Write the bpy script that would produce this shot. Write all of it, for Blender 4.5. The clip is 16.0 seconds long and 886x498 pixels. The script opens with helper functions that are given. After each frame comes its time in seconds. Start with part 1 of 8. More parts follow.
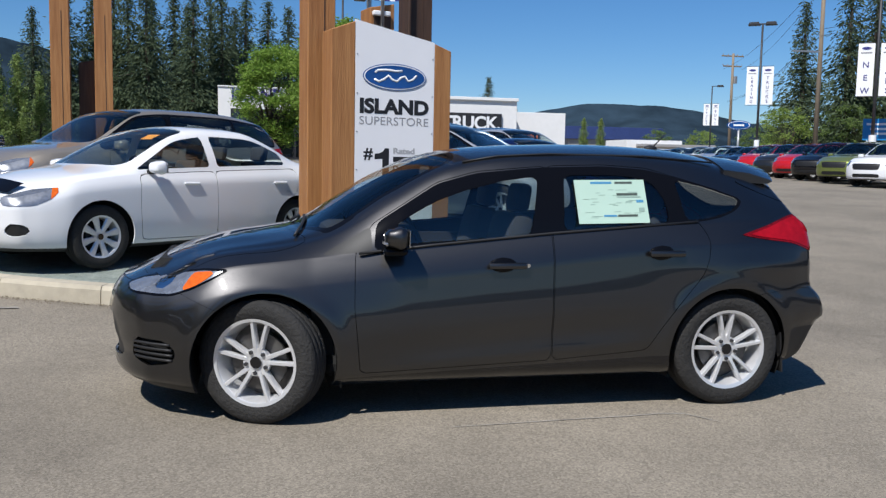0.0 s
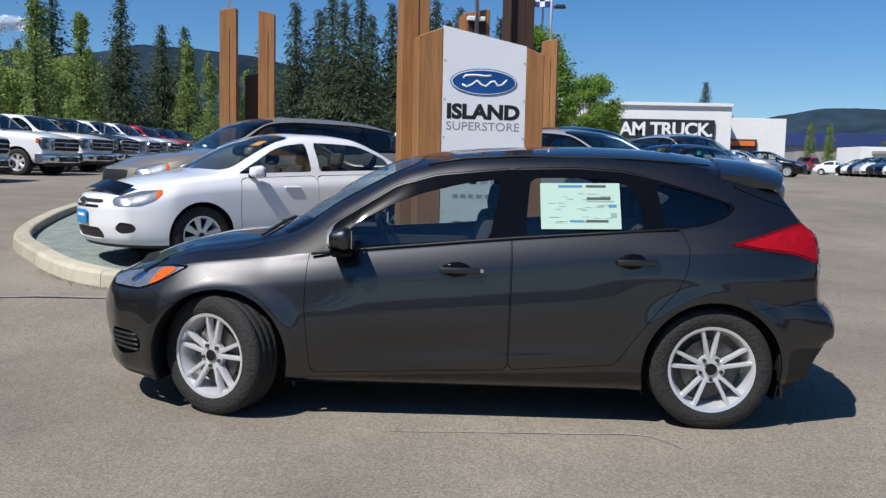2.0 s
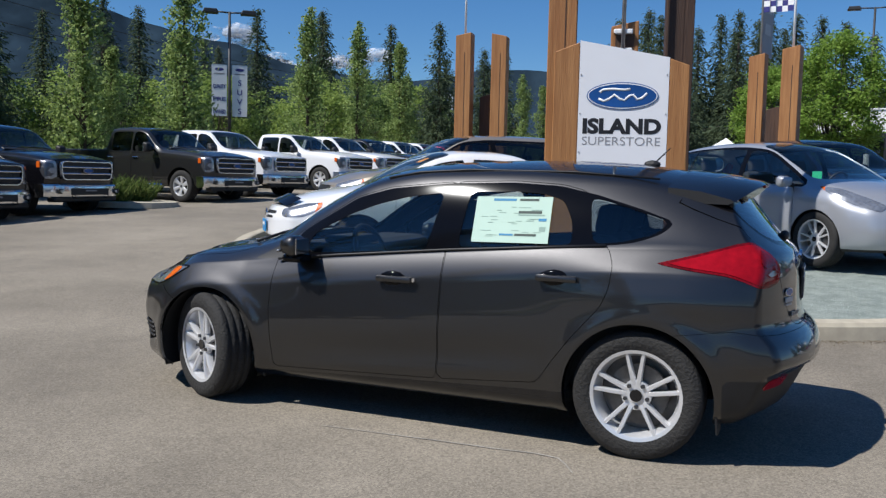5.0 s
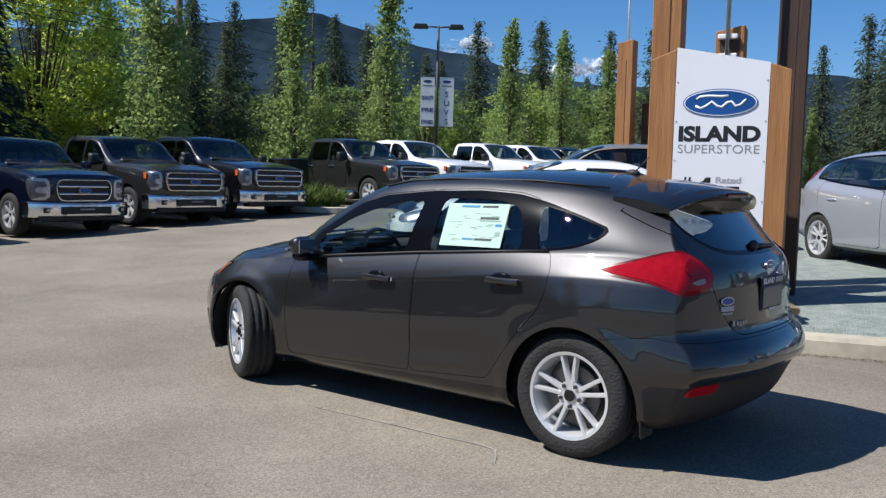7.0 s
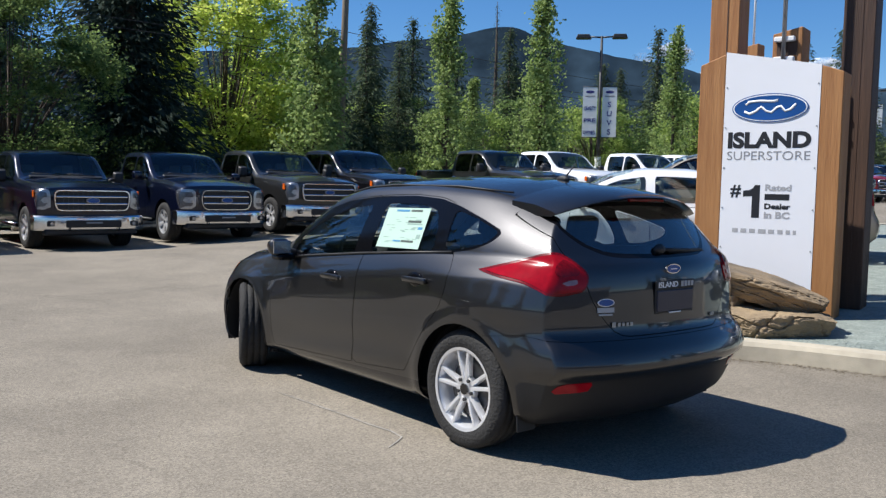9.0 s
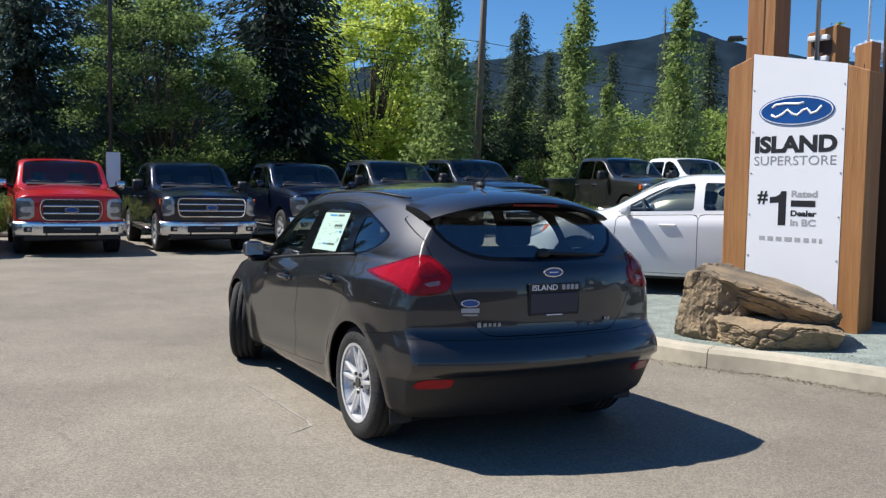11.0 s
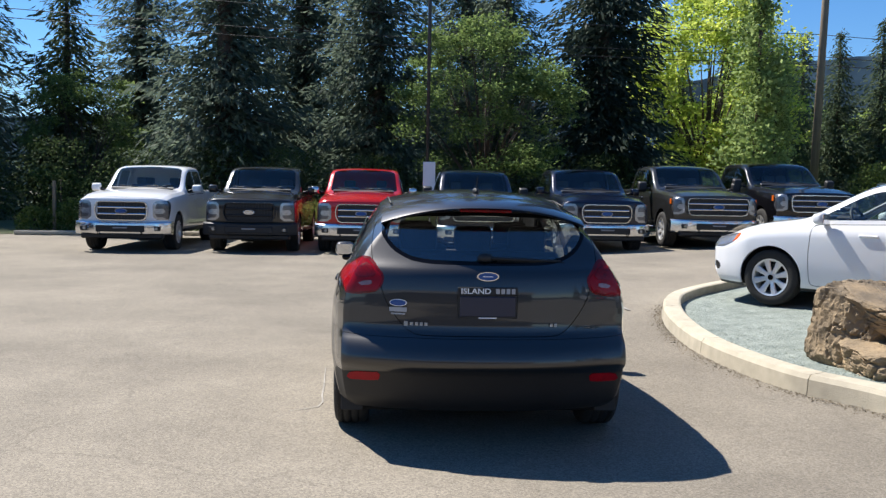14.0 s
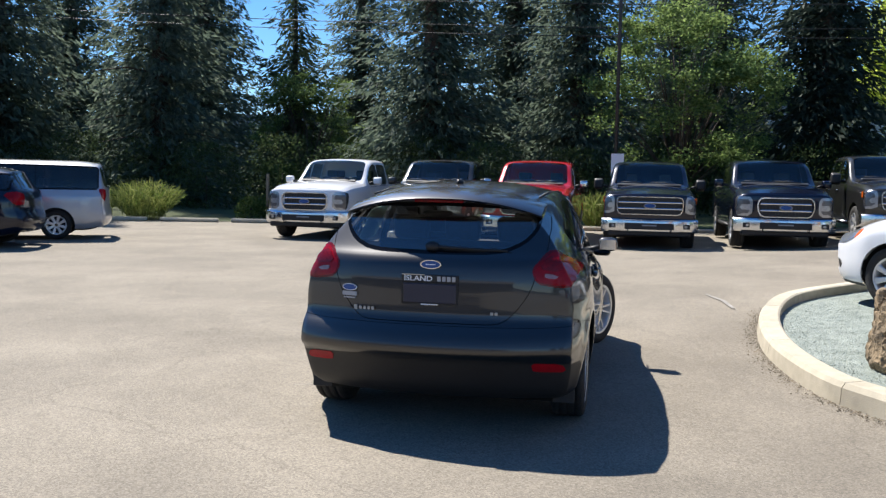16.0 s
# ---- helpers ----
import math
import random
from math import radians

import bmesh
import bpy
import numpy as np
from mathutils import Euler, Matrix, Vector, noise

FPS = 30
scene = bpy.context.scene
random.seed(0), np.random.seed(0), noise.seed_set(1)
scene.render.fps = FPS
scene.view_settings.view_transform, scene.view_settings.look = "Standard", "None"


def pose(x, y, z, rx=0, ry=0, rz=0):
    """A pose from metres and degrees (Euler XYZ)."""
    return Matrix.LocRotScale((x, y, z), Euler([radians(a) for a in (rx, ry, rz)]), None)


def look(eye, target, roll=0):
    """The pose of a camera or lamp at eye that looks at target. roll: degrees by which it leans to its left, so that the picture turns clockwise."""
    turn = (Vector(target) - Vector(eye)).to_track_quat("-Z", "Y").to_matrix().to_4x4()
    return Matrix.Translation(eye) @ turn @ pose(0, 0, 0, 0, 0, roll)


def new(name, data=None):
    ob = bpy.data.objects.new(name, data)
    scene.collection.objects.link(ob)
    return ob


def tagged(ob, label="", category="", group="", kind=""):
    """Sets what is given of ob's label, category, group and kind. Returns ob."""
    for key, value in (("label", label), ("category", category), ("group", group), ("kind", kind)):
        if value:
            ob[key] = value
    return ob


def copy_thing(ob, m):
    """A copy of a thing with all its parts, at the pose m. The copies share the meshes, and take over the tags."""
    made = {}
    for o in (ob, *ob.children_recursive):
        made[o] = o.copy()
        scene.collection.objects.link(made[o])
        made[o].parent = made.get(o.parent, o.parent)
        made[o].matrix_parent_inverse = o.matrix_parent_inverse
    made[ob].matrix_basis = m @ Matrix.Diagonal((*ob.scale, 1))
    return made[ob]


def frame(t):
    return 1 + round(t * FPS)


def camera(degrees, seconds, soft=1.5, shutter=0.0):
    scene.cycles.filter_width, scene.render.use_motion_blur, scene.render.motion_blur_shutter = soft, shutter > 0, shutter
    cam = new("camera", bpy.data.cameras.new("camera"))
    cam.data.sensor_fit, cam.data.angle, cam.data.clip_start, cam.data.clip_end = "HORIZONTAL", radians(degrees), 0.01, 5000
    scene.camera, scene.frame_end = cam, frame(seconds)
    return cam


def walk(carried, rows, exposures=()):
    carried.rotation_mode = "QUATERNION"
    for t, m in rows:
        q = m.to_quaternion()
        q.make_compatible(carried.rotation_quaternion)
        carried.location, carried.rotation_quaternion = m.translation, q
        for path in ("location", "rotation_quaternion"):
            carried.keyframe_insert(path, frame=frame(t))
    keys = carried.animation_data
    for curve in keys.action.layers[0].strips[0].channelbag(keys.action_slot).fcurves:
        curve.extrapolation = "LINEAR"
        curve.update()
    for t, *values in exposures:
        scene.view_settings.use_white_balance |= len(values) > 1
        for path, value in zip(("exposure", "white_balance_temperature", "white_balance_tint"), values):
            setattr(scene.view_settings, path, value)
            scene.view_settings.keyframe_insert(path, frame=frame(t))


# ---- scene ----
cam = camera(53.5, 16.0, 1.35)
PATH = [
    (0, (-1.352, -5.317, 1.358), (-0.925, -3.373, 1.162), 1.1),
    (0.5, (-1.019, -5.342, 1.346), (-0.761, -3.368, 1.152), 1.3),
    (1, (-0.639, -5.394, 1.363), (-0.552, -3.405, 1.172), 1.1),
    (1.5, (-0.309, -5.412, 1.347), (-0.314, -3.421, 1.161), 1.2),
    (2, (0.037, -5.383, 1.352), (-0.023, -3.393, 1.165), 1.2),
    (2.5, (0.421, -5.386, 1.353), (0.262, -3.401, 1.166), 1.3),
    (3, (0.753, -5.372, 1.356), (0.419, -3.409, 1.167), 1.3),
    (3.5, (1.105, -5.331, 1.377), (0.611, -3.401, 1.191), 1.2),
    (4, (1.472, -5.303, 1.371), (0.854, -3.409, 1.196), 1.3),
    (4.2, (1.607, -5.262, 1.363), (0.941, -3.384, 1.192), 1.3),
    (6.3, (3.003, -4.852, 1.396), (2.002, -3.128, 1.236), 1.6),
    (6.5, (3.162, -4.81, 1.391), (2.099, -3.123, 1.232), 1.7),
    (7, (3.537, -4.7, 1.41), (2.303, -3.134, 1.252), 1.4),
    (7.5, (3.866, -4.512, 1.417), (2.509, -3.05, 1.264), 1.5),
    (8, (4.255, -4.339, 1.428), (2.816, -2.957, 1.281), 1.3),
    (8.5, (4.572, -4.125, 1.407), (3.073, -2.808, 1.264), 1.3),
    (10.8, (5.869, -2.849, 1.434), (4.133, -1.863, 1.302), 1.0),
    (11, (5.963, -2.726, 1.427), (4.199, -1.793, 1.297), 1.1),
    (11.5, (6.177, -2.379, 1.437), (4.366, -1.54, 1.306), 1.1),
    (12, (6.386, -2.037, 1.449), (4.516, -1.34, 1.319), 1.1),
    (12.5, (6.53, -1.67, 1.453), (4.599, -1.167, 1.322), 1.0),
    (13, (6.656, -1.283, 1.474), (4.693, -0.922, 1.344), 1.1),
    (13.5, (6.817, -0.875, 1.484), (4.836, -0.631, 1.354), 1.2),
    (14, (6.868, -0.499, 1.472), (4.876, -0.38, 1.34), 1.1),
    (14.5, (6.866, -0.102, 1.462), (4.87, -0.119, 1.328), 1.1),
    (15, (6.928, 0.334, 1.484), (4.939, 0.186, 1.341), 1.1),
    (15.5, (6.911, 0.744, 1.476), (4.937, 0.457, 1.325), 1.1),
    (16, (6.927, 1.171, 1.492), (4.978, 0.752, 1.333), 1.1),
]
walk(cam, [(t, look(eye, target, roll)) for t, eye, target, roll in PATH],
     [(0, 0.28, 6150, 10), (4, 0.27, 6150, 10), (6.4, 0.36, 6150, 10), (7, 0.50, 6150, 10), (8.5, 0.60, 6200, 10), (11, 0.66, 6300, 10), (13, 0.80, 6400, 10), (16, 1.0, 6450, 10)])


# ---- light: a high summer sun from the south-west, clear sky ----
SUN_TO = Vector((-0.50, -0.545, 1.0)).normalized()
world = bpy.data.worlds.new("sky")
scene.world = world
world.use_nodes = True
wn = world.node_tree.nodes
sky = wn.new("ShaderNodeTexSky")
sky.sky_type = 'NISHITA'
sky.sun_disc = False
sky.sun_elevation = math.asin(SUN_TO.z)
sky.sun_rotation = math.atan2(SUN_TO.x, SUN_TO.y)
sky.air_density, sky.dust_density, sky.ozone_density = 1.0, 0.0, 9.0
sky.altitude = 300
wn["Background"].inputs["Strength"].default_value = 0.078
tone = wn.new("ShaderNodeHueSaturation")
tone.inputs["Saturation"].default_value = 1.12
world.node_tree.links.new(sky.outputs[0], tone.inputs["Color"])
world.node_tree.links.new(tone.outputs[0], wn["Background"].inputs[0])

sun_data = bpy.data.lights.new("sun", 'SUN')
sun_data.energy, sun_data.angle, sun_data.color = 4.8, radians(0.53), (1.0, 0.95, 0.87)
sun_lamp = new("sun", sun_data)
sun_lamp.matrix_world = look((SUN_TO * 60)[:], (0, 0, 0))


# ---- materials ----
def mat(name, color, rough=0.6, metal=0.0, var=0.0, scale=8.0, bump=0.0, bscale=None, coat=0.0, color2=None,
        spec=0.5, detail=6.0, rnd=0.0, stretch=(1, 1, 1), flake=0.0):
    """A surface with colour variation at two scales, and relief."""
    m = bpy.data.materials.new(name)
    m.use_nodes = True
    nt = m.node_tree
    N, L = nt.nodes, nt.links
    p = N["Principled BSDF"]
    p.inputs["Base Color"].default_value = (*color, 1)
    p.inputs["Roughness"].default_value = rough
    p.inputs["Metallic"].default_value = metal
    p.inputs["Specular IOR Level"].default_value = spec
    if coat:
        p.inputs["Coat Weight"].default_value = coat
        p.inputs["Coat Roughness"].default_value = 0.03
    if not (var or bump or rnd or flake):
        return m
    tc = N.new("ShaderNodeTexCoord")
    mp = N.new("ShaderNodeMapping")
    mp.inputs["Scale"].default_value = stretch
    L.new(tc.outputs["Object"], mp.inputs["Vector"])
    col = None
    if var:
        n1 = N.new("ShaderNodeTexNoise")
        n1.inputs["Scale"].default_value, n1.inputs["Detail"].default_value = scale, detail
        n2 = N.new("ShaderNodeTexNoise")
        n2.inputs["Scale"].default_value, n2.inputs["Detail"].default_value = scale * 0.13, 3
        L.new(mp.outputs[0], n1.inputs["Vector"]), L.new(mp.outputs[0], n2.inputs["Vector"])
        add = N.new("ShaderNodeMath")
        add.operation = 'ADD'
        L.new(n1.outputs[0], add.inputs[0]), L.new(n2.outputs[0], add.inputs[1])
        rmp = N.new("ShaderNodeMapRange")
        rmp.inputs["From Min"].default_value, rmp.inputs["From Max"].default_value = 0.7, 1.3
        L.new(add.outputs[0], rmp.inputs["Value"])
        mix = N.new("ShaderNodeMix")
        mix.data_type = 'RGBA'
        c2 = color2 or tuple(c * (1 + var) for c in color)
        c1 = color if color2 else tuple(c * (1 - var) for c in color)
        mix.inputs["A"].default_value, mix.inputs["B"].default_value = (*c1, 1), (*c2, 1)
        L.new(rmp.outputs[0], mix.inputs["Factor"])
        col = mix.outputs["Result"]
    if rnd:
        oi = N.new("ShaderNodeObjectInfo")
        r2 = N.new("ShaderNodeMapRange")
        r2.inputs["To Min"].default_value, r2.inputs["To Max"].default_value = 1 - rnd, 1 + rnd
        L.new(oi.outputs["Random"], r2.inputs["Value"])
        hsv = N.new("ShaderNodeHueSaturation")
        if col:
            L.new(col, hsv.inputs["Color"])
        else:
            hsv.inputs["Color"].default_value = (*color, 1)
        L.new(r2.outputs[0], hsv.inputs["Value"])
        col = hsv.outputs[0]
    if flake:
        vo = N.new("ShaderNodeTexVoronoi")
        vo.inputs["Scale"].default_value = 900
        L.new(tc.outputs["Object"], vo.inputs["Vector"])
        r3 = N.new("ShaderNodeMapRange")
        r3.inputs["To Min"].default_value, r3.inputs["To Max"].default_value = rough - flake, rough + flake
        L.new(vo.outputs["Color"], r3.inputs["Value"])
        L.new(r3.outputs[0], p.inputs["Roughness"])
    if col:
        L.new(col, p.inputs["Base Color"])
    if bump:
        nb = N.new("ShaderNodeTexNoise")
        nb.inputs["Scale"].default_value, nb.inputs["Detail"].default_value = bscale or scale * 3, 5
        L.new(mp.outputs[0], nb.inputs["Vector"])
        bp = N.new("ShaderNodeBump")
        bp.inputs["Strength"].default_value, bp.inputs["Distance"].default_value = min(1, bump), 0.01 * max(1, bump)
        L.new(nb.outputs[0], bp.inputs["Height"])
        L.new(bp.outputs[0], p.inputs["Normal"])
    return m


def glass_mat(name, tint, gloss=1.0, rough=0.0, power=4.0, least=0.075):
    """A thin tinted pane: clear through, mirror-like at grazing angles."""
    m = bpy.data.materials.new(name)
    m.use_nodes = True
    N, L = m.node_tree.nodes, m.node_tree.links
    N.remove(N["Principled BSDF"])
    tr, gl, mx, fr, pw, ma = (N.new(n) for n in ("ShaderNodeBsdfTransparent", "ShaderNodeBsdfGlossy", "ShaderNodeMixShader", "ShaderNodeLayerWeight", "ShaderNodeMath", "ShaderNodeMath"))
    tr.inputs["Color"].default_value = (*tint, 1)
    gl.inputs["Roughness"].default_value = rough
    gl.inputs["Color"].default_value = (gloss, gloss, gloss, 1)
    fr.inputs["Blend"].default_value = 0.5
    pw.operation, ma.operation = 'POWER', 'MULTIPLY_ADD'
    pw.inputs[1].default_value = power
    ma.inputs[1].default_value, ma.inputs[2].default_value = 0.88, least
    L.new(fr.outputs["Facing"], pw.inputs[0]), L.new(pw.outputs[0], ma.inputs[0]), L.new(ma.outputs[0], mx.inputs[0])
    L.new(tr.outputs[0], mx.inputs[1]), L.new(gl.outputs[0], mx.inputs[2])
    L.new(mx.outputs[0], N["Material Output"].inputs[0])
    return m


def leaf_mat(name, c1, c2, trans=0.35):
    """Leaves: two greens, island by island, letting some light through."""
    m = bpy.data.materials.new(name)
    m.use_nodes = True
    N, L = m.node_tree.nodes, m.node_tree.links
    p = N["Principled BSDF"]
    geo = N.new("ShaderNodeNewGeometry")
    mix = N.new("ShaderNodeMix")
    mix.data_type = 'RGBA'
    mix.inputs["A"].default_value, mix.inputs["B"].default_value = (*c1, 1), (*c2, 1)
    L.new(geo.outputs["Random Per Island"], mix.inputs["Factor"])
    L.new(mix.outputs["Result"], p.inputs["Base Color"])
    p.inputs["Roughness"].default_value = 0.55
    p.inputs["Specular IOR Level"].default_value = 0.05
    tl = N.new("ShaderNodeBsdfTranslucent")
    L.new(mix.outputs["Result"], tl.inputs["Color"])
    ms = N.new("ShaderNodeMixShader")
    ms.inputs[0].default_value = trans
    L.new(p.outputs[0], ms.inputs[1]), L.new(tl.outputs[0], ms.inputs[2])
    L.new(ms.outputs[0], N["Material Output"].inputs[0])
    return m


def asphalt_mat():
    m = bpy.data.materials.new("asphalt")
    m.use_nodes = True
    N, L = m.node_tree.nodes, m.node_tree.links
    p = N["Principled BSDF"]
    tc = N.new("ShaderNodeTexCoord")
    def tex(kind, scale, detail=4.0, rough=0.6):
        n = N.new(kind)
        n.inputs["Scale"].default_value = scale
        if kind == "ShaderNodeTexNoise":
            n.inputs["Detail"].default_value, n.inputs["Roughness"].default_value = detail, rough
        L.new(tc.outputs["Object"], n.inputs["Vector"])
        return n
    def ramp(src, lo, hi, a, b):
        r = N.new("ShaderNodeMapRange")
        for k, v in (("From Min", lo), ("From Max", hi), ("To Min", a), ("To Max", b)):
            r.inputs[k].default_value = v
        L.new(src, r.inputs["Value"])
        return r.outputs[0]
    def mul(a, b):
        n = N.new("ShaderNodeMath")
        n.operation = 'MULTIPLY'
        L.new(a, n.inputs[0]), L.new(b, n.inputs[1])
        return n.outputs[0]
    grain = ramp(tex("ShaderNodeTexVoronoi", 110).outputs["Color"], 0.0, 1.0, 0.62, 1.38)
    fine = ramp(tex("ShaderNodeTexNoise", 260, 2).outputs[0], 0.3, 0.7, 0.82, 1.18)
    patch = ramp(tex("ShaderNodeTexNoise", 0.55, 7, 0.65).outputs[0], 0.35, 0.68, 0.80, 1.17)
    stain = ramp(tex("ShaderNodeTexNoise", 2.3, 8, 0.7).outputs[0], 0.58, 0.75, 1.0, 0.80)
    wide = ramp(tex("ShaderNodeTexNoise", 0.12, 3).outputs[0], 0.35, 0.65, 0.9, 1.08)
    # fine wandering cracks
    warp = tex("ShaderNodeTexNoise", 0.9, 5)
    wv = N.new("ShaderNodeVectorMath")
    wv.operation = 'MULTIPLY_ADD'
    wv.inputs[1].default_value = (1.3, 1.3, 0)
    L.new(warp.outputs["Color"], wv.inputs[0]), L.new(tc.outputs["Object"], wv.inputs[2])
    vc = N.new("ShaderNodeTexVoronoi")
    vc.feature = 'DISTANCE_TO_EDGE'
    vc.inputs["Scale"].default_value = 0.22
    L.new(wv.outputs[0], vc.inputs["Vector"])
    crack = ramp(vc.outputs["Distance"], 0.0005, 0.003, 0.84, 1.0)
    v = mul(mul(mul(mul(grain, fine), patch), mul(stain, wide)), crack)
    col = N.new("ShaderNodeVectorMath")
    col.operation = 'SCALE'
    col.inputs[0].default_value = (0.219, 0.191, 0.151)
    L.new(v, col.inputs["Scale"])
    L.new(col.outputs[0], p.inputs["Base Color"])
    p.inputs["Roughness"].default_value = 0.88
    p.inputs["Specular IOR Level"].default_value = 0.35
    bp = N.new("ShaderNodeBump")
    bp.inputs["Strength"].default_value, bp.inputs["Distance"].default_value = 0.55, 0.006
    L.new(grain, bp.inputs["Height"])
    L.new(bp.outputs[0], p.inputs["Normal"])
    return m


def cloud_mat():
    """Thin white vapour, torn by noise."""
    m = bpy.data.materials.new("cloud")
    m.use_nodes = True
    N, L = m.node_tree.nodes, m.node_tree.links
    N.remove(N["Principled BSDF"])
    tc, no, rp, tr, df, mx = (N.new(n) for n in ("ShaderNodeTexCoord", "ShaderNodeTexNoise", "ShaderNodeMapRange", "ShaderNodeBsdfTransparent", "ShaderNodeBsdfDiffuse", "ShaderNodeMixShader"))
    no.inputs["Scale"].default_value, no.inputs["Detail"].default_value, no.inputs["Roughness"].default_value = 0.035, 9, 0.65
    rp.inputs["From Min"].default_value, rp.inputs["From Max"].default_value, rp.inputs["To Max"].default_value = 0.46, 0.66, 0.75
    df.inputs["Color"].default_value = (0.85, 0.86, 0.88, 1)
    L.new(tc.outputs["Object"], no.inputs["Vector"]), L.new(no.outputs[0], rp.inputs["Value"]), L.new(rp.outputs[0], mx.inputs[0])
    L.new(tr.outputs[0], mx.inputs[1]), L.new(df.outputs[0], mx.inputs[2]), L.new(mx.outputs[0], N["Material Output"].inputs[0])
    return m


M_ASPHALT = asphalt_mat()
M_GRAVEL = mat("gravel", (0.16, 0.19, 0.17), 0.9, var=0.45, scale=42, bump=2.2, bscale=55, color2=(0.31, 0.345, 0.31))
M_PEBBLE = mat("pebble", (0.27, 0.31, 0.275), 0.9, var=0.35, scale=20)
M_CONCRETE = mat("concrete", (0.42, 0.375, 0.29), 0.9, var=0.16, scale=9, bump=0.22, bscale=90, rnd=0.06)
M_LITTER = mat("leaf_litter", (0.12, 0.095, 0.065), 0.95, var=0.5, scale=12)
M_PAINTLINE = mat("line_paint", (0.30, 0.28, 0.25), 0.85, var=0.3, scale=30)
M_CEDAR = mat("stained_timber", (0.26, 0.105, 0.030), 0.62, var=0.3, scale=5, bump=0.5, bscale=18, stretch=(6, 6, 0.35),
              color2=(0.40, 0.19, 0.065))
M_DARKWOOD = mat("dark_timber", (0.055, 0.027, 0.015), 0.65, var=0.4, scale=5, bump=0.5, bscale=18, stretch=(6, 6, 0.35))
M_PANEL = mat("sign_white", (0.80, 0.80, 0.82), 0.35, var=0.02, scale=3)
M_BLACKTXT = mat("sign_black", (0.012, 0.012, 0.014), 0.5)
M_GREYTXT = mat("sign_grey", (0.26, 0.26, 0.27), 0.5)
M_LIGHTGREYTXT = mat("sign_light_grey", (0.38, 0.38, 0.39), 0.5)
M_BLUE = mat("oval_blue", (0.012, 0.07, 0.26), 0.25, var=0.35, scale=2)
M_WHITETXT = mat("white_film", (0.82, 0.82, 0.82), 0.4)
M_NAVYTXT = mat("navy_film", (0.03, 0.03, 0.18), 0.5)
M_ROCK = mat("rock", (0.085, 0.070, 0.053), 0.88, var=0.5, scale=3.2, bump=1.3, bscale=34, color2=(0.36, 0.26, 0.15), detail=12)
M_STEEL = mat("galvanised", (0.35, 0.36, 0.37), 0.45, metal=0.7, var=0.15, scale=10)
M_POLE = mat("dark_pole", (0.03, 0.03, 0.032), 0.5, var=0.15, scale=10)
M_WOODPOLE = mat("weathered_pole", (0.21, 0.165, 0.115), 0.85, var=0.25, scale=8, stretch=(3, 3, 0.2), bump=0.6)
M_CABLE = mat("cable", (0.015, 0.015, 0.016), 0.6)
M_STUCCO = mat("white_stucco", (0.78, 0.77, 0.75), 0.8, var=0.04, scale=2, bump=0.2, bscale=60)
M_DARKCLAD = mat("black_fascia", (0.02, 0.02, 0.022), 0.5, var=0.2, scale=2)
M_BLUECLAD = mat("blue_cladding", (0.03, 0.05, 0.16), 0.5, var=0.15, scale=2)
M_GREYCLAD = mat("grey_cladding", (0.30, 0.29, 0.28), 0.7, var=0.1, scale=2)
M_ORANGE = mat("orange_panel", (0.75, 0.17, 0.04), 0.5)
M_BARK = mat("bark", (0.07, 0.05, 0.038), 0.9, var=0.4, scale=6, bump=1.5, stretch=(4, 4, 0.6))
M_FIR = leaf_mat("fir_needles", (0.060, 0.085, 0.052), (0.12, 0.155, 0.085), 0.4)
M_UNDERLEAF = leaf_mat("undergrowth_leaves", (0.035, 0.055, 0.026), (0.10, 0.14, 0.05), 0.35)
M_CEDARLEAF = leaf_mat("cedar_sprays", (0.034, 0.050, 0.040), (0.07, 0.095, 0.07), 0.3)
# paler than the other firs: bright haze over the wood put into the colour
M_FIR2 = leaf_mat("veiled_fir_needles", (0.085, 0.115, 0.092), (0.17, 0.215, 0.155), 0.5)
M_POPLAR = leaf_mat("poplar_leaves", (0.15, 0.22, 0.06), (0.38, 0.47, 0.18), 0.5)
M_MAPLE = leaf_mat("maple_leaves", (0.15, 0.23, 0.055), (0.38, 0.47, 0.13), 0.55)
M_DARKLEAF = leaf_mat("shade_leaves", (0.09, 0.14, 0.05), (0.25, 0.34, 0.11), 0.55)
M_GOLD = leaf_mat("golden_leaves", (0.30, 0.41, 0.07), (0.66, 0.71, 0.17), 0.6)
M_YOUNG = leaf_mat("bright_leaves", (0.14, 0.24, 0.035), (0.28, 0.40, 0.09), 0.45)
M_GRASS = leaf_mat("tall_grass", (0.10, 0.15, 0.03), (0.28, 0.30, 0.10), 0.4)
M_HEDGE = leaf_mat("shrub_leaves", (0.05, 0.09, 0.02), (0.16, 0.20, 0.06), 0.35)
M_VERGE = mat("verge", (0.07, 0.085, 0.03), 0.95, var=0.4, scale=4, bump=1.0)
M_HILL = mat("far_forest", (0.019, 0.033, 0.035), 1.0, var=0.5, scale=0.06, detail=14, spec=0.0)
# same forest farther off, the blue of distance haze put into its colour
M_HILL2 = mat("hazed_forest", (0.022, 0.037, 0.053), 1.0, var=0.5, scale=0.035, detail=14, spec=0.0)
M_CLOUD = cloud_mat()
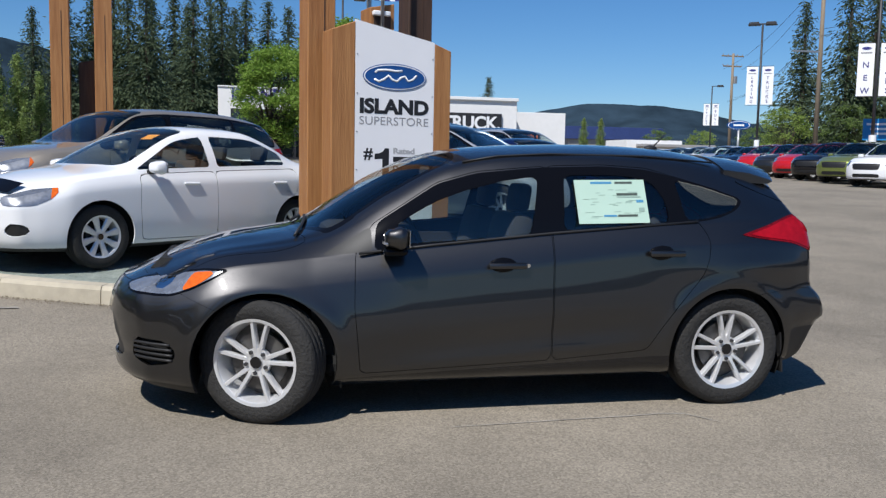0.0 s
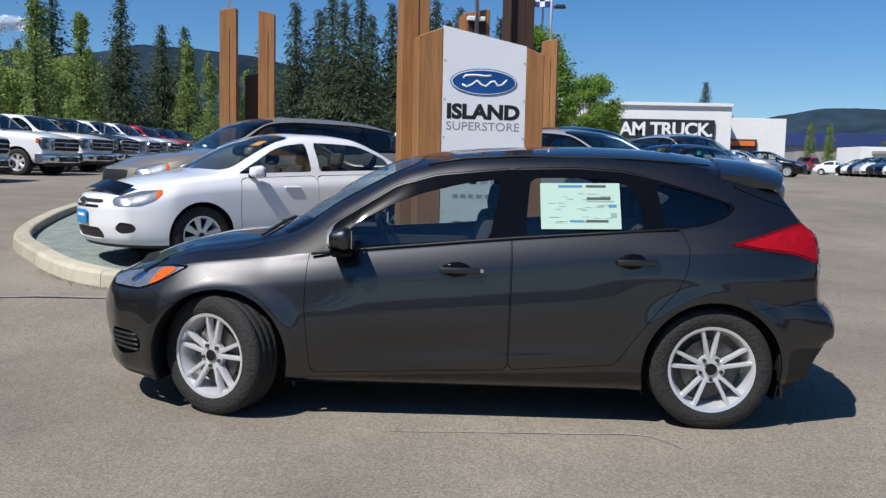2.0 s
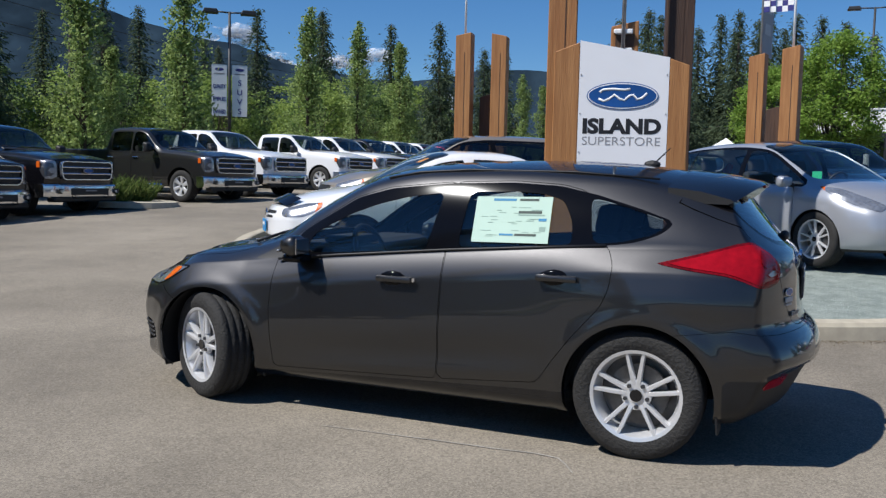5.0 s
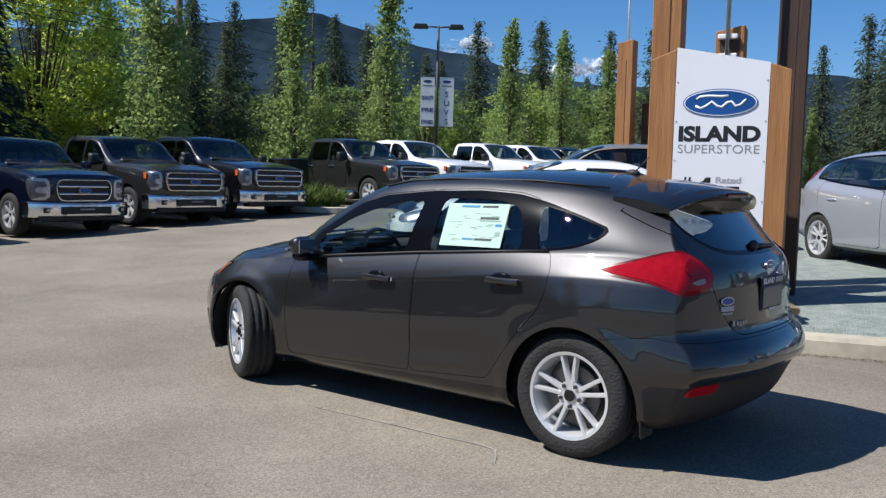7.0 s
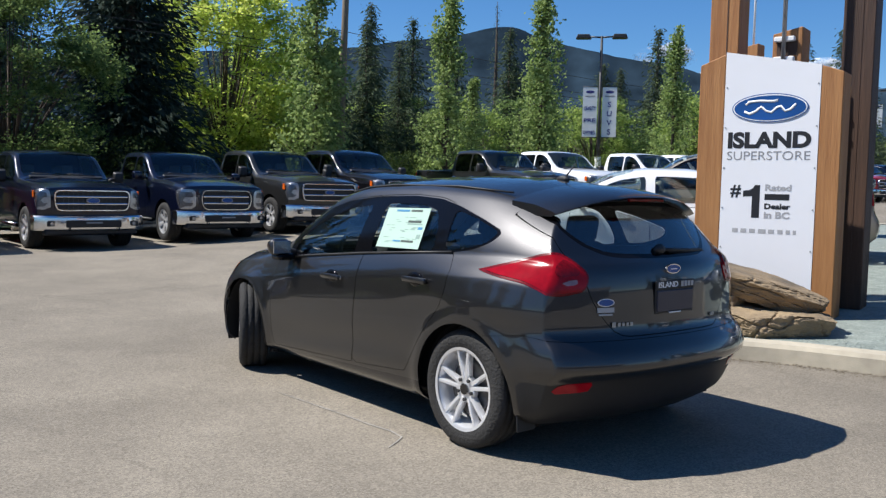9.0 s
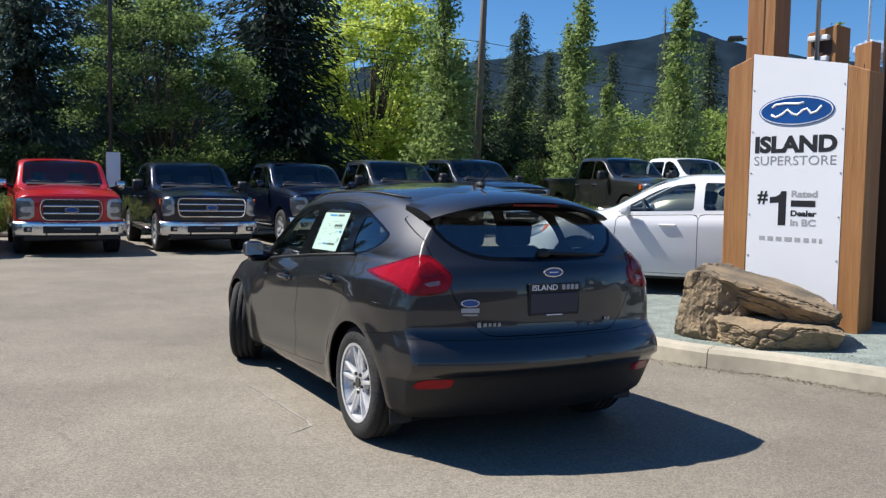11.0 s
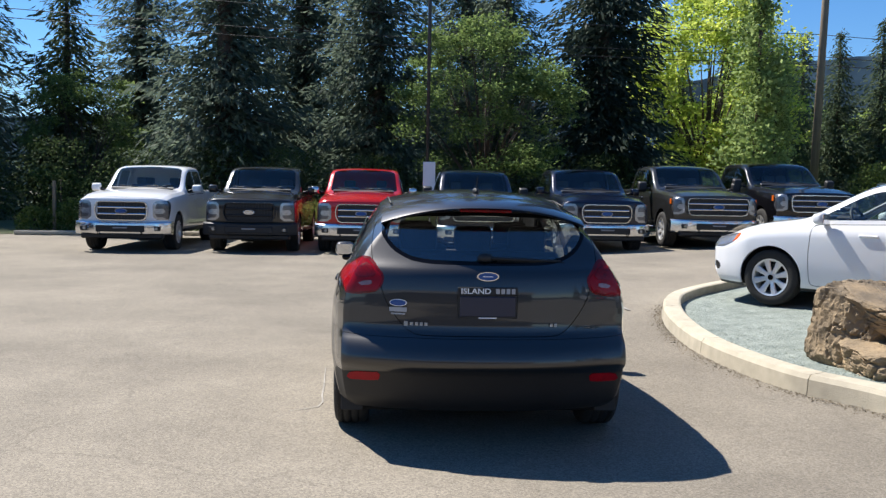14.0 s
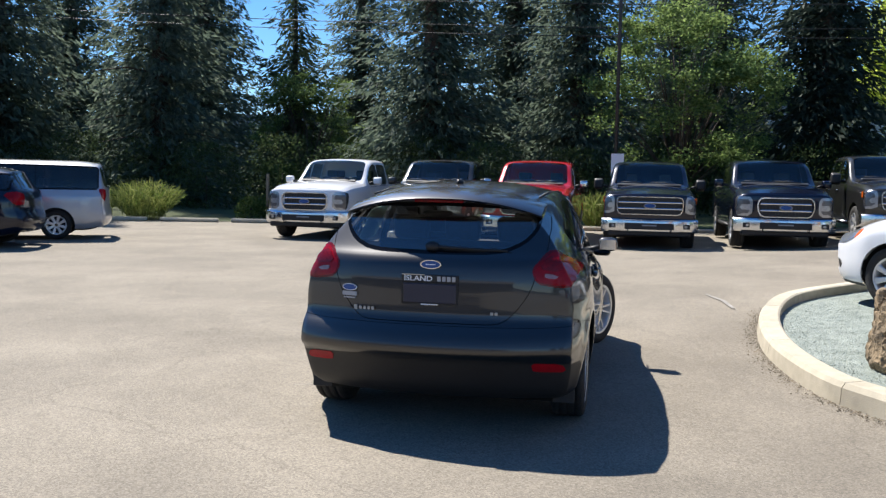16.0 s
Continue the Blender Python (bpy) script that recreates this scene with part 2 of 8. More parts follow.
# vehicles
def paint(name, c, metal=0.5, rough=0.32, flake=0.06):
    return mat(name, c, rough, metal=metal, coat=1.0, flake=flake, spec=0.5 if metal == 1.0 else 0.12)
M_GREYPAINT = paint("magnetic_grey_paint", (0.052, 0.051, 0.052), 1.0, 0.42, 0.06)
M_WHITEPAINT = paint("white_paint", (0.75, 0.755, 0.77), 0.0, 0.35, 0.0)
M_SILVERPAINT = paint("silver_paint", (0.42, 0.43, 0.46), 0.5, 0.36)
M_BEIGEPAINT = paint("bronze_paint", (0.37, 0.32, 0.255), 0.6, 0.38)
M_NAVYPAINT = paint("navy_paint", (0.003, 0.005, 0.018), 0.2, 0.3)
M_BLUEPAINT = paint("blue_paint", (0.004, 0.008, 0.055), 0.3, 0.3)
M_BLACKPAINT = paint("black_paint", (0.005, 0.005, 0.007), 0.2, 0.3)
M_REDPAINT = paint("red_paint", (0.48, 0.012, 0.016), 0.2, 0.3)
M_CHARPAINT = paint("charcoal_paint", (0.026, 0.026, 0.026), 0.4, 0.34)
M_GREENPAINT = paint("olive_paint", (0.16, 0.19, 0.05), 0.4, 0.34)
M_TRIM = mat("black_plastic", (0.010, 0.010, 0.011), 0.55, var=0.15, scale=40)
M_GLOSSBLACK = mat("gloss_black", (0.004, 0.004, 0.005), 0.10, spec=0.18)
# near-black: shade of joints, recesses and undersides put into the colour
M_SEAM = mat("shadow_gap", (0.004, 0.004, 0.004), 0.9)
M_RUBBER = mat("tyre_rubber", (0.020, 0.019, 0.018), 0.85, var=0.3, scale=30, bump=0.8, bscale=70)
M_ALLOY = mat("silver_alloy", (0.72, 0.72, 0.73), 0.30, metal=0.5, var=0.04, scale=30)
M_BRAKE = mat("brake_disc", (0.13, 0.125, 0.12), 0.45, metal=0.8, var=0.2, scale=40)
M_CHROME = mat("chrome", (0.70, 0.71, 0.73), 0.16, metal=1.0)
M_GLASS = glass_mat("tinted_glass", (0.66, 0.74, 0.72))
M_GLASSDARK = glass_mat("privacy_glass", (0.30, 0.33, 0.33))
M_SCREEN = glass_mat("windscreen_glass", (0.84, 0.92, 0.89), power=5.5, least=0.06)
M_REARGLASS = glass_mat("rear_glass", (0.84, 0.88, 0.87), rough=0.03, least=0.15)
M_REDLENS = mat("red_lens", (0.26, 0.004, 0.010), 0.07, var=0.25, scale=25, spec=0.22)
M_REDDARK = mat("deep_red_lens", (0.15, 0.002, 0.004), 0.15, var=0.5, scale=60, spec=0.4)
M_PINKLENS = mat("pink_lens", (0.27, 0.13, 0.13), 0.1, var=0.3, scale=30, coat=1.0)
M_CLEARLENS = mat("clear_lens", (0.36, 0.37, 0.39), 0.24, metal=0.7, var=0.3, scale=30, coat=0.6)
M_LAMPBOWL = mat("lamp_bowl_grey", (0.11, 0.11, 0.12), 0.25, metal=0.6, var=0.3, scale=30, coat=0.5)
M_AMBER = mat("amber_lens", (0.62, 0.11, 0.008), 0.2, var=0.25, scale=40)
M_CABIN = mat("cabin_dark", (0.018, 0.018, 0.019), 0.8)
M_SEAT = mat("seat_cloth", (0.035, 0.035, 0.037), 0.9, var=0.2, scale=60)
M_PAPER = mat("pale_green_paper", (0.40, 0.55, 0.46), 0.6, var=0.03, scale=8)
M_INK = mat("print_dark", (0.05, 0.07, 0.06), 0.7)
M_INKPALE = mat("print_pale", (0.24, 0.34, 0.29), 0.7)
M_INKBLUE = mat("print_blue", (0.05, 0.22, 0.40), 0.7)
M_PLATE = mat("plate_blue", (0.015, 0.02, 0.045), 0.3)
M_DEALER = mat("dealer_tag_blue", (0.02, 0.22, 0.5), 0.4)
M_GREENTAG = mat("green_tag", (0.05, 0.5, 0.25), 0.5)
M_YELLOWTAG = mat("orange_tag", (0.75, 0.30, 0.03), 0.5)


# ---- lot levels: the ground climbs gently to the north ----
def mound(x, y):
    """The asphalt swells a little round the west end of the bed."""
    u = min(max((-x - 0.3) / 3.4, 0), 1)
    w, v = min(max((x + 13) / 6, 0), 1), min(max((y - 0.6) / 1.8, 0), 1)
    return 0.12 * u * u * (3 - 2 * u) * w * v * v * (3 - 2 * v) * min(max((14 - y) / 6, 0), 1)


def lot(x, y):
    h = 0.065 * ((math.hypot(y - 2.8, 0.6) + (y - 2.8)) / 2 - 0.02)
    u, v = min(max((-x - 4) / 7, 0), 1), min(max((y + 13) / 13, 0), 1)
    rise = 0.06 * u * u * (3 - 2 * u) * v * v * (3 - 2 * v)
    return 1.3 * (1 - math.exp(-max(h, 0) / 1.3)) + rise + mound(x, y)


# ---- small builders ----
def mesh_of(name, verts, faces, material, smooth=False, normals=None):
    me = bpy.data.meshes.new(name)
    me.from_pydata([tuple(map(float, v)) for v in verts], [], faces)
    me.materials.append(material)
    if smooth:
        me.polygons.foreach_set("use_smooth", [True] * len(me.polygons))
        if normals is not None:
            me.normals_split_custom_set_from_vertices([tuple(map(float, n)) for n in normals])
    me.update()
    return me


def part(name, bm, material, parent, label=""):
    """Link a bmesh (or a mesh) as one mesh object under a thing or a part."""
    if isinstance(bm, bmesh.types.BMesh):
        me = bpy.data.meshes.new(name)
        bm.to_mesh(me)
        bm.free()
        me.materials.append(material)
    else:
        me = bm
    ob = new(name, me)
    ob.parent = parent
    if label:
        ob["label"] = label
    return ob


def thing(name, m, label, category, group="", kind=""):
    ob = new(name)
    ob.empty_display_size = 0.2
    ob.matrix_world = m
    return tagged(ob, label, category, group, kind)


def shade(bm, angle=40):
    for f in bm.faces:
        f.smooth = True
    for e in bm.edges:
        if len(e.link_faces) != 2 or e.calc_face_angle(3.0) > radians(angle):
            e.smooth = False
    return bm


def box(size, loc=(0, 0, 0), bevel=0.0, bm=None, rot=None, seg=1):
    own = bmesh.new()
    bmesh.ops.create_cube(own, size=1)
    bmesh.ops.scale(own, vec=size, verts=own.verts)
    if bevel:
        bmesh.ops.bevel(own, geom=own.edges[:], offset=bevel, segments=seg, affect='EDGES', profile=0.5)
    if rot is not None:
        bmesh.ops.transform(own, matrix=rot, verts=own.verts)
    bmesh.ops.translate(own, vec=loc, verts=own.verts)
    return join(bm, own)


def join(bm, own):
    if bm is None:
        return own
    tmp = bpy.data.meshes.new("tmp")
    own.to_mesh(tmp)
    own.free()
    bm.from_mesh(tmp)
    bpy.data.meshes.remove(tmp)
    return bm


def cyl(r1, r2, depth, m=None, seg=16, bm=None, caps=True):
    own = bmesh.new()
    bmesh.ops.create_cone(own, cap_ends=caps, segments=seg, radius1=r1, radius2=r2, depth=depth)
    if m is not None:
        bmesh.ops.transform(own, matrix=m, verts=own.verts)
    return join(bm, own)


def ball(r, m=None, bm=None, sub=2):
    own = bmesh.new()
    bmesh.ops.create_icosphere(own, subdivisions=sub, radius=r)
    if m is not None:
        bmesh.ops.transform(own, matrix=m, verts=own.verts)
    return join(bm, own)


def lathe(profile, seg=48, axis='Y', closed=False):
    """Turn (radius, along) points about an axis; returns verts, faces."""
    verts, faces, n = [], [], len(profile)
    for i in range(seg):
        a = 2 * math.pi * i / seg
        for r, h in profile:
            verts.append((r * math.cos(a), h, r * math.sin(a)) if axis == 'Y' else (r * math.cos(a), r * math.sin(a), h))
    for i in range(seg):
        j = (i + 1) % seg
        for k in range(n if closed else n - 1):
            l = (k + 1) % n
            faces.append((i * n + k, j * n + k, j * n + l, i * n + l))
    return verts, faces


def tube(points, r, seg=8, bm=None, taper=None):
    """A round bar along points."""
    pts = [Vector(p) for p in points]
    own = bm or bmesh.new()
    rings = []
    for i, p in enumerate(pts):
        d = (pts[min(i + 1, len(pts) - 1)] - pts[max(i - 1, 0)]).normalized()
        a = d.orthogonal().normalized() if abs(d.z) > 0.95 else d.cross(Vector((0, 0, 1))).normalized()
        b = d.cross(a)
        rr = r if taper is None else r + (taper - r) * i / max(1, len(pts) - 1)
        rings.append([own.verts.new(p + (a * math.cos(t) + b * math.sin(t)) * rr) for t in (2 * math.pi * k / seg for k in range(seg))])
    for r0, r1 in zip(rings, rings[1:]):
        for k in range(seg):
            own.faces.new((r0[k], r0[(k + 1) % seg], r1[(k + 1) % seg], r1[k])).smooth = True
    own.faces.new(rings[0][::-1])
    own.faces.new(rings[-1])
    return own


def words(text, size, material, name="lettering", bold=0.0, depth=0.004, align='CENTER', space=1.0, widen=1.0):
    """Built-in font as a mesh, standing in the local x-z plane and facing -y."""
    cu = bpy.data.curves.new(name, 'FONT')
    cu.body, cu.size, cu.extrude, cu.offset = text, size, depth, bold
    cu.align_x, cu.space_character = align, space
    cu.resolution_u = 4
    tmp = bpy.data.objects.new(name, cu)
    me = bpy.data.meshes.new_from_object(tmp)
    bpy.data.objects.remove(tmp)
    me.transform(Matrix.Rotation(radians(90), 4, 'X') @ Matrix.Diagonal((widen, 1, 1, 1)))
    me.materials.clear()
    me.materials.append(material)
    me.name = name
    return me


def letters(me, owner, at):
    """Set a word as one part a letter: pieces that overlap sideways belong together."""
    n = len(me.vertices)
    root = list(range(n))
    def find(i):
        while root[i] != i:
            root[i] = root[root[i]]
            i = root[i]
        return i
    for e in me.edges:
        root[find(e.vertices[0])] = find(e.vertices[1])
    span = {}
    for v in me.vertices:
        a = span.setdefault(find(v.index), [1e9, -1e9])
        a[0], a[1] = min(a[0], v.co.x), max(a[1], v.co.x)
    groups = []
    for k, (a, b) in sorted(span.items(), key=lambda q: q[1]):
        if groups and a < groups[-1][1] - 0.25 * (b - a):
            groups[-1][1] = max(b, groups[-1][1])
            groups[-1][2].add(k)
        else:
            groups.append([a, b, {k}])
    for a, b, ks in groups:
        ids = [v.index for v in me.vertices if find(v.index) in ks]
        to = {o: i for i, o in enumerate(ids)}
        fs = [tuple(to[i] for i in p.vertices) for p in me.polygons if find(p.vertices[0]) in ks]
        part("letter", mesh_of("letter", [me.vertices[i].co for i in ids], fs, me.materials[0]), None, owner).location = at
    bpy.data.meshes.remove(me)


def ellipse(a, b, depth, seg=40):
    bm = cyl(1, 1, depth, Matrix.Diagonal((a, 1, b, 1)) @ Matrix.Rotation(radians(90), 4, 'X'), seg=seg)
    return bm

# ---- vehicles: one shell-and-panels builder for all of them ----
def curve(table):
    """Smooth monotone curve through (x, value) pairs."""
    xs, ys = (np.array(a, float) for a in zip(*table))
    h, d = np.diff(xs), np.diff(ys) / np.diff(xs)
    m = np.zeros_like(ys)
    m[0], m[-1] = d[0], d[-1]
    for i in range(1, len(xs) - 1):
        if d[i - 1] * d[i] > 0:
            w1, w2 = 2 * h[i] + h[i - 1], h[i] + 2 * h[i - 1]
            m[i] = (w1 + w2) / (w1 / d[i - 1] + w2 / d[i])
    def at(x):
        x = np.clip(np.asarray(x, float), xs[0], xs[-1])
        i = np.clip(np.searchsorted(xs, x) - 1, 0, len(h) - 1)
        t = (x - xs[i]) / h[i]
        return ((1 + 2 * t) * (1 - t) ** 2 * ys[i] + t * (1 - t) ** 2 * h[i] * m[i]
                + t * t * (3 - 2 * t) * ys[i + 1] + t * t * (t - 1) * h[i] * m[i + 1])
    return at


def rounded(poly, r=0.03, it=2):
    """Cut the corners of a closed outline."""
    pts = [np.array(p, float) for p in poly]
    for k in range(it):
        out, rr = [], r / (1.6 ** k)
        for i, p in enumerate(pts):
            for q in (pts[i - 1], pts[(i + 1) % len(pts)]):
                l = np.linalg.norm(q - p)
                out.append(p + (q - p) * min(0.33, rr / max(l, 1e-6)))
        pts = out
    return np.array(pts)


def inside(a, b, poly):
    """Signed distance to a closed outline, negative inside."""
    poly = np.asarray(poly, float)
    d = np.full(a.shape, 1e9)
    wind = np.zeros(a.shape, bool)
    for i in range(len(poly)):
        (x0, y0), (x1, y1) = poly[i - 1], poly[i]
        ex, ey = x1 - x0, y1 - y0
        t = np.clip(((a - x0) * ex + (b - y0) * ey) / max(ex * ex + ey * ey, 1e-12), 0, 1)
        d = np.minimum(d, (a - x0 - t * ex) ** 2 + (b - y0 - t * ey) ** 2)
        if abs(ey) > 1e-12:
            cross = ((y0 > b) != (y1 > b)) & (a < ex * (b - y0) / ey + x0)
            wind ^= cross
    return np.where(wind, -1, 1) * np.sqrt(d)


class Shell:
    def __init__(s, v, n, faces):
        s.v, s.n, s.faces = v, n, faces

    def split(s, f):
        """Cut along f = 0: (inside, outside)."""
        neg = f < 0
        ins, out, new_v, new_n, cut = [], [], [], [], {}
        base = len(s.v)
        def crossing(a, b):
            key = (a, b) if a < b else (b, a)
            if key not in cut:
                t = f[key[0]] / (f[key[0]] - f[key[1]])
                cut[key] = base + len(new_v)
                new_v.append(s.v[key[0]] * (1 - t) + s.v[key[1]] * t)
                new_n.append(s.n[key[0]] * (1 - t) + s.n[key[1]] * t)
            return cut[key]
        for face in s.faces:
            k = sum(1 for i in face if neg[i])
            if k == len(face):
                ins.append(face)
            elif k == 0:
                out.append(face)
            else:
                a, b = [], []
                for i, j in zip(face, face[1:] + face[:1]):
                    (a if neg[i] else b).append(i)
                    if neg[i] != neg[j]:
                        c = crossing(i, j)
                        a.append(c), b.append(c)
                if len(a) > 2:
                    ins.append(tuple(a))
                if len(b) > 2:
                    out.append(tuple(b))
        v = np.vstack([s.v, new_v]) if new_v else s.v
        n = np.vstack([s.n, new_n]) if new_v else s.n
        return Shell(v, n, ins), Shell(v, n, out)

    def emit(s, name, material, parent, label="", push=0.0, lip=0.014):
        """Make the panel a mesh with turned-in edges."""
        if not s.faces:
            return None
        used = sorted({i for f in s.faces for i in f})
        at = {o: k for k, o in enumerate(used)}
        nn = s.n[used] / np.maximum(np.linalg.norm(s.n[used], axis=1, keepdims=True), 1e-9)
        vv = s.v[used] + nn * push
        faces = [tuple(at[i] for i in f) for f in s.faces]
        verts, norms = list(vv), list(nn)
        if lip:
            count = {}
            for f in faces:
                for a, b in zip(f, f[1:] + f[:1]):
                    k = (min(a, b), max(a, b))
                    count[k] = None if k in count else (a, b)
            for e in count.values():
                if e:
                    a, b = e
                    quad = [vv[b], vv[a], vv[a] - nn[a] * lip, vv[b] - nn[b] * lip]
                    fn = np.cross(quad[1] - quad[0], quad[2] - quad[0])
                    fn /= max(np.linalg.norm(fn), 1e-9)
                    k = len(verts)
                    verts += quad
                    norms += [fn] * 4
                    faces.append((k, k + 1, k + 2, k + 3))
        return part(name, mesh_of(name, verts, faces, material, True, norms), None, parent, label)


def flank(P, zb, zc, zs, wm, ws, z):
    """Half-width of the body below the windows."""
    if "zc" not in P:
        return float(curve([(zb, wm - 0.085), (zb + 0.05, wm - 0.03), (zb + (zs - zb) * 0.45, wm), (zc, wm - 0.010), (zs, ws)])(z))
    wc = wm - P["tuck"]
    if z > zc:
        t = (z - zc) / (zs - zc)
        return wc + (ws - wc) * (0.55 * t + 0.45 * t * t)
    return float(curve([(zb, wm - 0.085), (zb + 0.05, wm - 0.03), (zb + (zc - zb) * 0.5, wm), (zc, wc)])(z))


def shell_of(P, N, n1, n2, n3, M):
    """Loft the body along x, close nose and tail, front towards -x."""
    c = {k: curve(P[k]) for k in ("zb", "zs", "wm", "ws", "wr", "zr", "zt")}
    X = np.linspace(P["x0"], P["x1"], N)
    V = n1 + n2 + n3 + 1
    rows = []
    for x in X:
        zb, zs, wm, ws, wr, zr, zt = (float(c[k](x)) for k in ("zb", "zs", "wm", "ws", "wr", "zr", "zt"))
        zc = zb + (zs - zb) * P.get("crease", 0.80)
        if "zc" in P:
            # a feature line divides the flank: upright below it, leaning in above
            zc = min(float(curve(P["zc"])(x)), zs - 0.03)
            z1 = np.concatenate([np.linspace(zb, zc, n1 - 9), np.linspace(zc, zs, 11)[1:]])
        else:
            z1 = np.linspace(zb, zs, n1 + 1)
        sec = [(flank(P, zb, zc, zs, wm, ws, z), z) for z in z1]
        for k in range(1, n2 + 1):
            t = k / n2
            sec.append((ws + (wr - ws) * t + P.get("bulge", 0.03) * 4 * t * (1 - t) * min(1, (zr - zs) / 0.3), zs + (zr - zs) * t))
        for k in range(1, n3 + 1):
            y = wr * (1 - k / n3)
            sec.append((y, zr + (zt - zr) * (1 - (y / max(wr, 1e-6)) ** 2.2)))
        sec = np.array(sec)
        for _ in range(P.get("soft", 2)):
            q = sec.copy()
            q[n1 + n2 - 3:-1] = 0.25 * sec[n1 + n2 - 4:-2] + 0.5 * sec[n1 + n2 - 3:-1] + 0.25 * sec[n1 + n2 - 2:]
            sec = q
        rows.append(sec)
    J = 2 * V - 1
    verts = np.zeros((N * J, 3))
    for i, (x, sec) in enumerate(zip(X, rows)):
        verts[i * J:i * J + V] = np.c_[np.full(V, x), -sec[:, 0], sec[:, 1]]
        verts[i * J + V:(i + 1) * J] = np.c_[np.full(V - 1, x), sec[-2::-1, 0], sec[-2::-1, 1]]
    faces = [(i * J + j, (i + 1) * J + j, (i + 1) * J + j + 1, i * J + j + 1) for i in range(N - 1) for j in range(J - 1)]
    extra = []
    for end in (0, N - 1):
        grid = []
        for j in range(V):
            a, b = end * J + j, end * J + J - 1 - j
            if a == b:
                grid.append([a] * (M + 1))
                continue
            row = [a]
            for k in range(1, M):
                extra.append(verts[a] * (1 - k / M) + verts[b] * (k / M))
                row.append(N * J + len(extra) - 1)
            grid.append(row + [b])
        for r0, r1 in zip(grid, grid[1:]):
            for k in range(M):
                f = (r0[k], r0[k + 1], r1[k + 1], r1[k]) if end else (r0[k + 1], r0[k], r1[k], r1[k + 1])
                f = tuple(dict.fromkeys(f))
                if len(f) > 2:
                    faces.append(f)
    verts = np.vstack([verts, extra])
    x, y, z = verts.T.copy()
    fa, ra = P["xfa"], P["xra"]
    wf = np.clip((fa - x) / (fa - P["x0"]), 0, 1) ** P.get("pf", 1.6)
    wr_ = np.clip((x - ra) / (P["x1"] - ra), 0, 1) ** P.get("pr", 1.6)
    front = curve(P["front"])(z) + P["cf"] * (np.abs(y) / P["half"]) ** P.get("ef", 2.6)
    rear = curve(P["rear"])(z) - P["cr"] * (np.abs(y) / P["half"]) ** P.get("er", 2.6)
    verts[:, 0] = x + wf * (front - P["x0"]) + wr_ * (rear - P["x1"])
    return Shell(verts, facing(verts, faces), faces)


def facing(verts, faces):
    """Smooth vertex normals."""
    nrm = np.zeros_like(verts)
    for f in faces:
        n = np.cross(verts[f[1]] - verts[f[0]], verts[f[2]] - verts[f[0]])
        if len(f) == 4:
            n = n + np.cross(verts[f[2]] - verts[f[0]], verts[f[3]] - verts[f[0]])
        for i in f:
            nrm[i] += n
    return nrm / np.maximum(np.linalg.norm(nrm, axis=1, keepdims=True), 1e-12)


def seam_split(sh, f, name, paintm, car, gap=0.004, label="", seam=True):
    """Take a panel out of the shell, with a dark recessed joint round it."""
    fv = f(sh.v)
    panel, rest = sh.split(fv + gap)
    ring, rest = rest.split(f(rest.v) - gap)
    ob = panel.emit(name, paintm, car, label)
    if seam and ob:
        ring.emit("shut_line", M_SEAM, ob, push=-0.008, lip=0)
    return rest, ob


def one_side(v, poly, side, ymin=0.35):
    return np.maximum(inside(v[:, 0], v[:, 2], poly), ymin - side * v[:, 1])


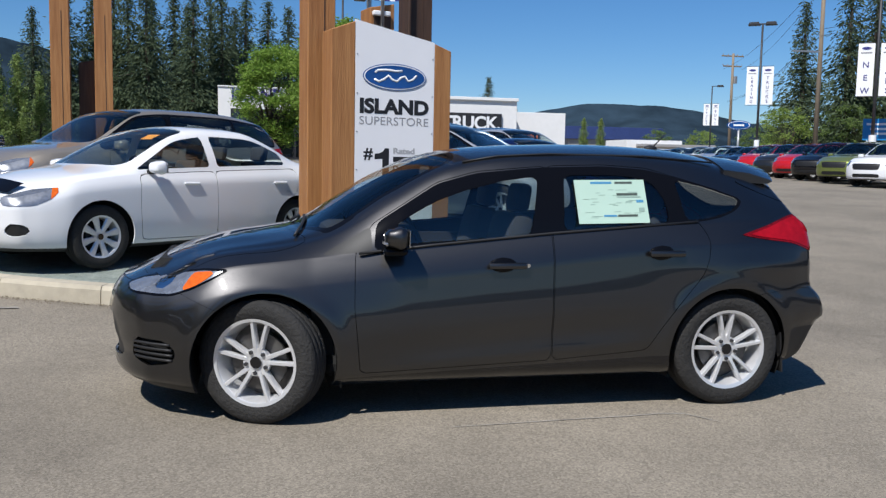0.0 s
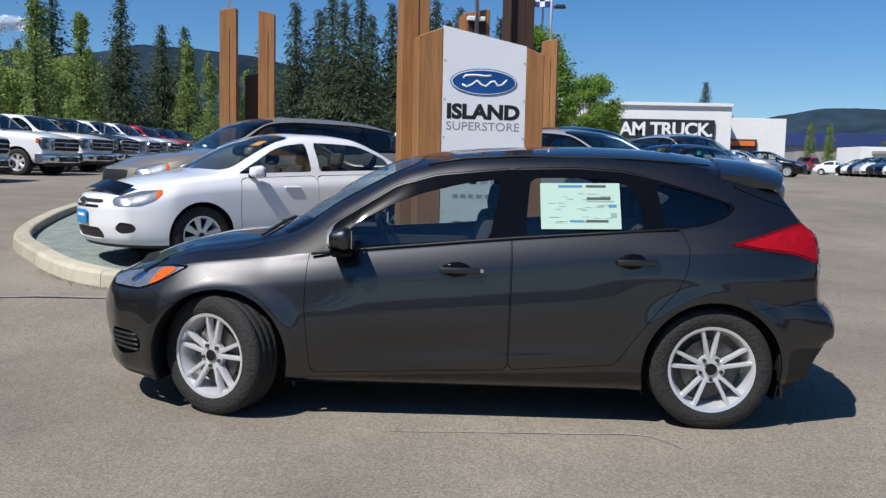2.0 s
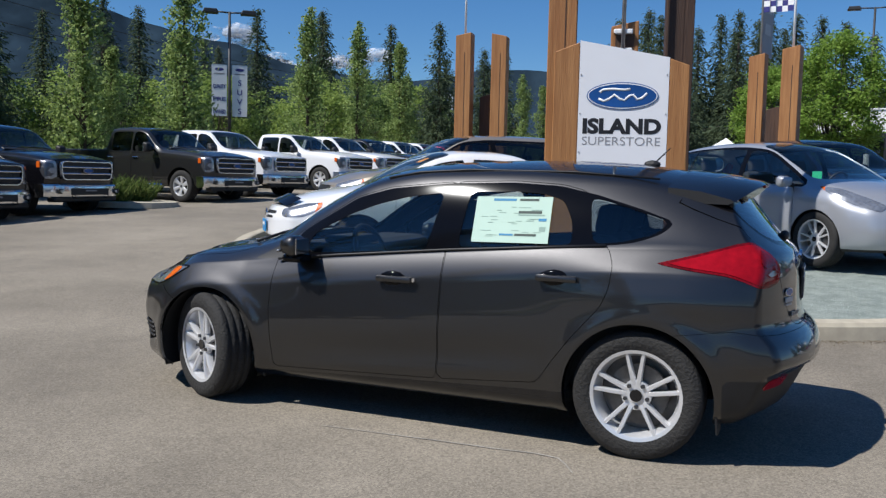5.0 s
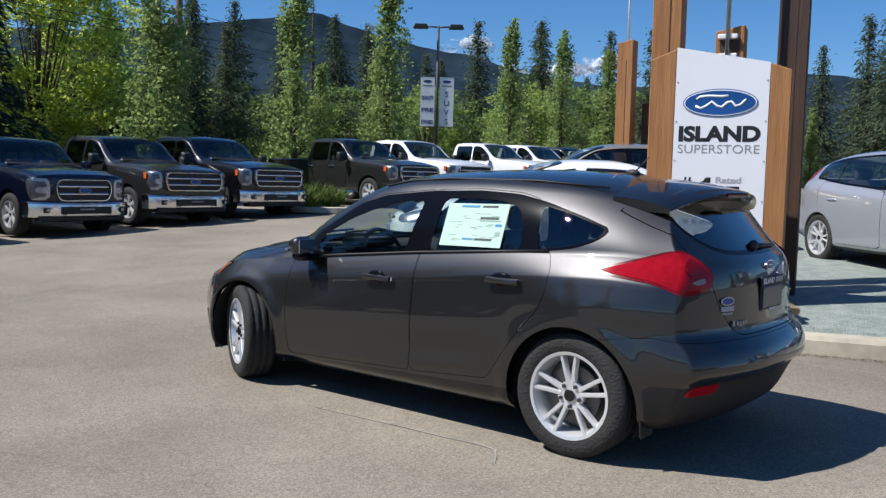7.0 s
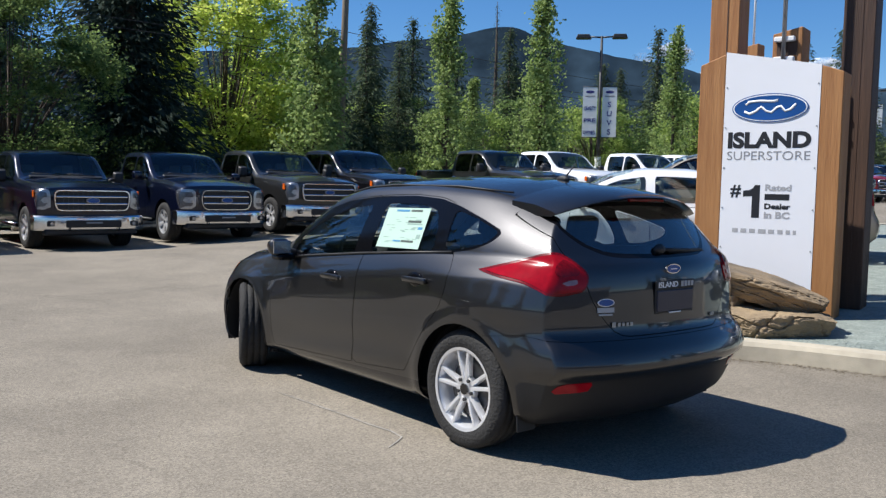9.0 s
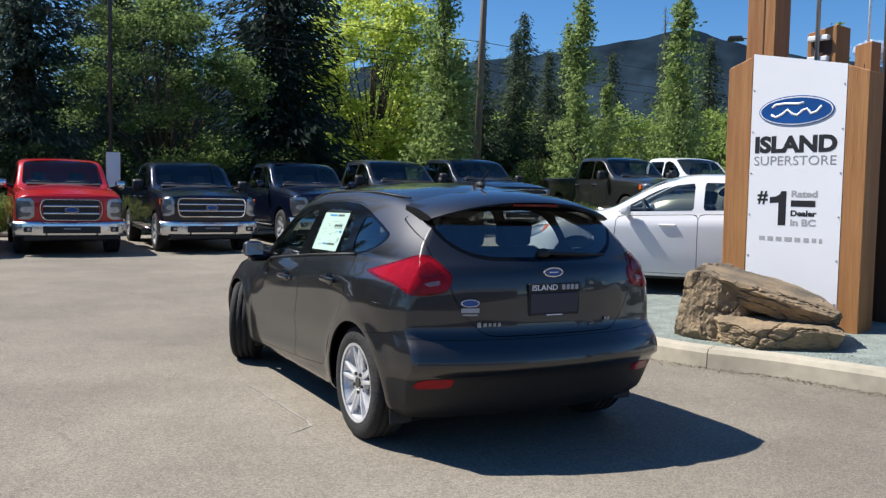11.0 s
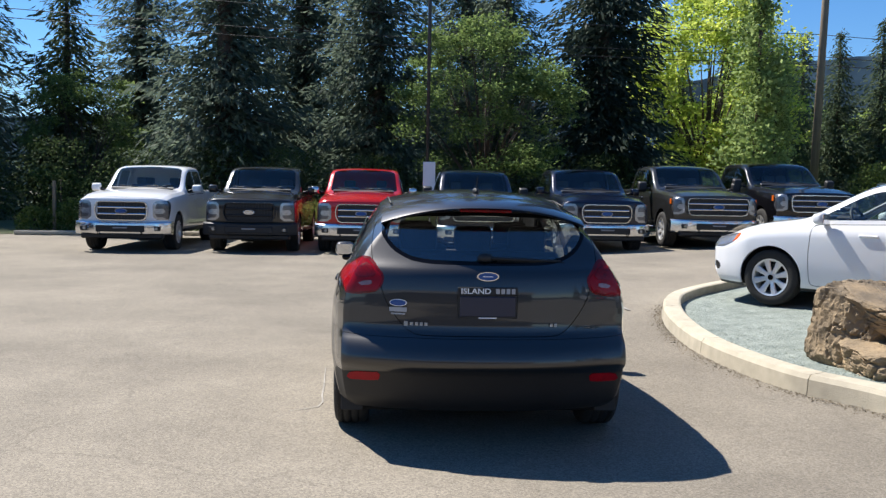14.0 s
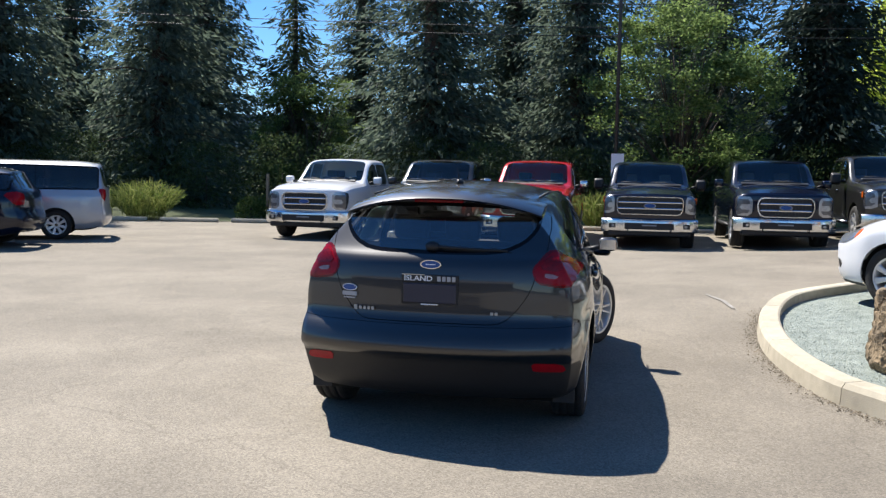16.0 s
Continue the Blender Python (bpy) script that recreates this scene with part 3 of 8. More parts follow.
def wheel_meshes(R, rim, width, spokes, split, dish=0.02, hubr=0.058, deep=False, tread=40, seg=56):
    """Meshes of a tyre, a rim, a hub cap and lug nuts; outer face towards -y."""
    w = width / 2
    prof = [(rim - 0.012, w * 0.80), (rim + 0.004, w * 0.96), (rim + (R - rim) * 0.45, w * 1.04), (R - 0.022, w * 0.98), (R - 0.007, w * 0.86),
            (R, w * 0.74), (R, w * 0.52), (R - 0.007, w * 0.49), (R - 0.007, w * 0.43), (R, w * 0.40), (R, w * 0.06), (R - 0.007, w * 0.03)]
    prof = prof + [(r, -h) for r, h in prof[::-1]]
    v, f = lathe(prof, seg)
    tyre = mesh_of("tyre", v, f, M_RUBBER, True)
    bm = bmesh.new()
    v, f = lathe([(rim - 0.010, -w * 0.95), (rim + 0.006, -w * 0.985), (rim + 0.006, -w * 0.93), (rim - 0.012, -w * 0.86), (rim - 0.028, -w * 0.5),
                  (rim - 0.03, w * 0.8)], 64)
    own = bmesh.new()
    own.from_mesh(mesh_of("tmp", v, f, M_ALLOY, True))
    bm = join(bm, own)
    face = -w * 0.90
    def bar(a0, a1, r0, r1, w0, w1, th):
        p0, p1 = Vector((math.cos(a0) * r0, face + dish, math.sin(a0) * r0)), Vector((math.cos(a1) * r1, face + 0.004, math.sin(a1) * r1))
        d = (p1 - p0).normalized()
        side = d.cross(Vector((0, 1, 0))).normalized()
        vs = []
        for p, ww in ((p0, w0), ((p0 + p1) / 2 + Vector((0, -0.004, 0)), (w0 + w1) / 2 * 0.92), (p1, w1)):
            vs.append([bm.verts.new(p + side * sx * ww + Vector((0, sy, 0))) for sx, sy in ((-1, 0.006), (-0.62, -0.004), (0.62, -0.004), (1, 0.006), (0.8, th), (-0.8, th))])
        for a, b in zip(vs, vs[1:]):
            for k in range(6):
                bm.faces.new((a[k], b[k], b[(k + 1) % 6], a[(k + 1) % 6]))
        bm.faces.new(vs[0]), bm.faces.new(vs[-1][::-1])
    for k in range(spokes):
        a = math.pi / 2 + 2 * math.pi * k / spokes
        if split:
            for sgn in (-1, 1):
                bar(a + sgn * 0.20, a + sgn * split, hubr * 0.9, rim - 0.008, 0.0140, 0.0115, 0.035)
        else:
            ww = 0.9 * math.pi * rim / spokes * 0.55
            bar(a, a, hubr * 0.8, rim - 0.01, ww * 0.55, ww, 0.03)
    cyl(hubr * 1.28, hubr * 1.28, 0.03, Matrix.Translation((0, face + dish + 0.012, 0)) @ Matrix.Rotation(radians(90), 4, 'X'), 28, bm)
    bmesh.ops.recalc_face_normals(bm, faces=bm.faces)
    rimm = bpy.data.meshes.new("rim")
    shade(bm, 35).to_mesh(rimm)
    bm.free()
    rimm.materials.append(M_ALLOY)
    cap = bpy.data.meshes.new("hub_cap")
    b = cyl(0.027, 0.031, 0.012, Matrix.Translation((0, face + dish - 0.008, 0)) @ Matrix.Rotation(radians(90), 4, 'X'), 20)
    b.to_mesh(cap), b.free()
    cap.materials.append(M_BLACKPAINT)
    nut = bpy.data.meshes.new("lug_nut")
    b = cyl(0.0105, 0.0105, 0.014, Matrix.Rotation(radians(90), 4, 'X'), 8)
    b.to_mesh(nut), b.free()
    nut.materials.append(M_POLE)
    # disc and full backing plate, their dark colour standing for shade behind the spokes
    disc = bpy.data.meshes.new("brake_disc")
    b = cyl(rim * 0.68, rim * 0.68, 0.02, Matrix.Translation((0, -w * 0.25, 0)) @ Matrix.Rotation(radians(90), 4, 'X'), 32)
    cyl(rim - 0.02, rim - 0.02, 0.01, Matrix.Translation((0, w * 0.35, 0)) @ Matrix.Rotation(radians(90), 4, 'X'), 32, b)
    b.to_mesh(disc), b.free()
    disc.materials.append(M_TRIM if deep else M_BRAKE)
    return dict(tyre=tyre, rim=rimm, hub_cap=cap, lug_nut=nut, brake_disc=disc, face=face + dish, hubr=hubr)


def add_wheel(car, W, at, side, steer=0.0, spin=0.0, nuts=True):
    """side -1: outer face towards -y."""
    wh = new("wheel")
    wh.parent = car
    wh.matrix_local = pose(*at, 0, 0, steer + (180 if side > 0 else 0)) @ Matrix.Rotation(spin, 4, 'Y')
    for k in ("tyre", "rim", "brake_disc", "hub_cap"):
        part(k, W[k], None, wh)
    if nuts:
        for i in range(5):
            a = math.pi / 2 + math.pi / 5 + 2 * math.pi * i / 5
            part("lug_nut", W["lug_nut"], None, wh).location = (math.cos(a) * W["hubr"] * 0.98, W["face"] - 0.008, math.sin(a) * W["hubr"] * 0.98)
    return wh


def seat(bm, x, y, z=0.40, back=1.0):
    box((0.50, 0.50, 0.16), (x, y, z + 0.08), 0.05, bm, seg=2)
    box((0.14, 0.48, 0.60), (x + 0.32, y, z + 0.42), 0.05, bm, Matrix.Rotation(radians(14), 4, 'Y'), 2)
    box((0.09, 0.25, 0.17), (x + 0.42, y, z + 0.80), 0.035, bm, Matrix.Rotation(radians(10), 4, 'Y'), 2)
    return bm


def cabin(car, P, seats, wheel_at, floor=0.30, right_hand=False):
    """Dark lining, dashboard, seats and steering wheel behind the glass."""
    x0, x1 = P["cab"]
    h = P["half"] - 0.14
    tub = box((x1 - x0, 2 * h, 0.05), ((x0 + x1) / 2, 0, floor))
    box((0.08, 2 * h, 0.5), (x0, 0, floor + 0.25), 0, tub)
    box((0.08, 2 * h, 0.42), (x1, 0, floor + 0.21), 0, tub)
    for s in (-1, 1):
        box((x1 - x0, 0.05, P["belt"] - floor - 0.06), ((x0 + x1) / 2, s * (h - 0.02), (P["belt"] + floor) / 2 - 0.03), 0, tub)
    part("cabin_lining", tub, M_CABIN, car)
    dash = box((0.42, 2 * h - 0.04, 0.24), (x0 + 0.30, 0, P["belt"] - 0.09), 0.07, seg=2)
    box((0.22, 0.34, 0.05), (x0 + 0.44, wheel_at[1], P["belt"] + 0.05), 0.02, dash)
    part("dashboard", dash, M_CABIN, car)
    for x, y in seats:
        part("seat", shade(seat(bmesh.new(), x, y, P.get("seatz", 0.36))), M_SEAT, car)
    m = Matrix.Translation(wheel_at) @ Matrix.Rotation(radians(65), 4, 'Y')
    ring = bmesh.new()
    pts = [m @ Vector((0.18 * math.cos(a), 0.18 * math.sin(a), 0)) for a in np.linspace(0, 2 * math.pi, 21)]
    tube(pts, 0.016, 6, ring)
    box((0.10, 0.30, 0.03), wheel_at, 0.01, ring, Matrix.Rotation(radians(65), 4, 'Y'))
    part("steering_wheel", ring, M_TRIM, car)


def mirror(car, side, at, paintm, size=(0.13, 0.20, 0.14), cap=True):
    x, y, z = at
    bm = box(size, (0, 0, 0), 0.045, seg=3)
    for v in bm.verts:
        if v.co.x < 0:
            v.co.y *= 0.86
            v.co.z *= 0.80
    bmesh.ops.translate(bm, vec=(x, y, z), verts=bm.verts)
    ob = part("wing_mirror", shade(bm), paintm, car)
    part("mirror_glass", box((0.006, size[1] * 0.84, size[2] * 0.74), (x + size[0] / 2 + 0.001, y, z), 0.002), M_CHROME, ob)
    part("mirror_foot", tube([(x, y - side * size[1] * 0.35, z - 0.03), (x - 0.01, y - side * (size[1] * 0.5 + 0.10), z - 0.06)], 0.028, 8), M_TRIM, ob)
    return ob


# ---- body tables (x from the nose, front towards -x) ----
HATCH = dict(
    x0=-2.10, x1=2.06, xfa=-1.35, xra=1.0, half=0.86, cf=0.42, cr=0.21, er=2.4, belt=0.93, cab=(-1.0, 1.55), tuck=0.022,
    zb=[(-2.1, .15), (-1.7, .15), (-.9, .18), (.9, .19), (1.6, .205), (2.06, .21)],
    zs=[(-2.1, .665), (-1.9, .735), (-1.6, .79), (-1.2, .832), (-.8, .868), (-.37, .914), (.25, .976), (1.16, 1.044), (1.6, 1.055), (2.06, 1.04)],
    zc=[(-2.1, .56), (-1.6, .655), (-1.2, .695), (-.8, .73), (.22, .826), (1.18, .918), (1.6, .93), (2.06, .90)],
    wm=[(-2.1, .70), (-1.95, .80), (-1.7, .865), (-1.3, .888), (-.8, .885), (0, .882), (.8, .888), (1.3, .898), (1.6, .885), (1.9, .85), (2.06, .81)],
    ws=[(-2.1, .60), (-1.9, .71), (-1.6, .795), (-1.2, .815), (-.8, .81), (0, .80), (.8, .805), (1.35, .79), (1.7, .765), (2.06, .72)],
    wr=[(-2.1, .50), (-1.9, .60), (-1.5, .68), (-1.1, .69), (-.8, .67), (-.3, .615), (.3, .61), (1.0, .59), (1.6, .555), (2.06, .52)],
    zr=[(-2.1, .69), (-1.9, .78), (-1.6, .852), (-1.2, .90), (-.95, .955), (-.62, 1.15), (-.25, 1.335), (.1, 1.395), (.6, 1.41), (1.1, 1.392), (1.6, 1.35), (2.06, 1.30)],
    zt=[(-2.1, .70), (-1.95, .785), (-1.6, .89), (-1.25, .955), (-1.08, .995), (-.85, 1.14), (-.6, 1.295), (-.35, 1.40), (-.1, 1.448), (.25, 1.475), (.7, 1.487), (1.15, 1.472), (1.6, 1.43), (2.06, 1.375)],
    front=[(.15, -1.98), (.18, -2.06), (.215, -2.10), (.25, -2.11), (.32, -2.11), (.40, -2.13), (.5, -2.14), (.6, -2.125), (.68, -2.08), (.72, -2.03), (.8, -1.95)],
    rear=[(.21, 1.90), (.27, 1.99), (.34, 2.03), (.40, 2.058), (.445, 2.082), (.470, 2.098), (.486, 2.135), (.53, 2.142), (.58, 2.128), (.63, 2.100), (.66, 2.060), (.70, 2.042), (.80, 2.034), (.90, 2.028),
          (.98, 2.014), (1.03, 1.99), (1.07, 1.945), (1.15, 1.872), (1.25, 1.79), (1.34, 1.725), (1.43, 1.68)])

SEDAN = dict(
    x0=-2.24, x1=2.24, xfa=-1.4, xra=1.5, half=0.86, cf=0.34, cr=0.22, belt=0.95, cab=(-1.05, 1.25), crease=0.85,
    zb=[(-2.24, .20), (-1.7, .19), (-.9, .19), (.9, .19), (1.7, .22), (2.24, .28)],
    zs=[(-2.24, .70), (-1.9, .78), (-1.5, .86), (-.9, .92), (0, .955), (1.0, .985), (1.5, .99), (2.24, .95)],
    wm=[(-2.24, .70), (-2.0, .80), (-1.6, .87), (-.8, .88), (.8, .88), (1.5, .88), (1.9, .84), (2.24, .76)],
    ws=[(-2.24, .62), (-2.0, .74), (-1.5, .81), (-.8, .815), (.8, .81), (1.5, .79), (2.24, .68)],
    wr=[(-2.24, .5), (-1.9, .62), (-1.1, .70), (-.75, .67), (-.3, .585), (.3, .56), (.8, .55), (1.2, .57), (1.6, .64), (2.24, .58)],
    zr=[(-2.24, .73), (-1.9, .83), (-1.5, .91), (-1.0, .985), (-.72, 1.13), (-.25, 1.36), (.2, 1.41), (.7, 1.395), (1.1, 1.27), (1.5, 1.07), (1.75, 1.02), (2.24, .99)],
    zt=[(-2.24, .74), (-1.95, .85), (-1.5, .945), (-1.05, 1.02), (-.7, 1.21), (-.3, 1.40), (.1, 1.455), (.5, 1.455), (.9, 1.39), (1.3, 1.21), (1.6, 1.065), (1.85, 1.05), (2.24, 1.02)],
    front=[(.2, -2.15), (.3, -2.22), (.45, -2.25), (.6, -2.25), (.7, -2.2), (.8, -2.1)],
    rear=[(.28, 2.1), (.36, 2.2), (.5, 2.24), (.62, 2.22), (.8, 2.16), (1.0, 2.10), (1.1, 2.05)])

CROSS = dict(
    x0=-2.36, x1=2.36, xfa=-1.5, xra=1.3, half=0.90, cf=0.34, cr=0.20, belt=1.02, cab=(-1.05, 1.75), crease=0.85, seatz=0.45,
    zb=[(-2.36, .24), (-1.7, .23), (1.7, .24), (2.36, .32)],
    zs=[(-2.36, .80), (-2.0, .90), (-1.5, .96), (-.9, 1.0), (0, 1.03), (1.0, 1.07), (1.7, 1.10), (2.36, 1.08)],
    wm=[(-2.36, .76), (-2.1, .86), (-1.6, .93), (-.8, .94), (.8, .94), (1.5, .95), (2.0, .92), (2.36, .84)],
    ws=[(-2.36, .68), (-2.0, .80), (-1.5, .865), (-.8, .87), (.8, .865), (1.5, .85), (2.36, .76)],
    wr=[(-2.36, .55), (-1.9, .70), (-1.2, .74), (-.8, .70), (-.3, .63), (.5, .61), (1.3, .60), (2.36, .56)],
    zr=[(-2.36, .83), (-1.9, .97), (-1.5, 1.02), (-1.1, 1.07), (-.75, 1.27), (-.3, 1.51), (.2, 1.55), (1.0, 1.545), (1.7, 1.49), (2.36, 1.43)],
    zt=[(-2.36, .84), (-2.0, .98), (-1.5, 1.05), (-1.1, 1.11), (-.75, 1.32), (-.35, 1.54), (.1, 1.60), (.8, 1.61), (1.5, 1.575), (2.36, 1.49)],
    front=[(.24, -2.28), (.34, -2.35), (.55, -2.37), (.75, -2.35), (.85, -2.28), (.95, -2.2)],
    rear=[(.32, 2.25), (.40, 2.34), (.55, 2.37), (.68, 2.33), (.75, 2.29), (.95, 2.28), (1.08, 2.24), (1.2, 2.14), (1.35, 2.02), (1.5, 1.92)])

EV = dict(
    x0=-2.20, x1=2.20, xfa=-1.4, xra=1.2, half=0.86, cf=0.40, cr=0.22, belt=0.98, cab=(-1.1, 1.6), crease=0.86, seatz=0.42,
    zb=[(-2.2, .20), (-1.6, .19), (1.6, .20), (2.2, .28)],
    zs=[(-2.2, .72), (-1.9, .82), (-1.5, .89), (-.9, .94), (0, .985), (.9, 1.05), (1.5, 1.12), (2.2, 1.15)],
    wm=[(-2.2, .68), (-1.95, .80), (-1.5, .875), (-.8, .88), (.8, .88), (1.4, .885), (1.8, .86), (2.2, .78)],
    ws=[(-2.2, .6), (-1.9, .74), (-1.5, .81), (-.8, .815), (.8, .81), (1.4, .79), (2.2, .68)],
    wr=[(-2.2, .48), (-1.9, .62), (-1.2, .68), (-.8, .64), (-.3, .59), (.5, .575), (1.2, .55), (2.2, .50)],
    zr=[(-2.2, .75), (-1.9, .87), (-1.5, .96), (-1.15, 1.03), (-.75, 1.24), (-.25, 1.46), (.3, 1.50), (1.0, 1.48), (1.6, 1.42), (2.2, 1.36)],
    zt=[(-2.2, .76), (-1.95, .89), (-1.55, .99), (-1.2, 1.07), (-.8, 1.27), (-.3, 1.49), (.2, 1.545), (.8, 1.545), (1.4, 1.49), (2.2, 1.41)],
    front=[(.2, -2.1), (.3, -2.19), (.45, -2.22), (.6, -2.2), (.7, -2.15), (.8, -2.05)],
    rear=[(.28, 2.06), (.36, 2.17), (.5, 2.21), (.62, 2.18), (.7, 2.12), (.9, 2.11), (1.05, 2.06), (1.15, 2.0), (1.3, 1.87), (1.45, 1.76)])

VAN = dict(
    x0=-2.57, x1=2.57, xfa=-1.7, xra=2.0, half=0.95, cf=0.34, cr=0.14, belt=1.08, cab=(-1.5, 2.2), crease=0.85, seatz=0.45,
    zb=[(-2.57, .24), (2.0, .22), (2.57, .30)],
    zs=[(-2.57, .85), (-2.1, .95), (-1.5, 1.03), (0, 1.07), (1.5, 1.09), (2.57, 1.09)],
    wm=[(-2.57, .78), (-2.2, .9), (-1.6, .98), (2.0, .98), (2.57, .92)],
    ws=[(-2.57, .7), (-2.1, .84), (-1.5, .92), (2.0, .92), (2.57, .86)],
    wr=[(-2.57, .6), (-2.0, .74), (-1.4, .76), (-.7, .70), (2.0, .70), (2.57, .68)],
    zr=[(-2.57, .88), (-2.0, 1.03), (-1.55, 1.11), (-1.1, 1.38), (-.6, 1.63), (0, 1.68), (2.0, 1.66), (2.57, 1.62)],
    zt=[(-2.57, .89), (-2.1, 1.04), (-1.6, 1.13), (-1.1, 1.44), (-.6, 1.69), (0, 1.745), (1.8, 1.74), (2.57, 1.68)],
    front=[(.24, -2.48), (.4, -2.58), (.6, -2.58), (.8, -2.54), (.95, -2.45)],
    rear=[(.3, 2.48), (.42, 2.57), (.6, 2.58), (.75, 2.54), (1.05, 2.54), (1.3, 2.49), (1.5, 2.43), (1.7, 2.34)])

PICKUP = dict(
    x0=-2.90, x1=2.90, xfa=-2.2, xra=2.6, half=0.95, cf=0.14, cr=0.05, ef=4.0, belt=1.32, cab=(-1.25, 0.95), crease=0.90, seatz=0.75, bulge=0.02, soft=1,
    zb=[(-2.9, .42), (-2.2, .40), (2.2, .42), (2.9, .46)],
    zs=[(-2.9, 1.10), (-2.6, 1.15), (-1.9, 1.20), (-1.2, 1.24), (0, 1.25), (.9, 1.26), (1.1, 1.27), (2.9, 1.30)],
    wm=[(-2.9, .95), (-2.65, .975), (-2.2, .985), (-1.0, .985), (2.0, .985), (2.9, .97)],
    ws=[(-2.9, .90), (-2.6, .935), (-2.0, .95), (-1.0, .955), (.9, .955), (1.1, .97), (2.9, .95)],
    wr=[(-2.9, .80), (-2.4, .85), (-1.4, .86), (-1.1, .855), (-.6, .815), (.3, .80), (.78, .80), (.90, .90), (1.15, .94), (2.9, .92)],
    zr=[(-2.9, 1.16), (-2.6, 1.22), (-1.9, 1.29), (-1.25, 1.33), (-1.0, 1.46), (-.55, 1.81), (-.25, 1.885), (.3, 1.907), (.74, 1.885), (.88, 1.36), (1.1, 1.33), (2.9, 1.345)],
    zt=[(-2.9, 1.19), (-2.6, 1.27), (-1.9, 1.345), (-1.3, 1.385), (-1.0, 1.53), (-.55, 1.855), (-.25, 1.925), (.3, 1.945), (.72, 1.925), (.86, 1.39), (1.1, 1.335), (2.9, 1.35)],
    front=[(.42, -2.86), (.6, -2.90), (.8, -2.92), (1.0, -2.92), (1.12, -2.91), (1.2, -2.84), (1.3, -2.7)],
    rear=[(.46, 2.86), (.6, 2.9), (1.35, 2.88)])


def widen(P, dz, dw=0.0, z_from=0.5):
    """A taller, wider relative of a body table."""
    Q = dict(P)
    for k in ("zs", "zr", "zt"):
        Q[k] = [(x, z + dz) for x, z in P[k]]
    for k in ("wm", "ws", "wr"):
        Q[k] = [(x, w + dw) for x, w in P[k]]
    for k in ("front", "rear"):
        Q[k] = [(z + (dz if z > z_from else 0), x) for z, x in P[k]]
    Q["belt"] = P["belt"] + dz
    return Q


def side_y(P, x, z):
    """Half-width of the body at (x, z), outside the end curves."""
    c = {k: curve(P[k]) for k in ("zb", "zs", "wm", "ws", "wr", "zr")}
    zb, zs, wm, ws, wr, zr = (float(c[k](x)) for k in ("zb", "zs", "wm", "ws", "wr", "zr"))
    if z > zs:
        t = min(1, (z - zs) / max(zr - zs, 1e-3))
        return ws + (wr - ws) * t + P.get("bulge", 0.03) * 4 * t * (1 - t) * min(1, (zr - zs) / 0.3)
    zc = min(float(curve(P["zc"])(x)), zs - 0.03) if "zc" in P else zb + (zs - zb) * P.get("crease", 0.80)
    return flank(P, zb, zc, zs, wm, ws, z)



# ---- ground: one sheet out to the horizon ----
def ground():
    xs = sorted(set([-900, -400, -200, -120, 120, 200, 400, 900] + list(range(-80, 81, 4)) + list(range(-16, 0, 1))))
    ys = sorted(set([-900, -400, -200, -100, 150, 250, 400, 900] + list(range(-60, 101, 4)) + [k * 0.5 for k in range(-16, 30)]))
    verts = [(x, y, lot(x, y)) for y in ys for x in xs]
    n = len(xs)
    faces = [(j * n + i, j * n + i + 1, (j + 1) * n + i + 1, (j + 1) * n + i) for j in range(len(ys) - 1) for i in range(n - 1)]
    tagged(new("ground", mesh_of("ground", verts, faces, M_ASPHALT, True)), "worn grey-brown asphalt of the car lot", "asphalt", kind="structure")


ground()

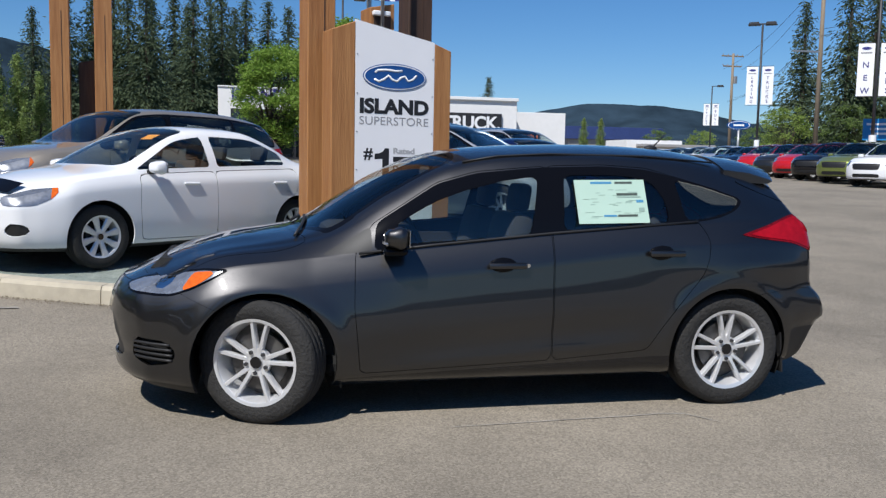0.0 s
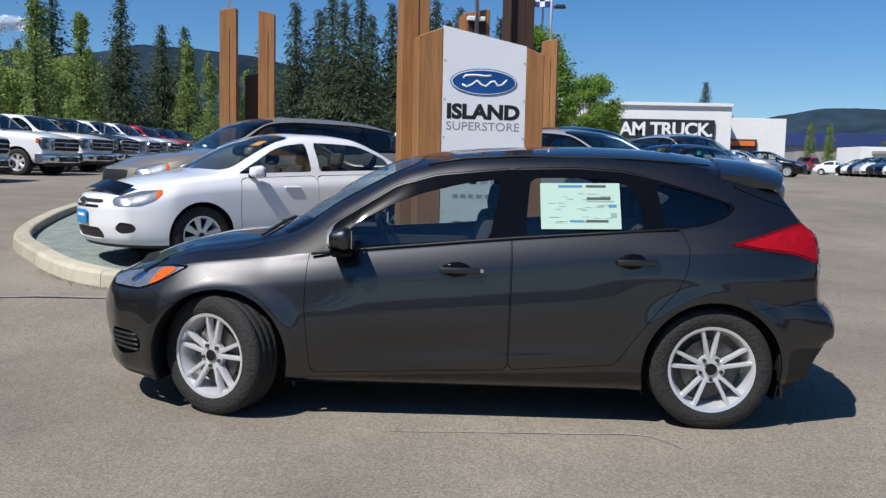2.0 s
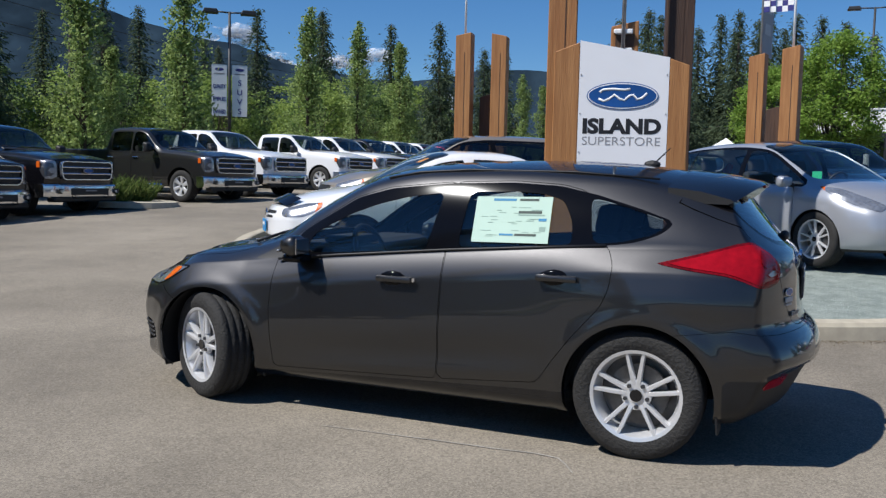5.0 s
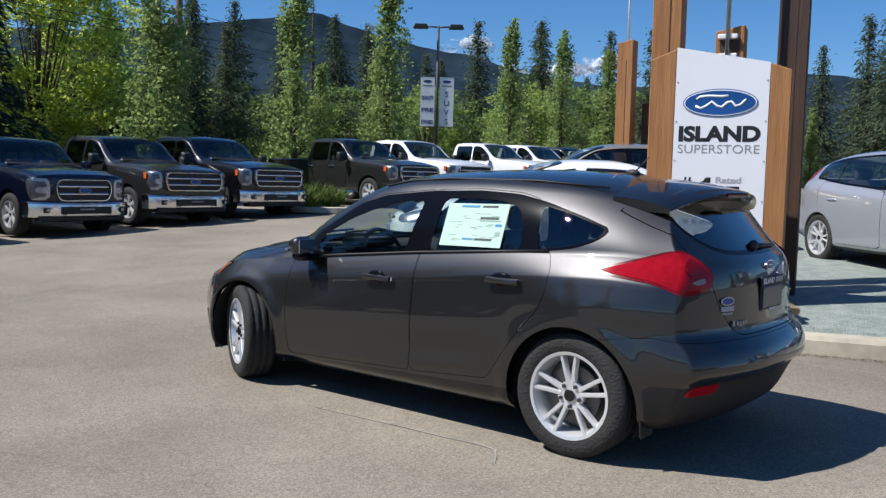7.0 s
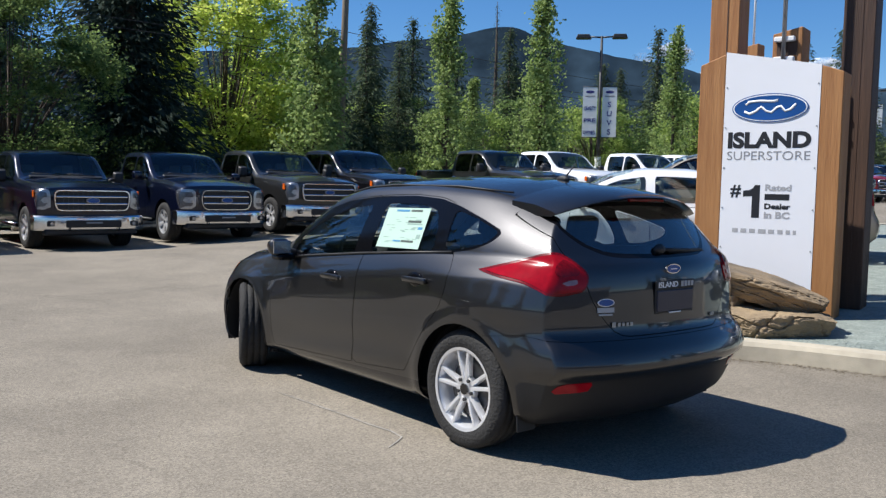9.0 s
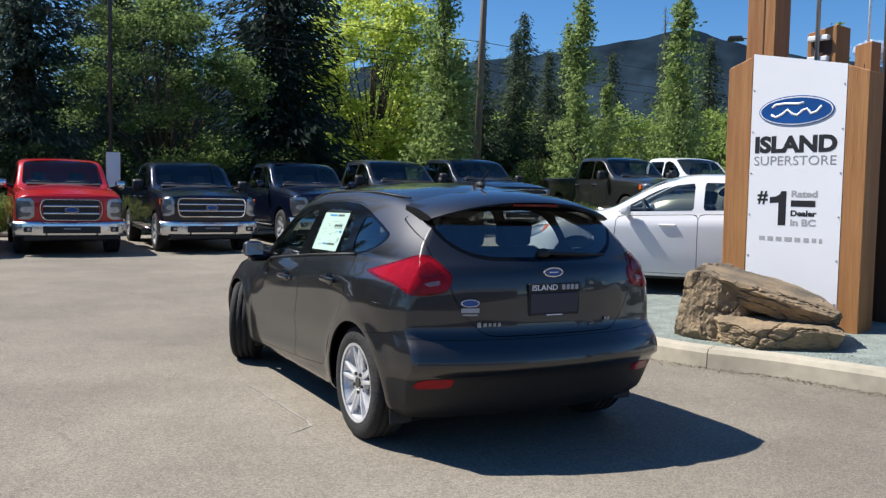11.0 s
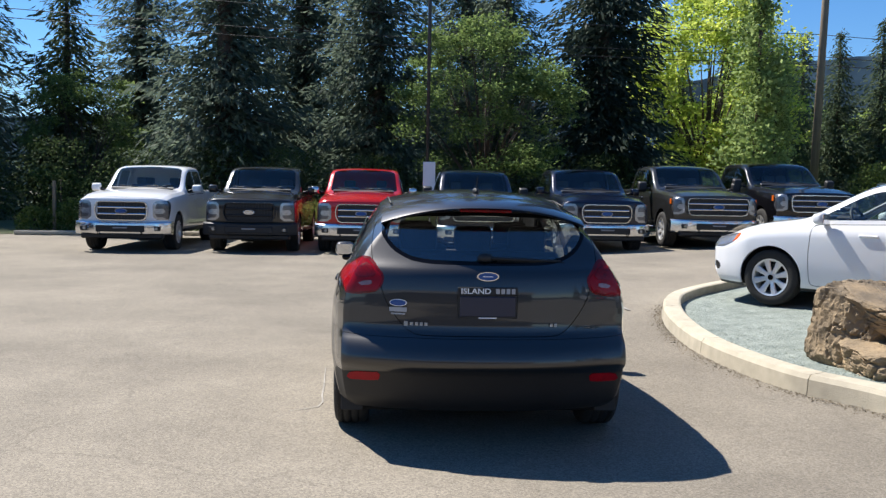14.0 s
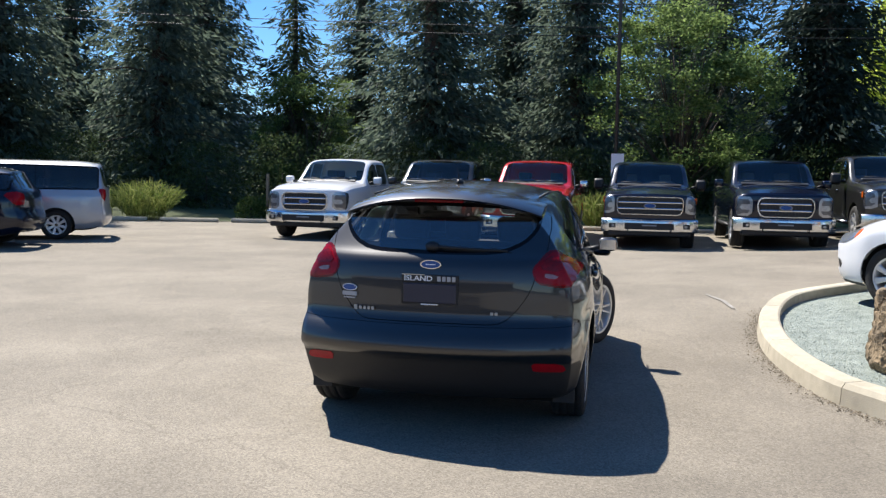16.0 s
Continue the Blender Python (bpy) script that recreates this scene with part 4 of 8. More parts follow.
# ---- ordinary parked cars ----
def ordinary(name, P, pm, label, bp, xe, ws, rearglass, doors, hl, tl, grille, wheels, W, res=(64, 12, 9, 8, 16), seats=((-.25, -.38), (-.25, .38), (.7, -.38), (.7, .38)), qx=None, dark=True, frame_m=None, fw=0.03, pw=0.045):
    """A car with panels, glass, lamps, mirrors, wheels and a dark cabin."""
    car = thing(name, pose(0, 0, 0), label, "car")
    sh = shell_of(P, *res)
    wb, R = wheels
    for wx in wb:
        f = np.maximum(np.hypot(sh.v[:, 0] - wx, sh.v[:, 2] - R) - (R + 0.045), 0.3 - np.abs(sh.v[:, 1]))
        sh = sh.split(np.where(sh.v[:, 2] > 2.4 * R + 0.1, 1.0, f))[1]
    zs, zr, wr = curve(P["zs"]), curve(P["zr"]), curve(P["wr"])
    xs = np.linspace(ws[0] + 0.12, xe, 24)
    low = [(x, float(zs(x)) + 0.012) for x in xs if zr(x) - zs(x) > 0.08]
    up = [(x, float(zr(x)) - 0.035) for x in xs if zr(x) - zs(x) > 0.08]
    dlo = rounded(low + up[::-1], 0.03)
    glass = {}
    for s in (-1, 1):
        area, sh = sh.split(one_side(sh.v, dlo, s))
        g, frame_ = area.split(np.maximum(one_side(area.v, dlo, s) + fw, pw - np.abs(area.v[:, 0] - bp)))
        if qx:
            g, f2 = g.split(0.03 - np.abs(g.v[:, 0] - qx))
            f2.emit("window_pillar", frame_m or M_GLOSSBLACK, car, lip=0)
        frame_.emit("window_surround", frame_m or M_GLOSSBLACK, car, lip=0)
        glass[s] = g
    hw = lambda x: float(wr(x)) - 0.015
    a, b = ws
    scr = rounded([(a - 0.05, 0), (a + 0.02, hw(a + .02) * .8), (a + 0.14, hw(a + .14)), (b - 0.04, hw(b)), (b, hw(b) * .85), (b + .01, 0),
                   (b, -hw(b) * .85), (b - 0.04, -hw(b)), (a + 0.14, -hw(a + .14)), (a + 0.02, -hw(a + .02) * .8)], 0.04)
    lowest = float(curve(P["zt"])(a)) - 0.10
    g, sh = sh.split(inside(sh.v[:, 0], sh.v[:, 1], scr) + np.where(sh.v[:, 2] > lowest, 0, 1))
    g.emit("windscreen", M_SCREEN, car, lip=0).visible_shadow = False
    if rearglass[0] == "top":
        a, b = rearglass[1:]
        q = rounded([(a, 0), (a + .02, hw(a) * .9), (b - 0.1, hw(b - .1) * .96), (b, hw(b) * .8), (b + .03, 0), (b, -hw(b) * .8), (b - 0.1, -hw(b - .1) * .96), (a + .02, -hw(a) * .9)], 0.04)
        g, sh = sh.split(inside(sh.v[:, 0], sh.v[:, 1], q) + np.where(sh.v[:, 2] > 1.0, 0, 1))
    else:
        z0, z1, w0, w1, xm = rearglass[1:]
        q = rounded([(w0, z0), (w1, z1), (-w1, z1), (-w0, z0)], 0.06)
        g, sh = sh.split(inside(sh.v[:, 1], sh.v[:, 2], q) + np.where(sh.v[:, 0] > xm, 0, 1))
    rg = g.emit("rear_window", M_GLASSDARK if dark else M_GLASS, car, lip=0)
    if rg:
        rg.visible_shadow = False
    nose = lambda v: v[:, 0] - (P["half"] - np.abs(v[:, 1])) * 0.8
    tailc = lambda v: v[:, 0] + (P["half"] - 0.05 - np.abs(v[:, 1])) * 0.9
    for s in (-1, 1):
        l, sh = sh.split(np.maximum(inside(nose(sh.v), sh.v[:, 2], rounded(hl, 0.03)), 0.2 - s * sh.v[:, 1]) + np.where(sh.v[:, 0] < -1.1, 0, 1))
        cut = max(p[0] for p in hl) - 0.11
        am, l = l.split(cut - nose(l.v))
        ob = l.emit("headlight", M_CLEARLENS, car, push=0.004)
        if ob:
            am.emit("turn_signal_lens", M_AMBER, ob, push=0.004)
        l, sh = sh.split(np.maximum(inside(tailc(sh.v), sh.v[:, 2], rounded(tl, 0.03)), 0.3 - s * sh.v[:, 1]) + np.where(sh.v[:, 0] > 1.2, 0, 1))
        l.emit("tail_light", M_REDLENS, car, push=0.005)
    for q in grille:
        g, sh = sh.split(inside(sh.v[:, 1], sh.v[:, 2], rounded(q, 0.03)) + np.where(sh.v[:, 0] < P["xfa"] - 0.3, 0, 1))
        g.emit("grille", M_TRIM, car, push=-0.012, lip=0)
    x0, x1, x2 = doors
    zb = curve(P["zb"])
    for s in (-1, 1):
        fd = rounded([(x0, float(zb(x0)) + .07), (x0 - .02, .6), (x0, float(zs(x0)) + .004), (bp, float(zs(bp)) + .004), (bp, float(zb(bp)) + .07)], 0.03)
        rd = rounded([(bp, float(zb(bp)) + .07), (bp, float(zs(bp)) + .004), (x2, float(zs(x2)) + .004), (x2 + .01, .75), (x1, .42), (x1 - .08, float(zb(x1)) + .07)], 0.03)
        for nm, q in (("front_door", fd), ("rear_door", rd)):
            sh, d = seam_split(sh, lambda v: one_side(v, q, s), nm, pm, car, 0.004)
            if d:
                xm_, z_ = float(np.mean(q[:, 0])) + 0.25 * (x1 - x0) / 2, float(zs(bp)) - 0.13
                part("door_handle", box((0.20, 0.03, 0.03), (xm_, s * (side_y(P, xm_, z_) + 0.004), z_), 0.010), pm, d)
                if nm == "front_door":
                    glass[s].emit("side_window", M_GLASS if not dark else M_GLASSDARK, d, push=-0.004, lip=0).visible_shadow = False
                    zm = float(zs(ws[0] + .25)) + 0.07
                    mirror(d, s, (ws[0] + .30, s * (side_y(P, ws[0] + .3, zm - .07) + 0.13), zm), pm, (0.13, 0.20, 0.14))
    lowt = lambda v: v[:, 2] - (zb(v[:, 0]) + 0.035)
    d_, sh = sh.split(lowt(sh.v))
    d_.emit("lower_trim", M_TRIM, car, lip=0)
    sh.emit("body", pm, car)
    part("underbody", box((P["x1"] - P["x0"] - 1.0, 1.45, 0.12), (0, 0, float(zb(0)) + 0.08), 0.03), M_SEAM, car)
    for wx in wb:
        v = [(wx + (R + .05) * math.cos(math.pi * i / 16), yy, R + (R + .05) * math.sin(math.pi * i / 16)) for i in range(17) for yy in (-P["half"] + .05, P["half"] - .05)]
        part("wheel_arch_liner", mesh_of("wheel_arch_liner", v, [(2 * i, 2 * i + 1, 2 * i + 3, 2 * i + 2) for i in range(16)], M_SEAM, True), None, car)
        for s in (-1, 1):
            add_wheel(car, W, (wx, s * (P["half"] - 0.11), R), s, 0, 0.2 * wx, nuts=False)
    cabin(car, P, seats, (-.52, -.38, P["belt"] - 0.0), 0.34)
    return car


PAINTS = [M_WHITEPAINT, M_SILVERPAINT, M_BEIGEPAINT, M_NAVYPAINT, M_BLUEPAINT, M_BLACKPAINT, M_REDPAINT, M_CHARPAINT, M_GREENPAINT]


def recolour(ob, pm_old, pm_new):
    for o in ob.children_recursive:
        if o.type == 'MESH' and o.material_slots and o.material_slots[0].material in PAINTS:
            o.material_slots[0].link = 'OBJECT'
            o.material_slots[0].material = pm_new


def place(proto, x, y, turn, pm_old=None, pm_new=None, label="", z=None, group="", first=False):
    m = pose(x, y, lot(x, y) if z is None else z, 0, 0, turn)
    if first:
        proto.matrix_world = m
        ob = proto
    else:
        ob = copy_thing(proto, m)
    if pm_new is not None:
        recolour(ob, pm_old, pm_new)
    return tagged(ob, label, "", group)


W_SEDAN = wheel_meshes(0.315, 0.205, 0.20, 8, 0, deep=True, seg=40)
W_ALLOY = wheel_meshes(0.34, 0.235, 0.22, 5, 0.24, seg=40)
W_TRUCK = wheel_meshes(0.405, 0.25, 0.27, 6, 0.0, dish=0.03, hubr=0.075, deep=True, seg=40)
RIGHT = 180.0
ISLE = 0.14          # height of the gravel bed over the asphalt

def sedan_of(res):
    return ordinary("sedan_car", SEDAN, M_WHITEPAINT, "white four-door sedan with a black bonnet guard on the gravel bed", 0.10, 1.20, (-1.02, -.10), ("top", .82, 1.50),
                     (-.85, 1.0, 1.30), [(-1.72, .80), (-2.05, .78), (-2.42, .70), (-2.36, .62), (-2.0, .63), (-1.80, .70)],
                     [(1.75, .90), (2.05, .97), (2.35, .93), (2.30, .74), (2.0, .72)], [[(.38, .60), (.40, .636), (-.40, .636), (-.38, .60)], [(.405, .650), (.42, .69), (-.42, .69), (-.405, .650)], [(.57, .34), (.74, .35), (.74, .46), (.60, .47)], [(-.57, .34), (-.74, .35), (-.74, .46), (-.60, .47)], [(.42, .28), (.38, .40), (-.38, .40), (-.42, .28)]],
                     ((-1.30, 1.30), .315), W_SEDAN, res, dark=False, frame_m=M_WHITEPAINT, fw=0.036, pw=0.055)


sedan = sedan_of((90, 16, 12, 10, 24))
far_sedan = sedan_of((52, 10, 8, 7, 14))
cross = ordinary("crossover_car", CROSS, M_BEIGEPAINT, "bronze-grey crossover parked behind the white sedan", 0.12, 2.0, (-1.10, -.18), ("back", 1.14, 1.44, .70, .58, 1.7),
                 (-.9, 1.15, 1.5), [(-1.85, .90), (-2.2, .88), (-2.5, .80), (-2.45, .70), (-2.1, .71), (-1.95, .78)],
                 [(1.85, 1.06), (2.2, 1.10), (2.45, 1.04), (2.4, .84), (2.1, .84)], [[(.45, .58), (.5, .80), (-.5, .80), (-.45, .58)], [(.5, .32), (.45, .45), (-.45, .45), (-.5, .32)]],
                 ((-1.40, 1.38), .36), W_ALLOY, (64, 12, 10, 8, 18), qx=1.22)
ev = ordinary("electric_hatchback_car", EV, M_SILVERPAINT, "silver electric hatchback parked at an angle on the gravel bed", 0.02, 1.62, (-1.22, -.12), ("back", 1.16, 1.38, .60, .46, 1.5),
              (-.98, 1.05, 1.38), [(-1.35, .96), (-1.7, .93), (-2.1, .82), (-2.35, .74), (-2.3, .66), (-1.9, .74), (-1.6, .84)],
              [(1.85, 1.28), (2.0, 1.30), (2.18, 1.10), (2.15, .86), (2.05, .86), (1.95, 1.1)], [[(.4, .28), (.4, .42), (-.4, .42), (-.4, .28)]],
              ((-1.33, 1.37), .316), W_ALLOY, (70, 14, 10, 9, 20), qx=1.08, dark=False)
van = ordinary("minivan_car", VAN, M_SILVERPAINT, "pale silver minivan seen from behind beside the verge", -.45, 2.35, (-1.60, -.60), ("back", 1.16, 1.60, .76, .66, 2.2),
               (-1.35, 1.0, 1.2), [(-1.95, .95), (-2.3, .93), (-2.6, .86), (-2.5, .74), (-2.1, .78)],
               [(2.35, 1.12), (2.5, 1.14), (2.70, 1.1), (2.66, .86), (2.42, .86)], [[(.5, .6), (.5, .82), (-.5, .82), (-.5, .6)]],
               ((-1.60, 1.48), .335), W_SEDAN, (56, 10, 8, 8, 14), qx=1.05)

# black bonnet guard and dealer plate on the sedan
gd = []
for i in range(13):
    y = -0.55 + 1.1 * i / 12
    gd += [(-2.16 + 0.24 * (abs(y) / 0.86) ** 2.2, y, 0.80 - 0.05 * (abs(y) / .55) ** 2), (-1.98 + 0.2 * (abs(y) / 0.86) ** 2.2, y, 0.885 - 0.05 * (abs(y) / .55) ** 2)]
part("bonnet_guard", mesh_of("bonnet_guard", gd, [(2 * i, 2 * i + 1, 2 * i + 3, 2 * i + 2) for i in range(12)], M_GLOSSBLACK, True), None, sedan, "black plastic bonnet guard")
# oval badge on the sedan's nose
bd = part("badge", ellipse(0.075, 0.05, 0.012), M_CHROME, sedan, "chrome oval badge")
bd.matrix_local = Matrix.Translation((-2.248, 0, .655)) @ Matrix.Rotation(radians(-90), 4, 'Z')
part("badge_field", ellipse(0.045, 0.024, 0.014), M_LAMPBOWL, bd).location = (0, -.002, 0)
pl = part("dealer_plate", box((0.012, 0.30, 0.15), (-2.27, 0, 0.50), 0.004), M_DEALER, sedan, "blue dealer plate")
part("plate_bar", box((0.004, 0.20, 0.03), (-2.278, 0, 0.52)), M_WHITETXT, pl)
part("screen_tag", box((0.13, 0.20, 0.004), (-.40, -.36, 1.318), 0.0, rot=Matrix.Rotation(radians(-24), 4, 'Y')), M_YELLOWTAG, sedan)
for s in (-1, 1):
    part("screen_tag", box((0.16, 0.004, 0.10), (-.45, s * 0.1, 1.10)), M_GREENTAG, ev) if s < 0 else None

place(sedan, -2.35, 5.27, 40.8, z=lot(0, 4.6) + ISLE, first=True)
place(cross, -3.0, 7.75, 40.8, z=lot(0, 7.0) + ISLE + .04, first=True)
place(ev, 1.62, 7.95, 137.6, z=lot(0, 7.4) + ISLE, first=True)
place(cross, 2.0, 10.9, 129, M_BEIGEPAINT, M_NAVYPAINT, "navy blue sport utility parked beside the silver hatchback", z=lot(0, 10.0) + ISLE)
place(far_sedan, 4.55, 13.15, 113, M_WHITEPAINT, M_BLUEPAINT, "deep blue sedan parked at an angle at the kerb", z=lot(0, 11.2) + 0.02)
place(ev, 5.1, 15.9, 112, M_SILVERPAINT, M_SILVERPAINT, "silver hatchback parked at an angle beside the blue sedan", z=lot(0, 13.6) + ISLE)
place(far_sedan, 5.7, 18.6, 112, M_WHITEPAINT, M_NAVYPAINT, "navy sedan parked at an angle in the bed", z=lot(0, 16.4) + ISLE)
place(cross, 6.4, 21.4, 112, M_BEIGEPAINT, M_BLACKPAINT, "black sport utility parked at an angle", z=lot(0, 19.4) + ISLE)
place(van, -10.0, -12.8, 120, first=True)
place(cross, -7.6, -12.5, 112, M_BEIGEPAINT, M_NAVYPAINT, "dark blue sport utility parked beside the minivan")

# rows of stock across the north lot
ROW = [(cross, M_BEIGEPAINT, M_WHITEPAINT, "white"), (cross, M_BEIGEPAINT, M_GREENPAINT, "olive green"), (cross, M_BEIGEPAINT, M_BLACKPAINT, "black"),
       (ev, M_SILVERPAINT, M_REDPAINT, "red"), (ev, M_SILVERPAINT, M_CHARPAINT, "charcoal"), (ev, M_SILVERPAINT, M_REDPAINT, "red"),
       (far_sedan, M_WHITEPAINT, M_NAVYPAINT, "navy"), (far_sedan, M_WHITEPAINT, M_BLACKPAINT, "black"), (ev, M_SILVERPAINT, M_SILVERPAINT, "silver"),
       (far_sedan, M_WHITEPAINT, M_WHITEPAINT, "white"), (ev, M_SILVERPAINT, M_SILVERPAINT, "silver"), (far_sedan, M_WHITEPAINT, M_SILVERPAINT, "silver"),
       (ev, M_SILVERPAINT, M_WHITEPAINT, "white"), (far_sedan, M_WHITEPAINT, M_NAVYPAINT, "navy"), (far_sedan, M_WHITEPAINT, M_CHARPAINT, "charcoal"),
       (ev, M_SILVERPAINT, M_WHITEPAINT, "white"), (far_sedan, M_WHITEPAINT, M_SILVERPAINT, "silver"), (ev, M_SILVERPAINT, M_NAVYPAINT, "navy"),
       (far_sedan, M_WHITEPAINT, M_WHITEPAINT, "white"), (far_sedan, M_WHITEPAINT, M_BLACKPAINT, "black")]
for k, (proto, a, b, c) in enumerate(ROW):
    kind = {cross: "sport utility", ev: "hatchback", far_sedan: "sedan"}[proto]
    place(proto, 21.1 + 0.61 * k, 21.8 + 2.53 * k, 24, a, b, "%s %s in the long row of stock cars" % (c, kind), group="row of stock cars", first=k == ROW.index(next(q for q in ROW if q[0] is far_sedan)))


def pickup(name, P, pm, label, tall):
    truck = thing(name, pose(0, 0, 0), label, "pickup truck")
    sh = shell_of(P, 80, 12, 10, 8, 18)
    R = 0.405
    dz = P["belt"] - PICKUP["belt"]
    for wx in (-1.95, 1.75):
        f = np.maximum(np.hypot(sh.v[:, 0] - wx, sh.v[:, 2] - R) - (R + 0.075), 0.35 - np.abs(sh.v[:, 1]))
        sh = sh.split(np.where(sh.v[:, 2] > 1.15, 1.0, f))[1]
    zs, zr, wr = curve(P["zs"]), curve(P["zr"]), curve(P["wr"])
    for nm, xa, xb in (("front", -.98, -.18), ("rear", -.12, .62)):
        xs = np.linspace(xa, xb, 12)
        q = rounded([(x, float(zs(x)) + .03) for x in xs] + [(x, min(float(zr(x)) - .06, 1.80 + dz)) for x in xs[::-1] if zr(x) - zs(x) > .1], 0.03)
        for s in (-1, 1):
            g, sh = sh.split(one_side(sh.v, q, s))
            g.emit("side_window", M_GLASSDARK, truck, lip=0).visible_shadow = False
    scr = rounded([(-1.30, 0), (-1.27, .62), (-1.14, .79), (-.52, .72), (-.45, .62), (-.44, 0), (-.45, -.62), (-.52, -.72), (-1.14, -.79), (-1.27, -.62)], 0.05)
    g, sh = sh.split(inside(sh.v[:, 0], sh.v[:, 1], scr) + np.where(sh.v[:, 2] > 1.3 + dz, 0, 1))
    g.emit("windscreen", M_SCREEN, truck, lip=0).visible_shadow = False
    q = rounded([(-.97, .58), (-1.0, 1.0 + dz), (-.95, 1.22 + dz), (-.15, 1.25 + dz), (-.15, .55)], 0.03)
    q2 = rounded([(-.15, .55), (-.15, 1.25 + dz), (.80, 1.26 + dz), (.80, .55)], 0.03)
    for s in (-1, 1):
        for nm, qq in (("front_door", q), ("rear_door", q2)):
            sh, d = seam_split(sh, lambda v: one_side(v, qq, s), nm, pm, truck, 0.005)
            if d:
                xm = float(np.max(qq[:, 0])) - 0.18
                part("door_handle", box((0.20, 0.03, 0.035), (xm, s * (side_y(P, xm, 1.12 + dz) + .02), 1.12 + dz), 0.01), M_CHROME if tall else pm, d)
                if nm == "front_door":
                    mirror(d, s, (-0.98, s * 1.16, 1.38 + dz), M_TRIM if tall else pm, (0.14, 0.22, 0.26 if tall else 0.19))
    # bonnet, headlights set into the corners of the nose
    hood = rounded([(-2.86, 0), (-2.85, .55), (-2.78, .74), (-2.3, .80), (-1.36, .82), (-1.32, .6), (-1.34, 0), (-1.32, -.6), (-1.36, -.82), (-2.3, -.80), (-2.78, -.74), (-2.85, -.55)], 0.05)
    sh, _ = seam_split(sh, lambda v: inside(v[:, 0], v[:, 1], hood) + np.where(v[:, 2] > 1.10 + dz, 0, 1), "bonnet", pm, truck, 0.004)
    fx = -2.92
    h0, h1 = (.75, 1.13 + dz) if tall else (.68, 1.09)
    mid, hh = (h0 + h1) / 2, h1 - h0
    bend = lambda v: np.abs(v[:, 1]) + np.clip(v[:, 0] + 2.80, 0, 1)
    i0 = .735 if tall else .645
    lens = rounded([(i0, h0 + .02), (i0, h1 - .02), (i0 + .05, h1 + .01), (1.06, h1 + .02), (1.16, h1 - .02), (1.12, mid), (1.0, h0 + .02)], 0.03)
    for s in (-1, 1):
        f = lambda v: np.maximum(inside(bend(v), v[:, 2], lens), .3 - s * v[:, 1]) + np.where(v[:, 0] < -2.3, 0, 1)
        l, sh = sh.split(f(sh.v))
        # a bright C-shaped light guide round a darker reflector
        c1, l = l.split(np.maximum(-(f(l.v) + .055), bend(l.v) - .97))
        core, l = l.split(np.maximum(np.abs(l.v[:, 2] - mid) - .055, bend(l.v) - .92))
        hl = c1.emit("headlight", M_CLEARLENS, truck, push=0.006)
        l.emit("lamp_bowl", M_LAMPBOWL, hl, push=0.0, lip=0)
        core.emit("projector_lens", M_CLEARLENS, hl, push=0.004)
        if tall:
            part("side_marker", box((0.10, 0.02, 0.13), (fx + .30, s * (side_y(P, fx + .30, h1 - .08) + .006), h1 - .08), 0.008), M_AMBER, hl)
    sh.emit("body", pm, truck)

    def ring(outer, inner, x0_, x1_, name, material, owner, label=""):
        """A frame between two outlines in the nose's plane."""
        n = len(outer)
        v = [(x0_, *p) for p in outer] + [(x0_, *p) for p in inner] + [(x1_, *p) for p in inner] + [(x1_, *p) for p in outer]
        f = [(a * n + i, a * n + (i + 1) % n, ((a + 1) % 4) * n + (i + 1) % n, ((a + 1) % 4) * n + i) for a in range(4) for i in range(n)]
        bm = bmesh.new()
        bm.from_mesh(mesh_of("tmp", v, f, material))
        bmesh.ops.recalc_face_normals(bm, faces=bm.faces)
        return part(name, bm, material, owner, label)

    w0, w1, w2 = (.66, .70, .69) if tall else (.50, .575, .53)
    outl = lambda k: [(-w0 + k, h0 + k), (w0 - k, h0 + k), (w1 - k, mid), (w2 - k, h1 - k), (-w2 + k, h1 - k), (-w1 + k, mid)]
    o, i_ = rounded(outl(0), .05), rounded(outl(.020), .045)
    gr = part("grille", box((0.05, 2 * w0, hh - .03), (fx + 0.004, 0, mid), 0.01), M_TRIM, truck, "dark mesh grille with chrome bars")
    ring(o, i_, fx - .055, fx + .02, "grille_surround", M_CHROME, gr)
    bars = (h0 + hh * .33, h0 + hh * .67)
    for zz in bars:
        part("grille_bar", box((0.04, 2 * w0 + .02, hh * .115), (fx - 0.03, 0, zz), 0.016, rot=Matrix.Rotation(radians(-6), 4, 'Y')), M_CHROME, gr)
    for k in range(15):
        part("grille_slat", box((0.012, 0.010, hh - .06), (fx - .024, -w0 + .05 + (2 * w0 - .1) * k / 14, mid)), M_POLE, gr)
    bd = part("badge_rim", shade(cyl(1, 1, 0.024, Matrix.Translation((fx - 0.060, 0, mid)) @ Matrix.Diagonal((1, .125, .054, 1)) @ Matrix.Rotation(radians(90), 4, 'Y'), 24), 25), M_LIGHTGREYTXT, gr)
    part("badge", shade(cyl(1, 1, 0.010, Matrix.Translation((fx - 0.075, 0, mid)) @ Matrix.Diagonal((1, .112, .044, 1)) @ Matrix.Rotation(radians(90), 4, 'Y'), 24), 25), M_BLUE, gr)
    # bumper: a bright bar with a black middle opening and lamp pockets
    b0, b1 = .38, .645
    n, vs = 25, []
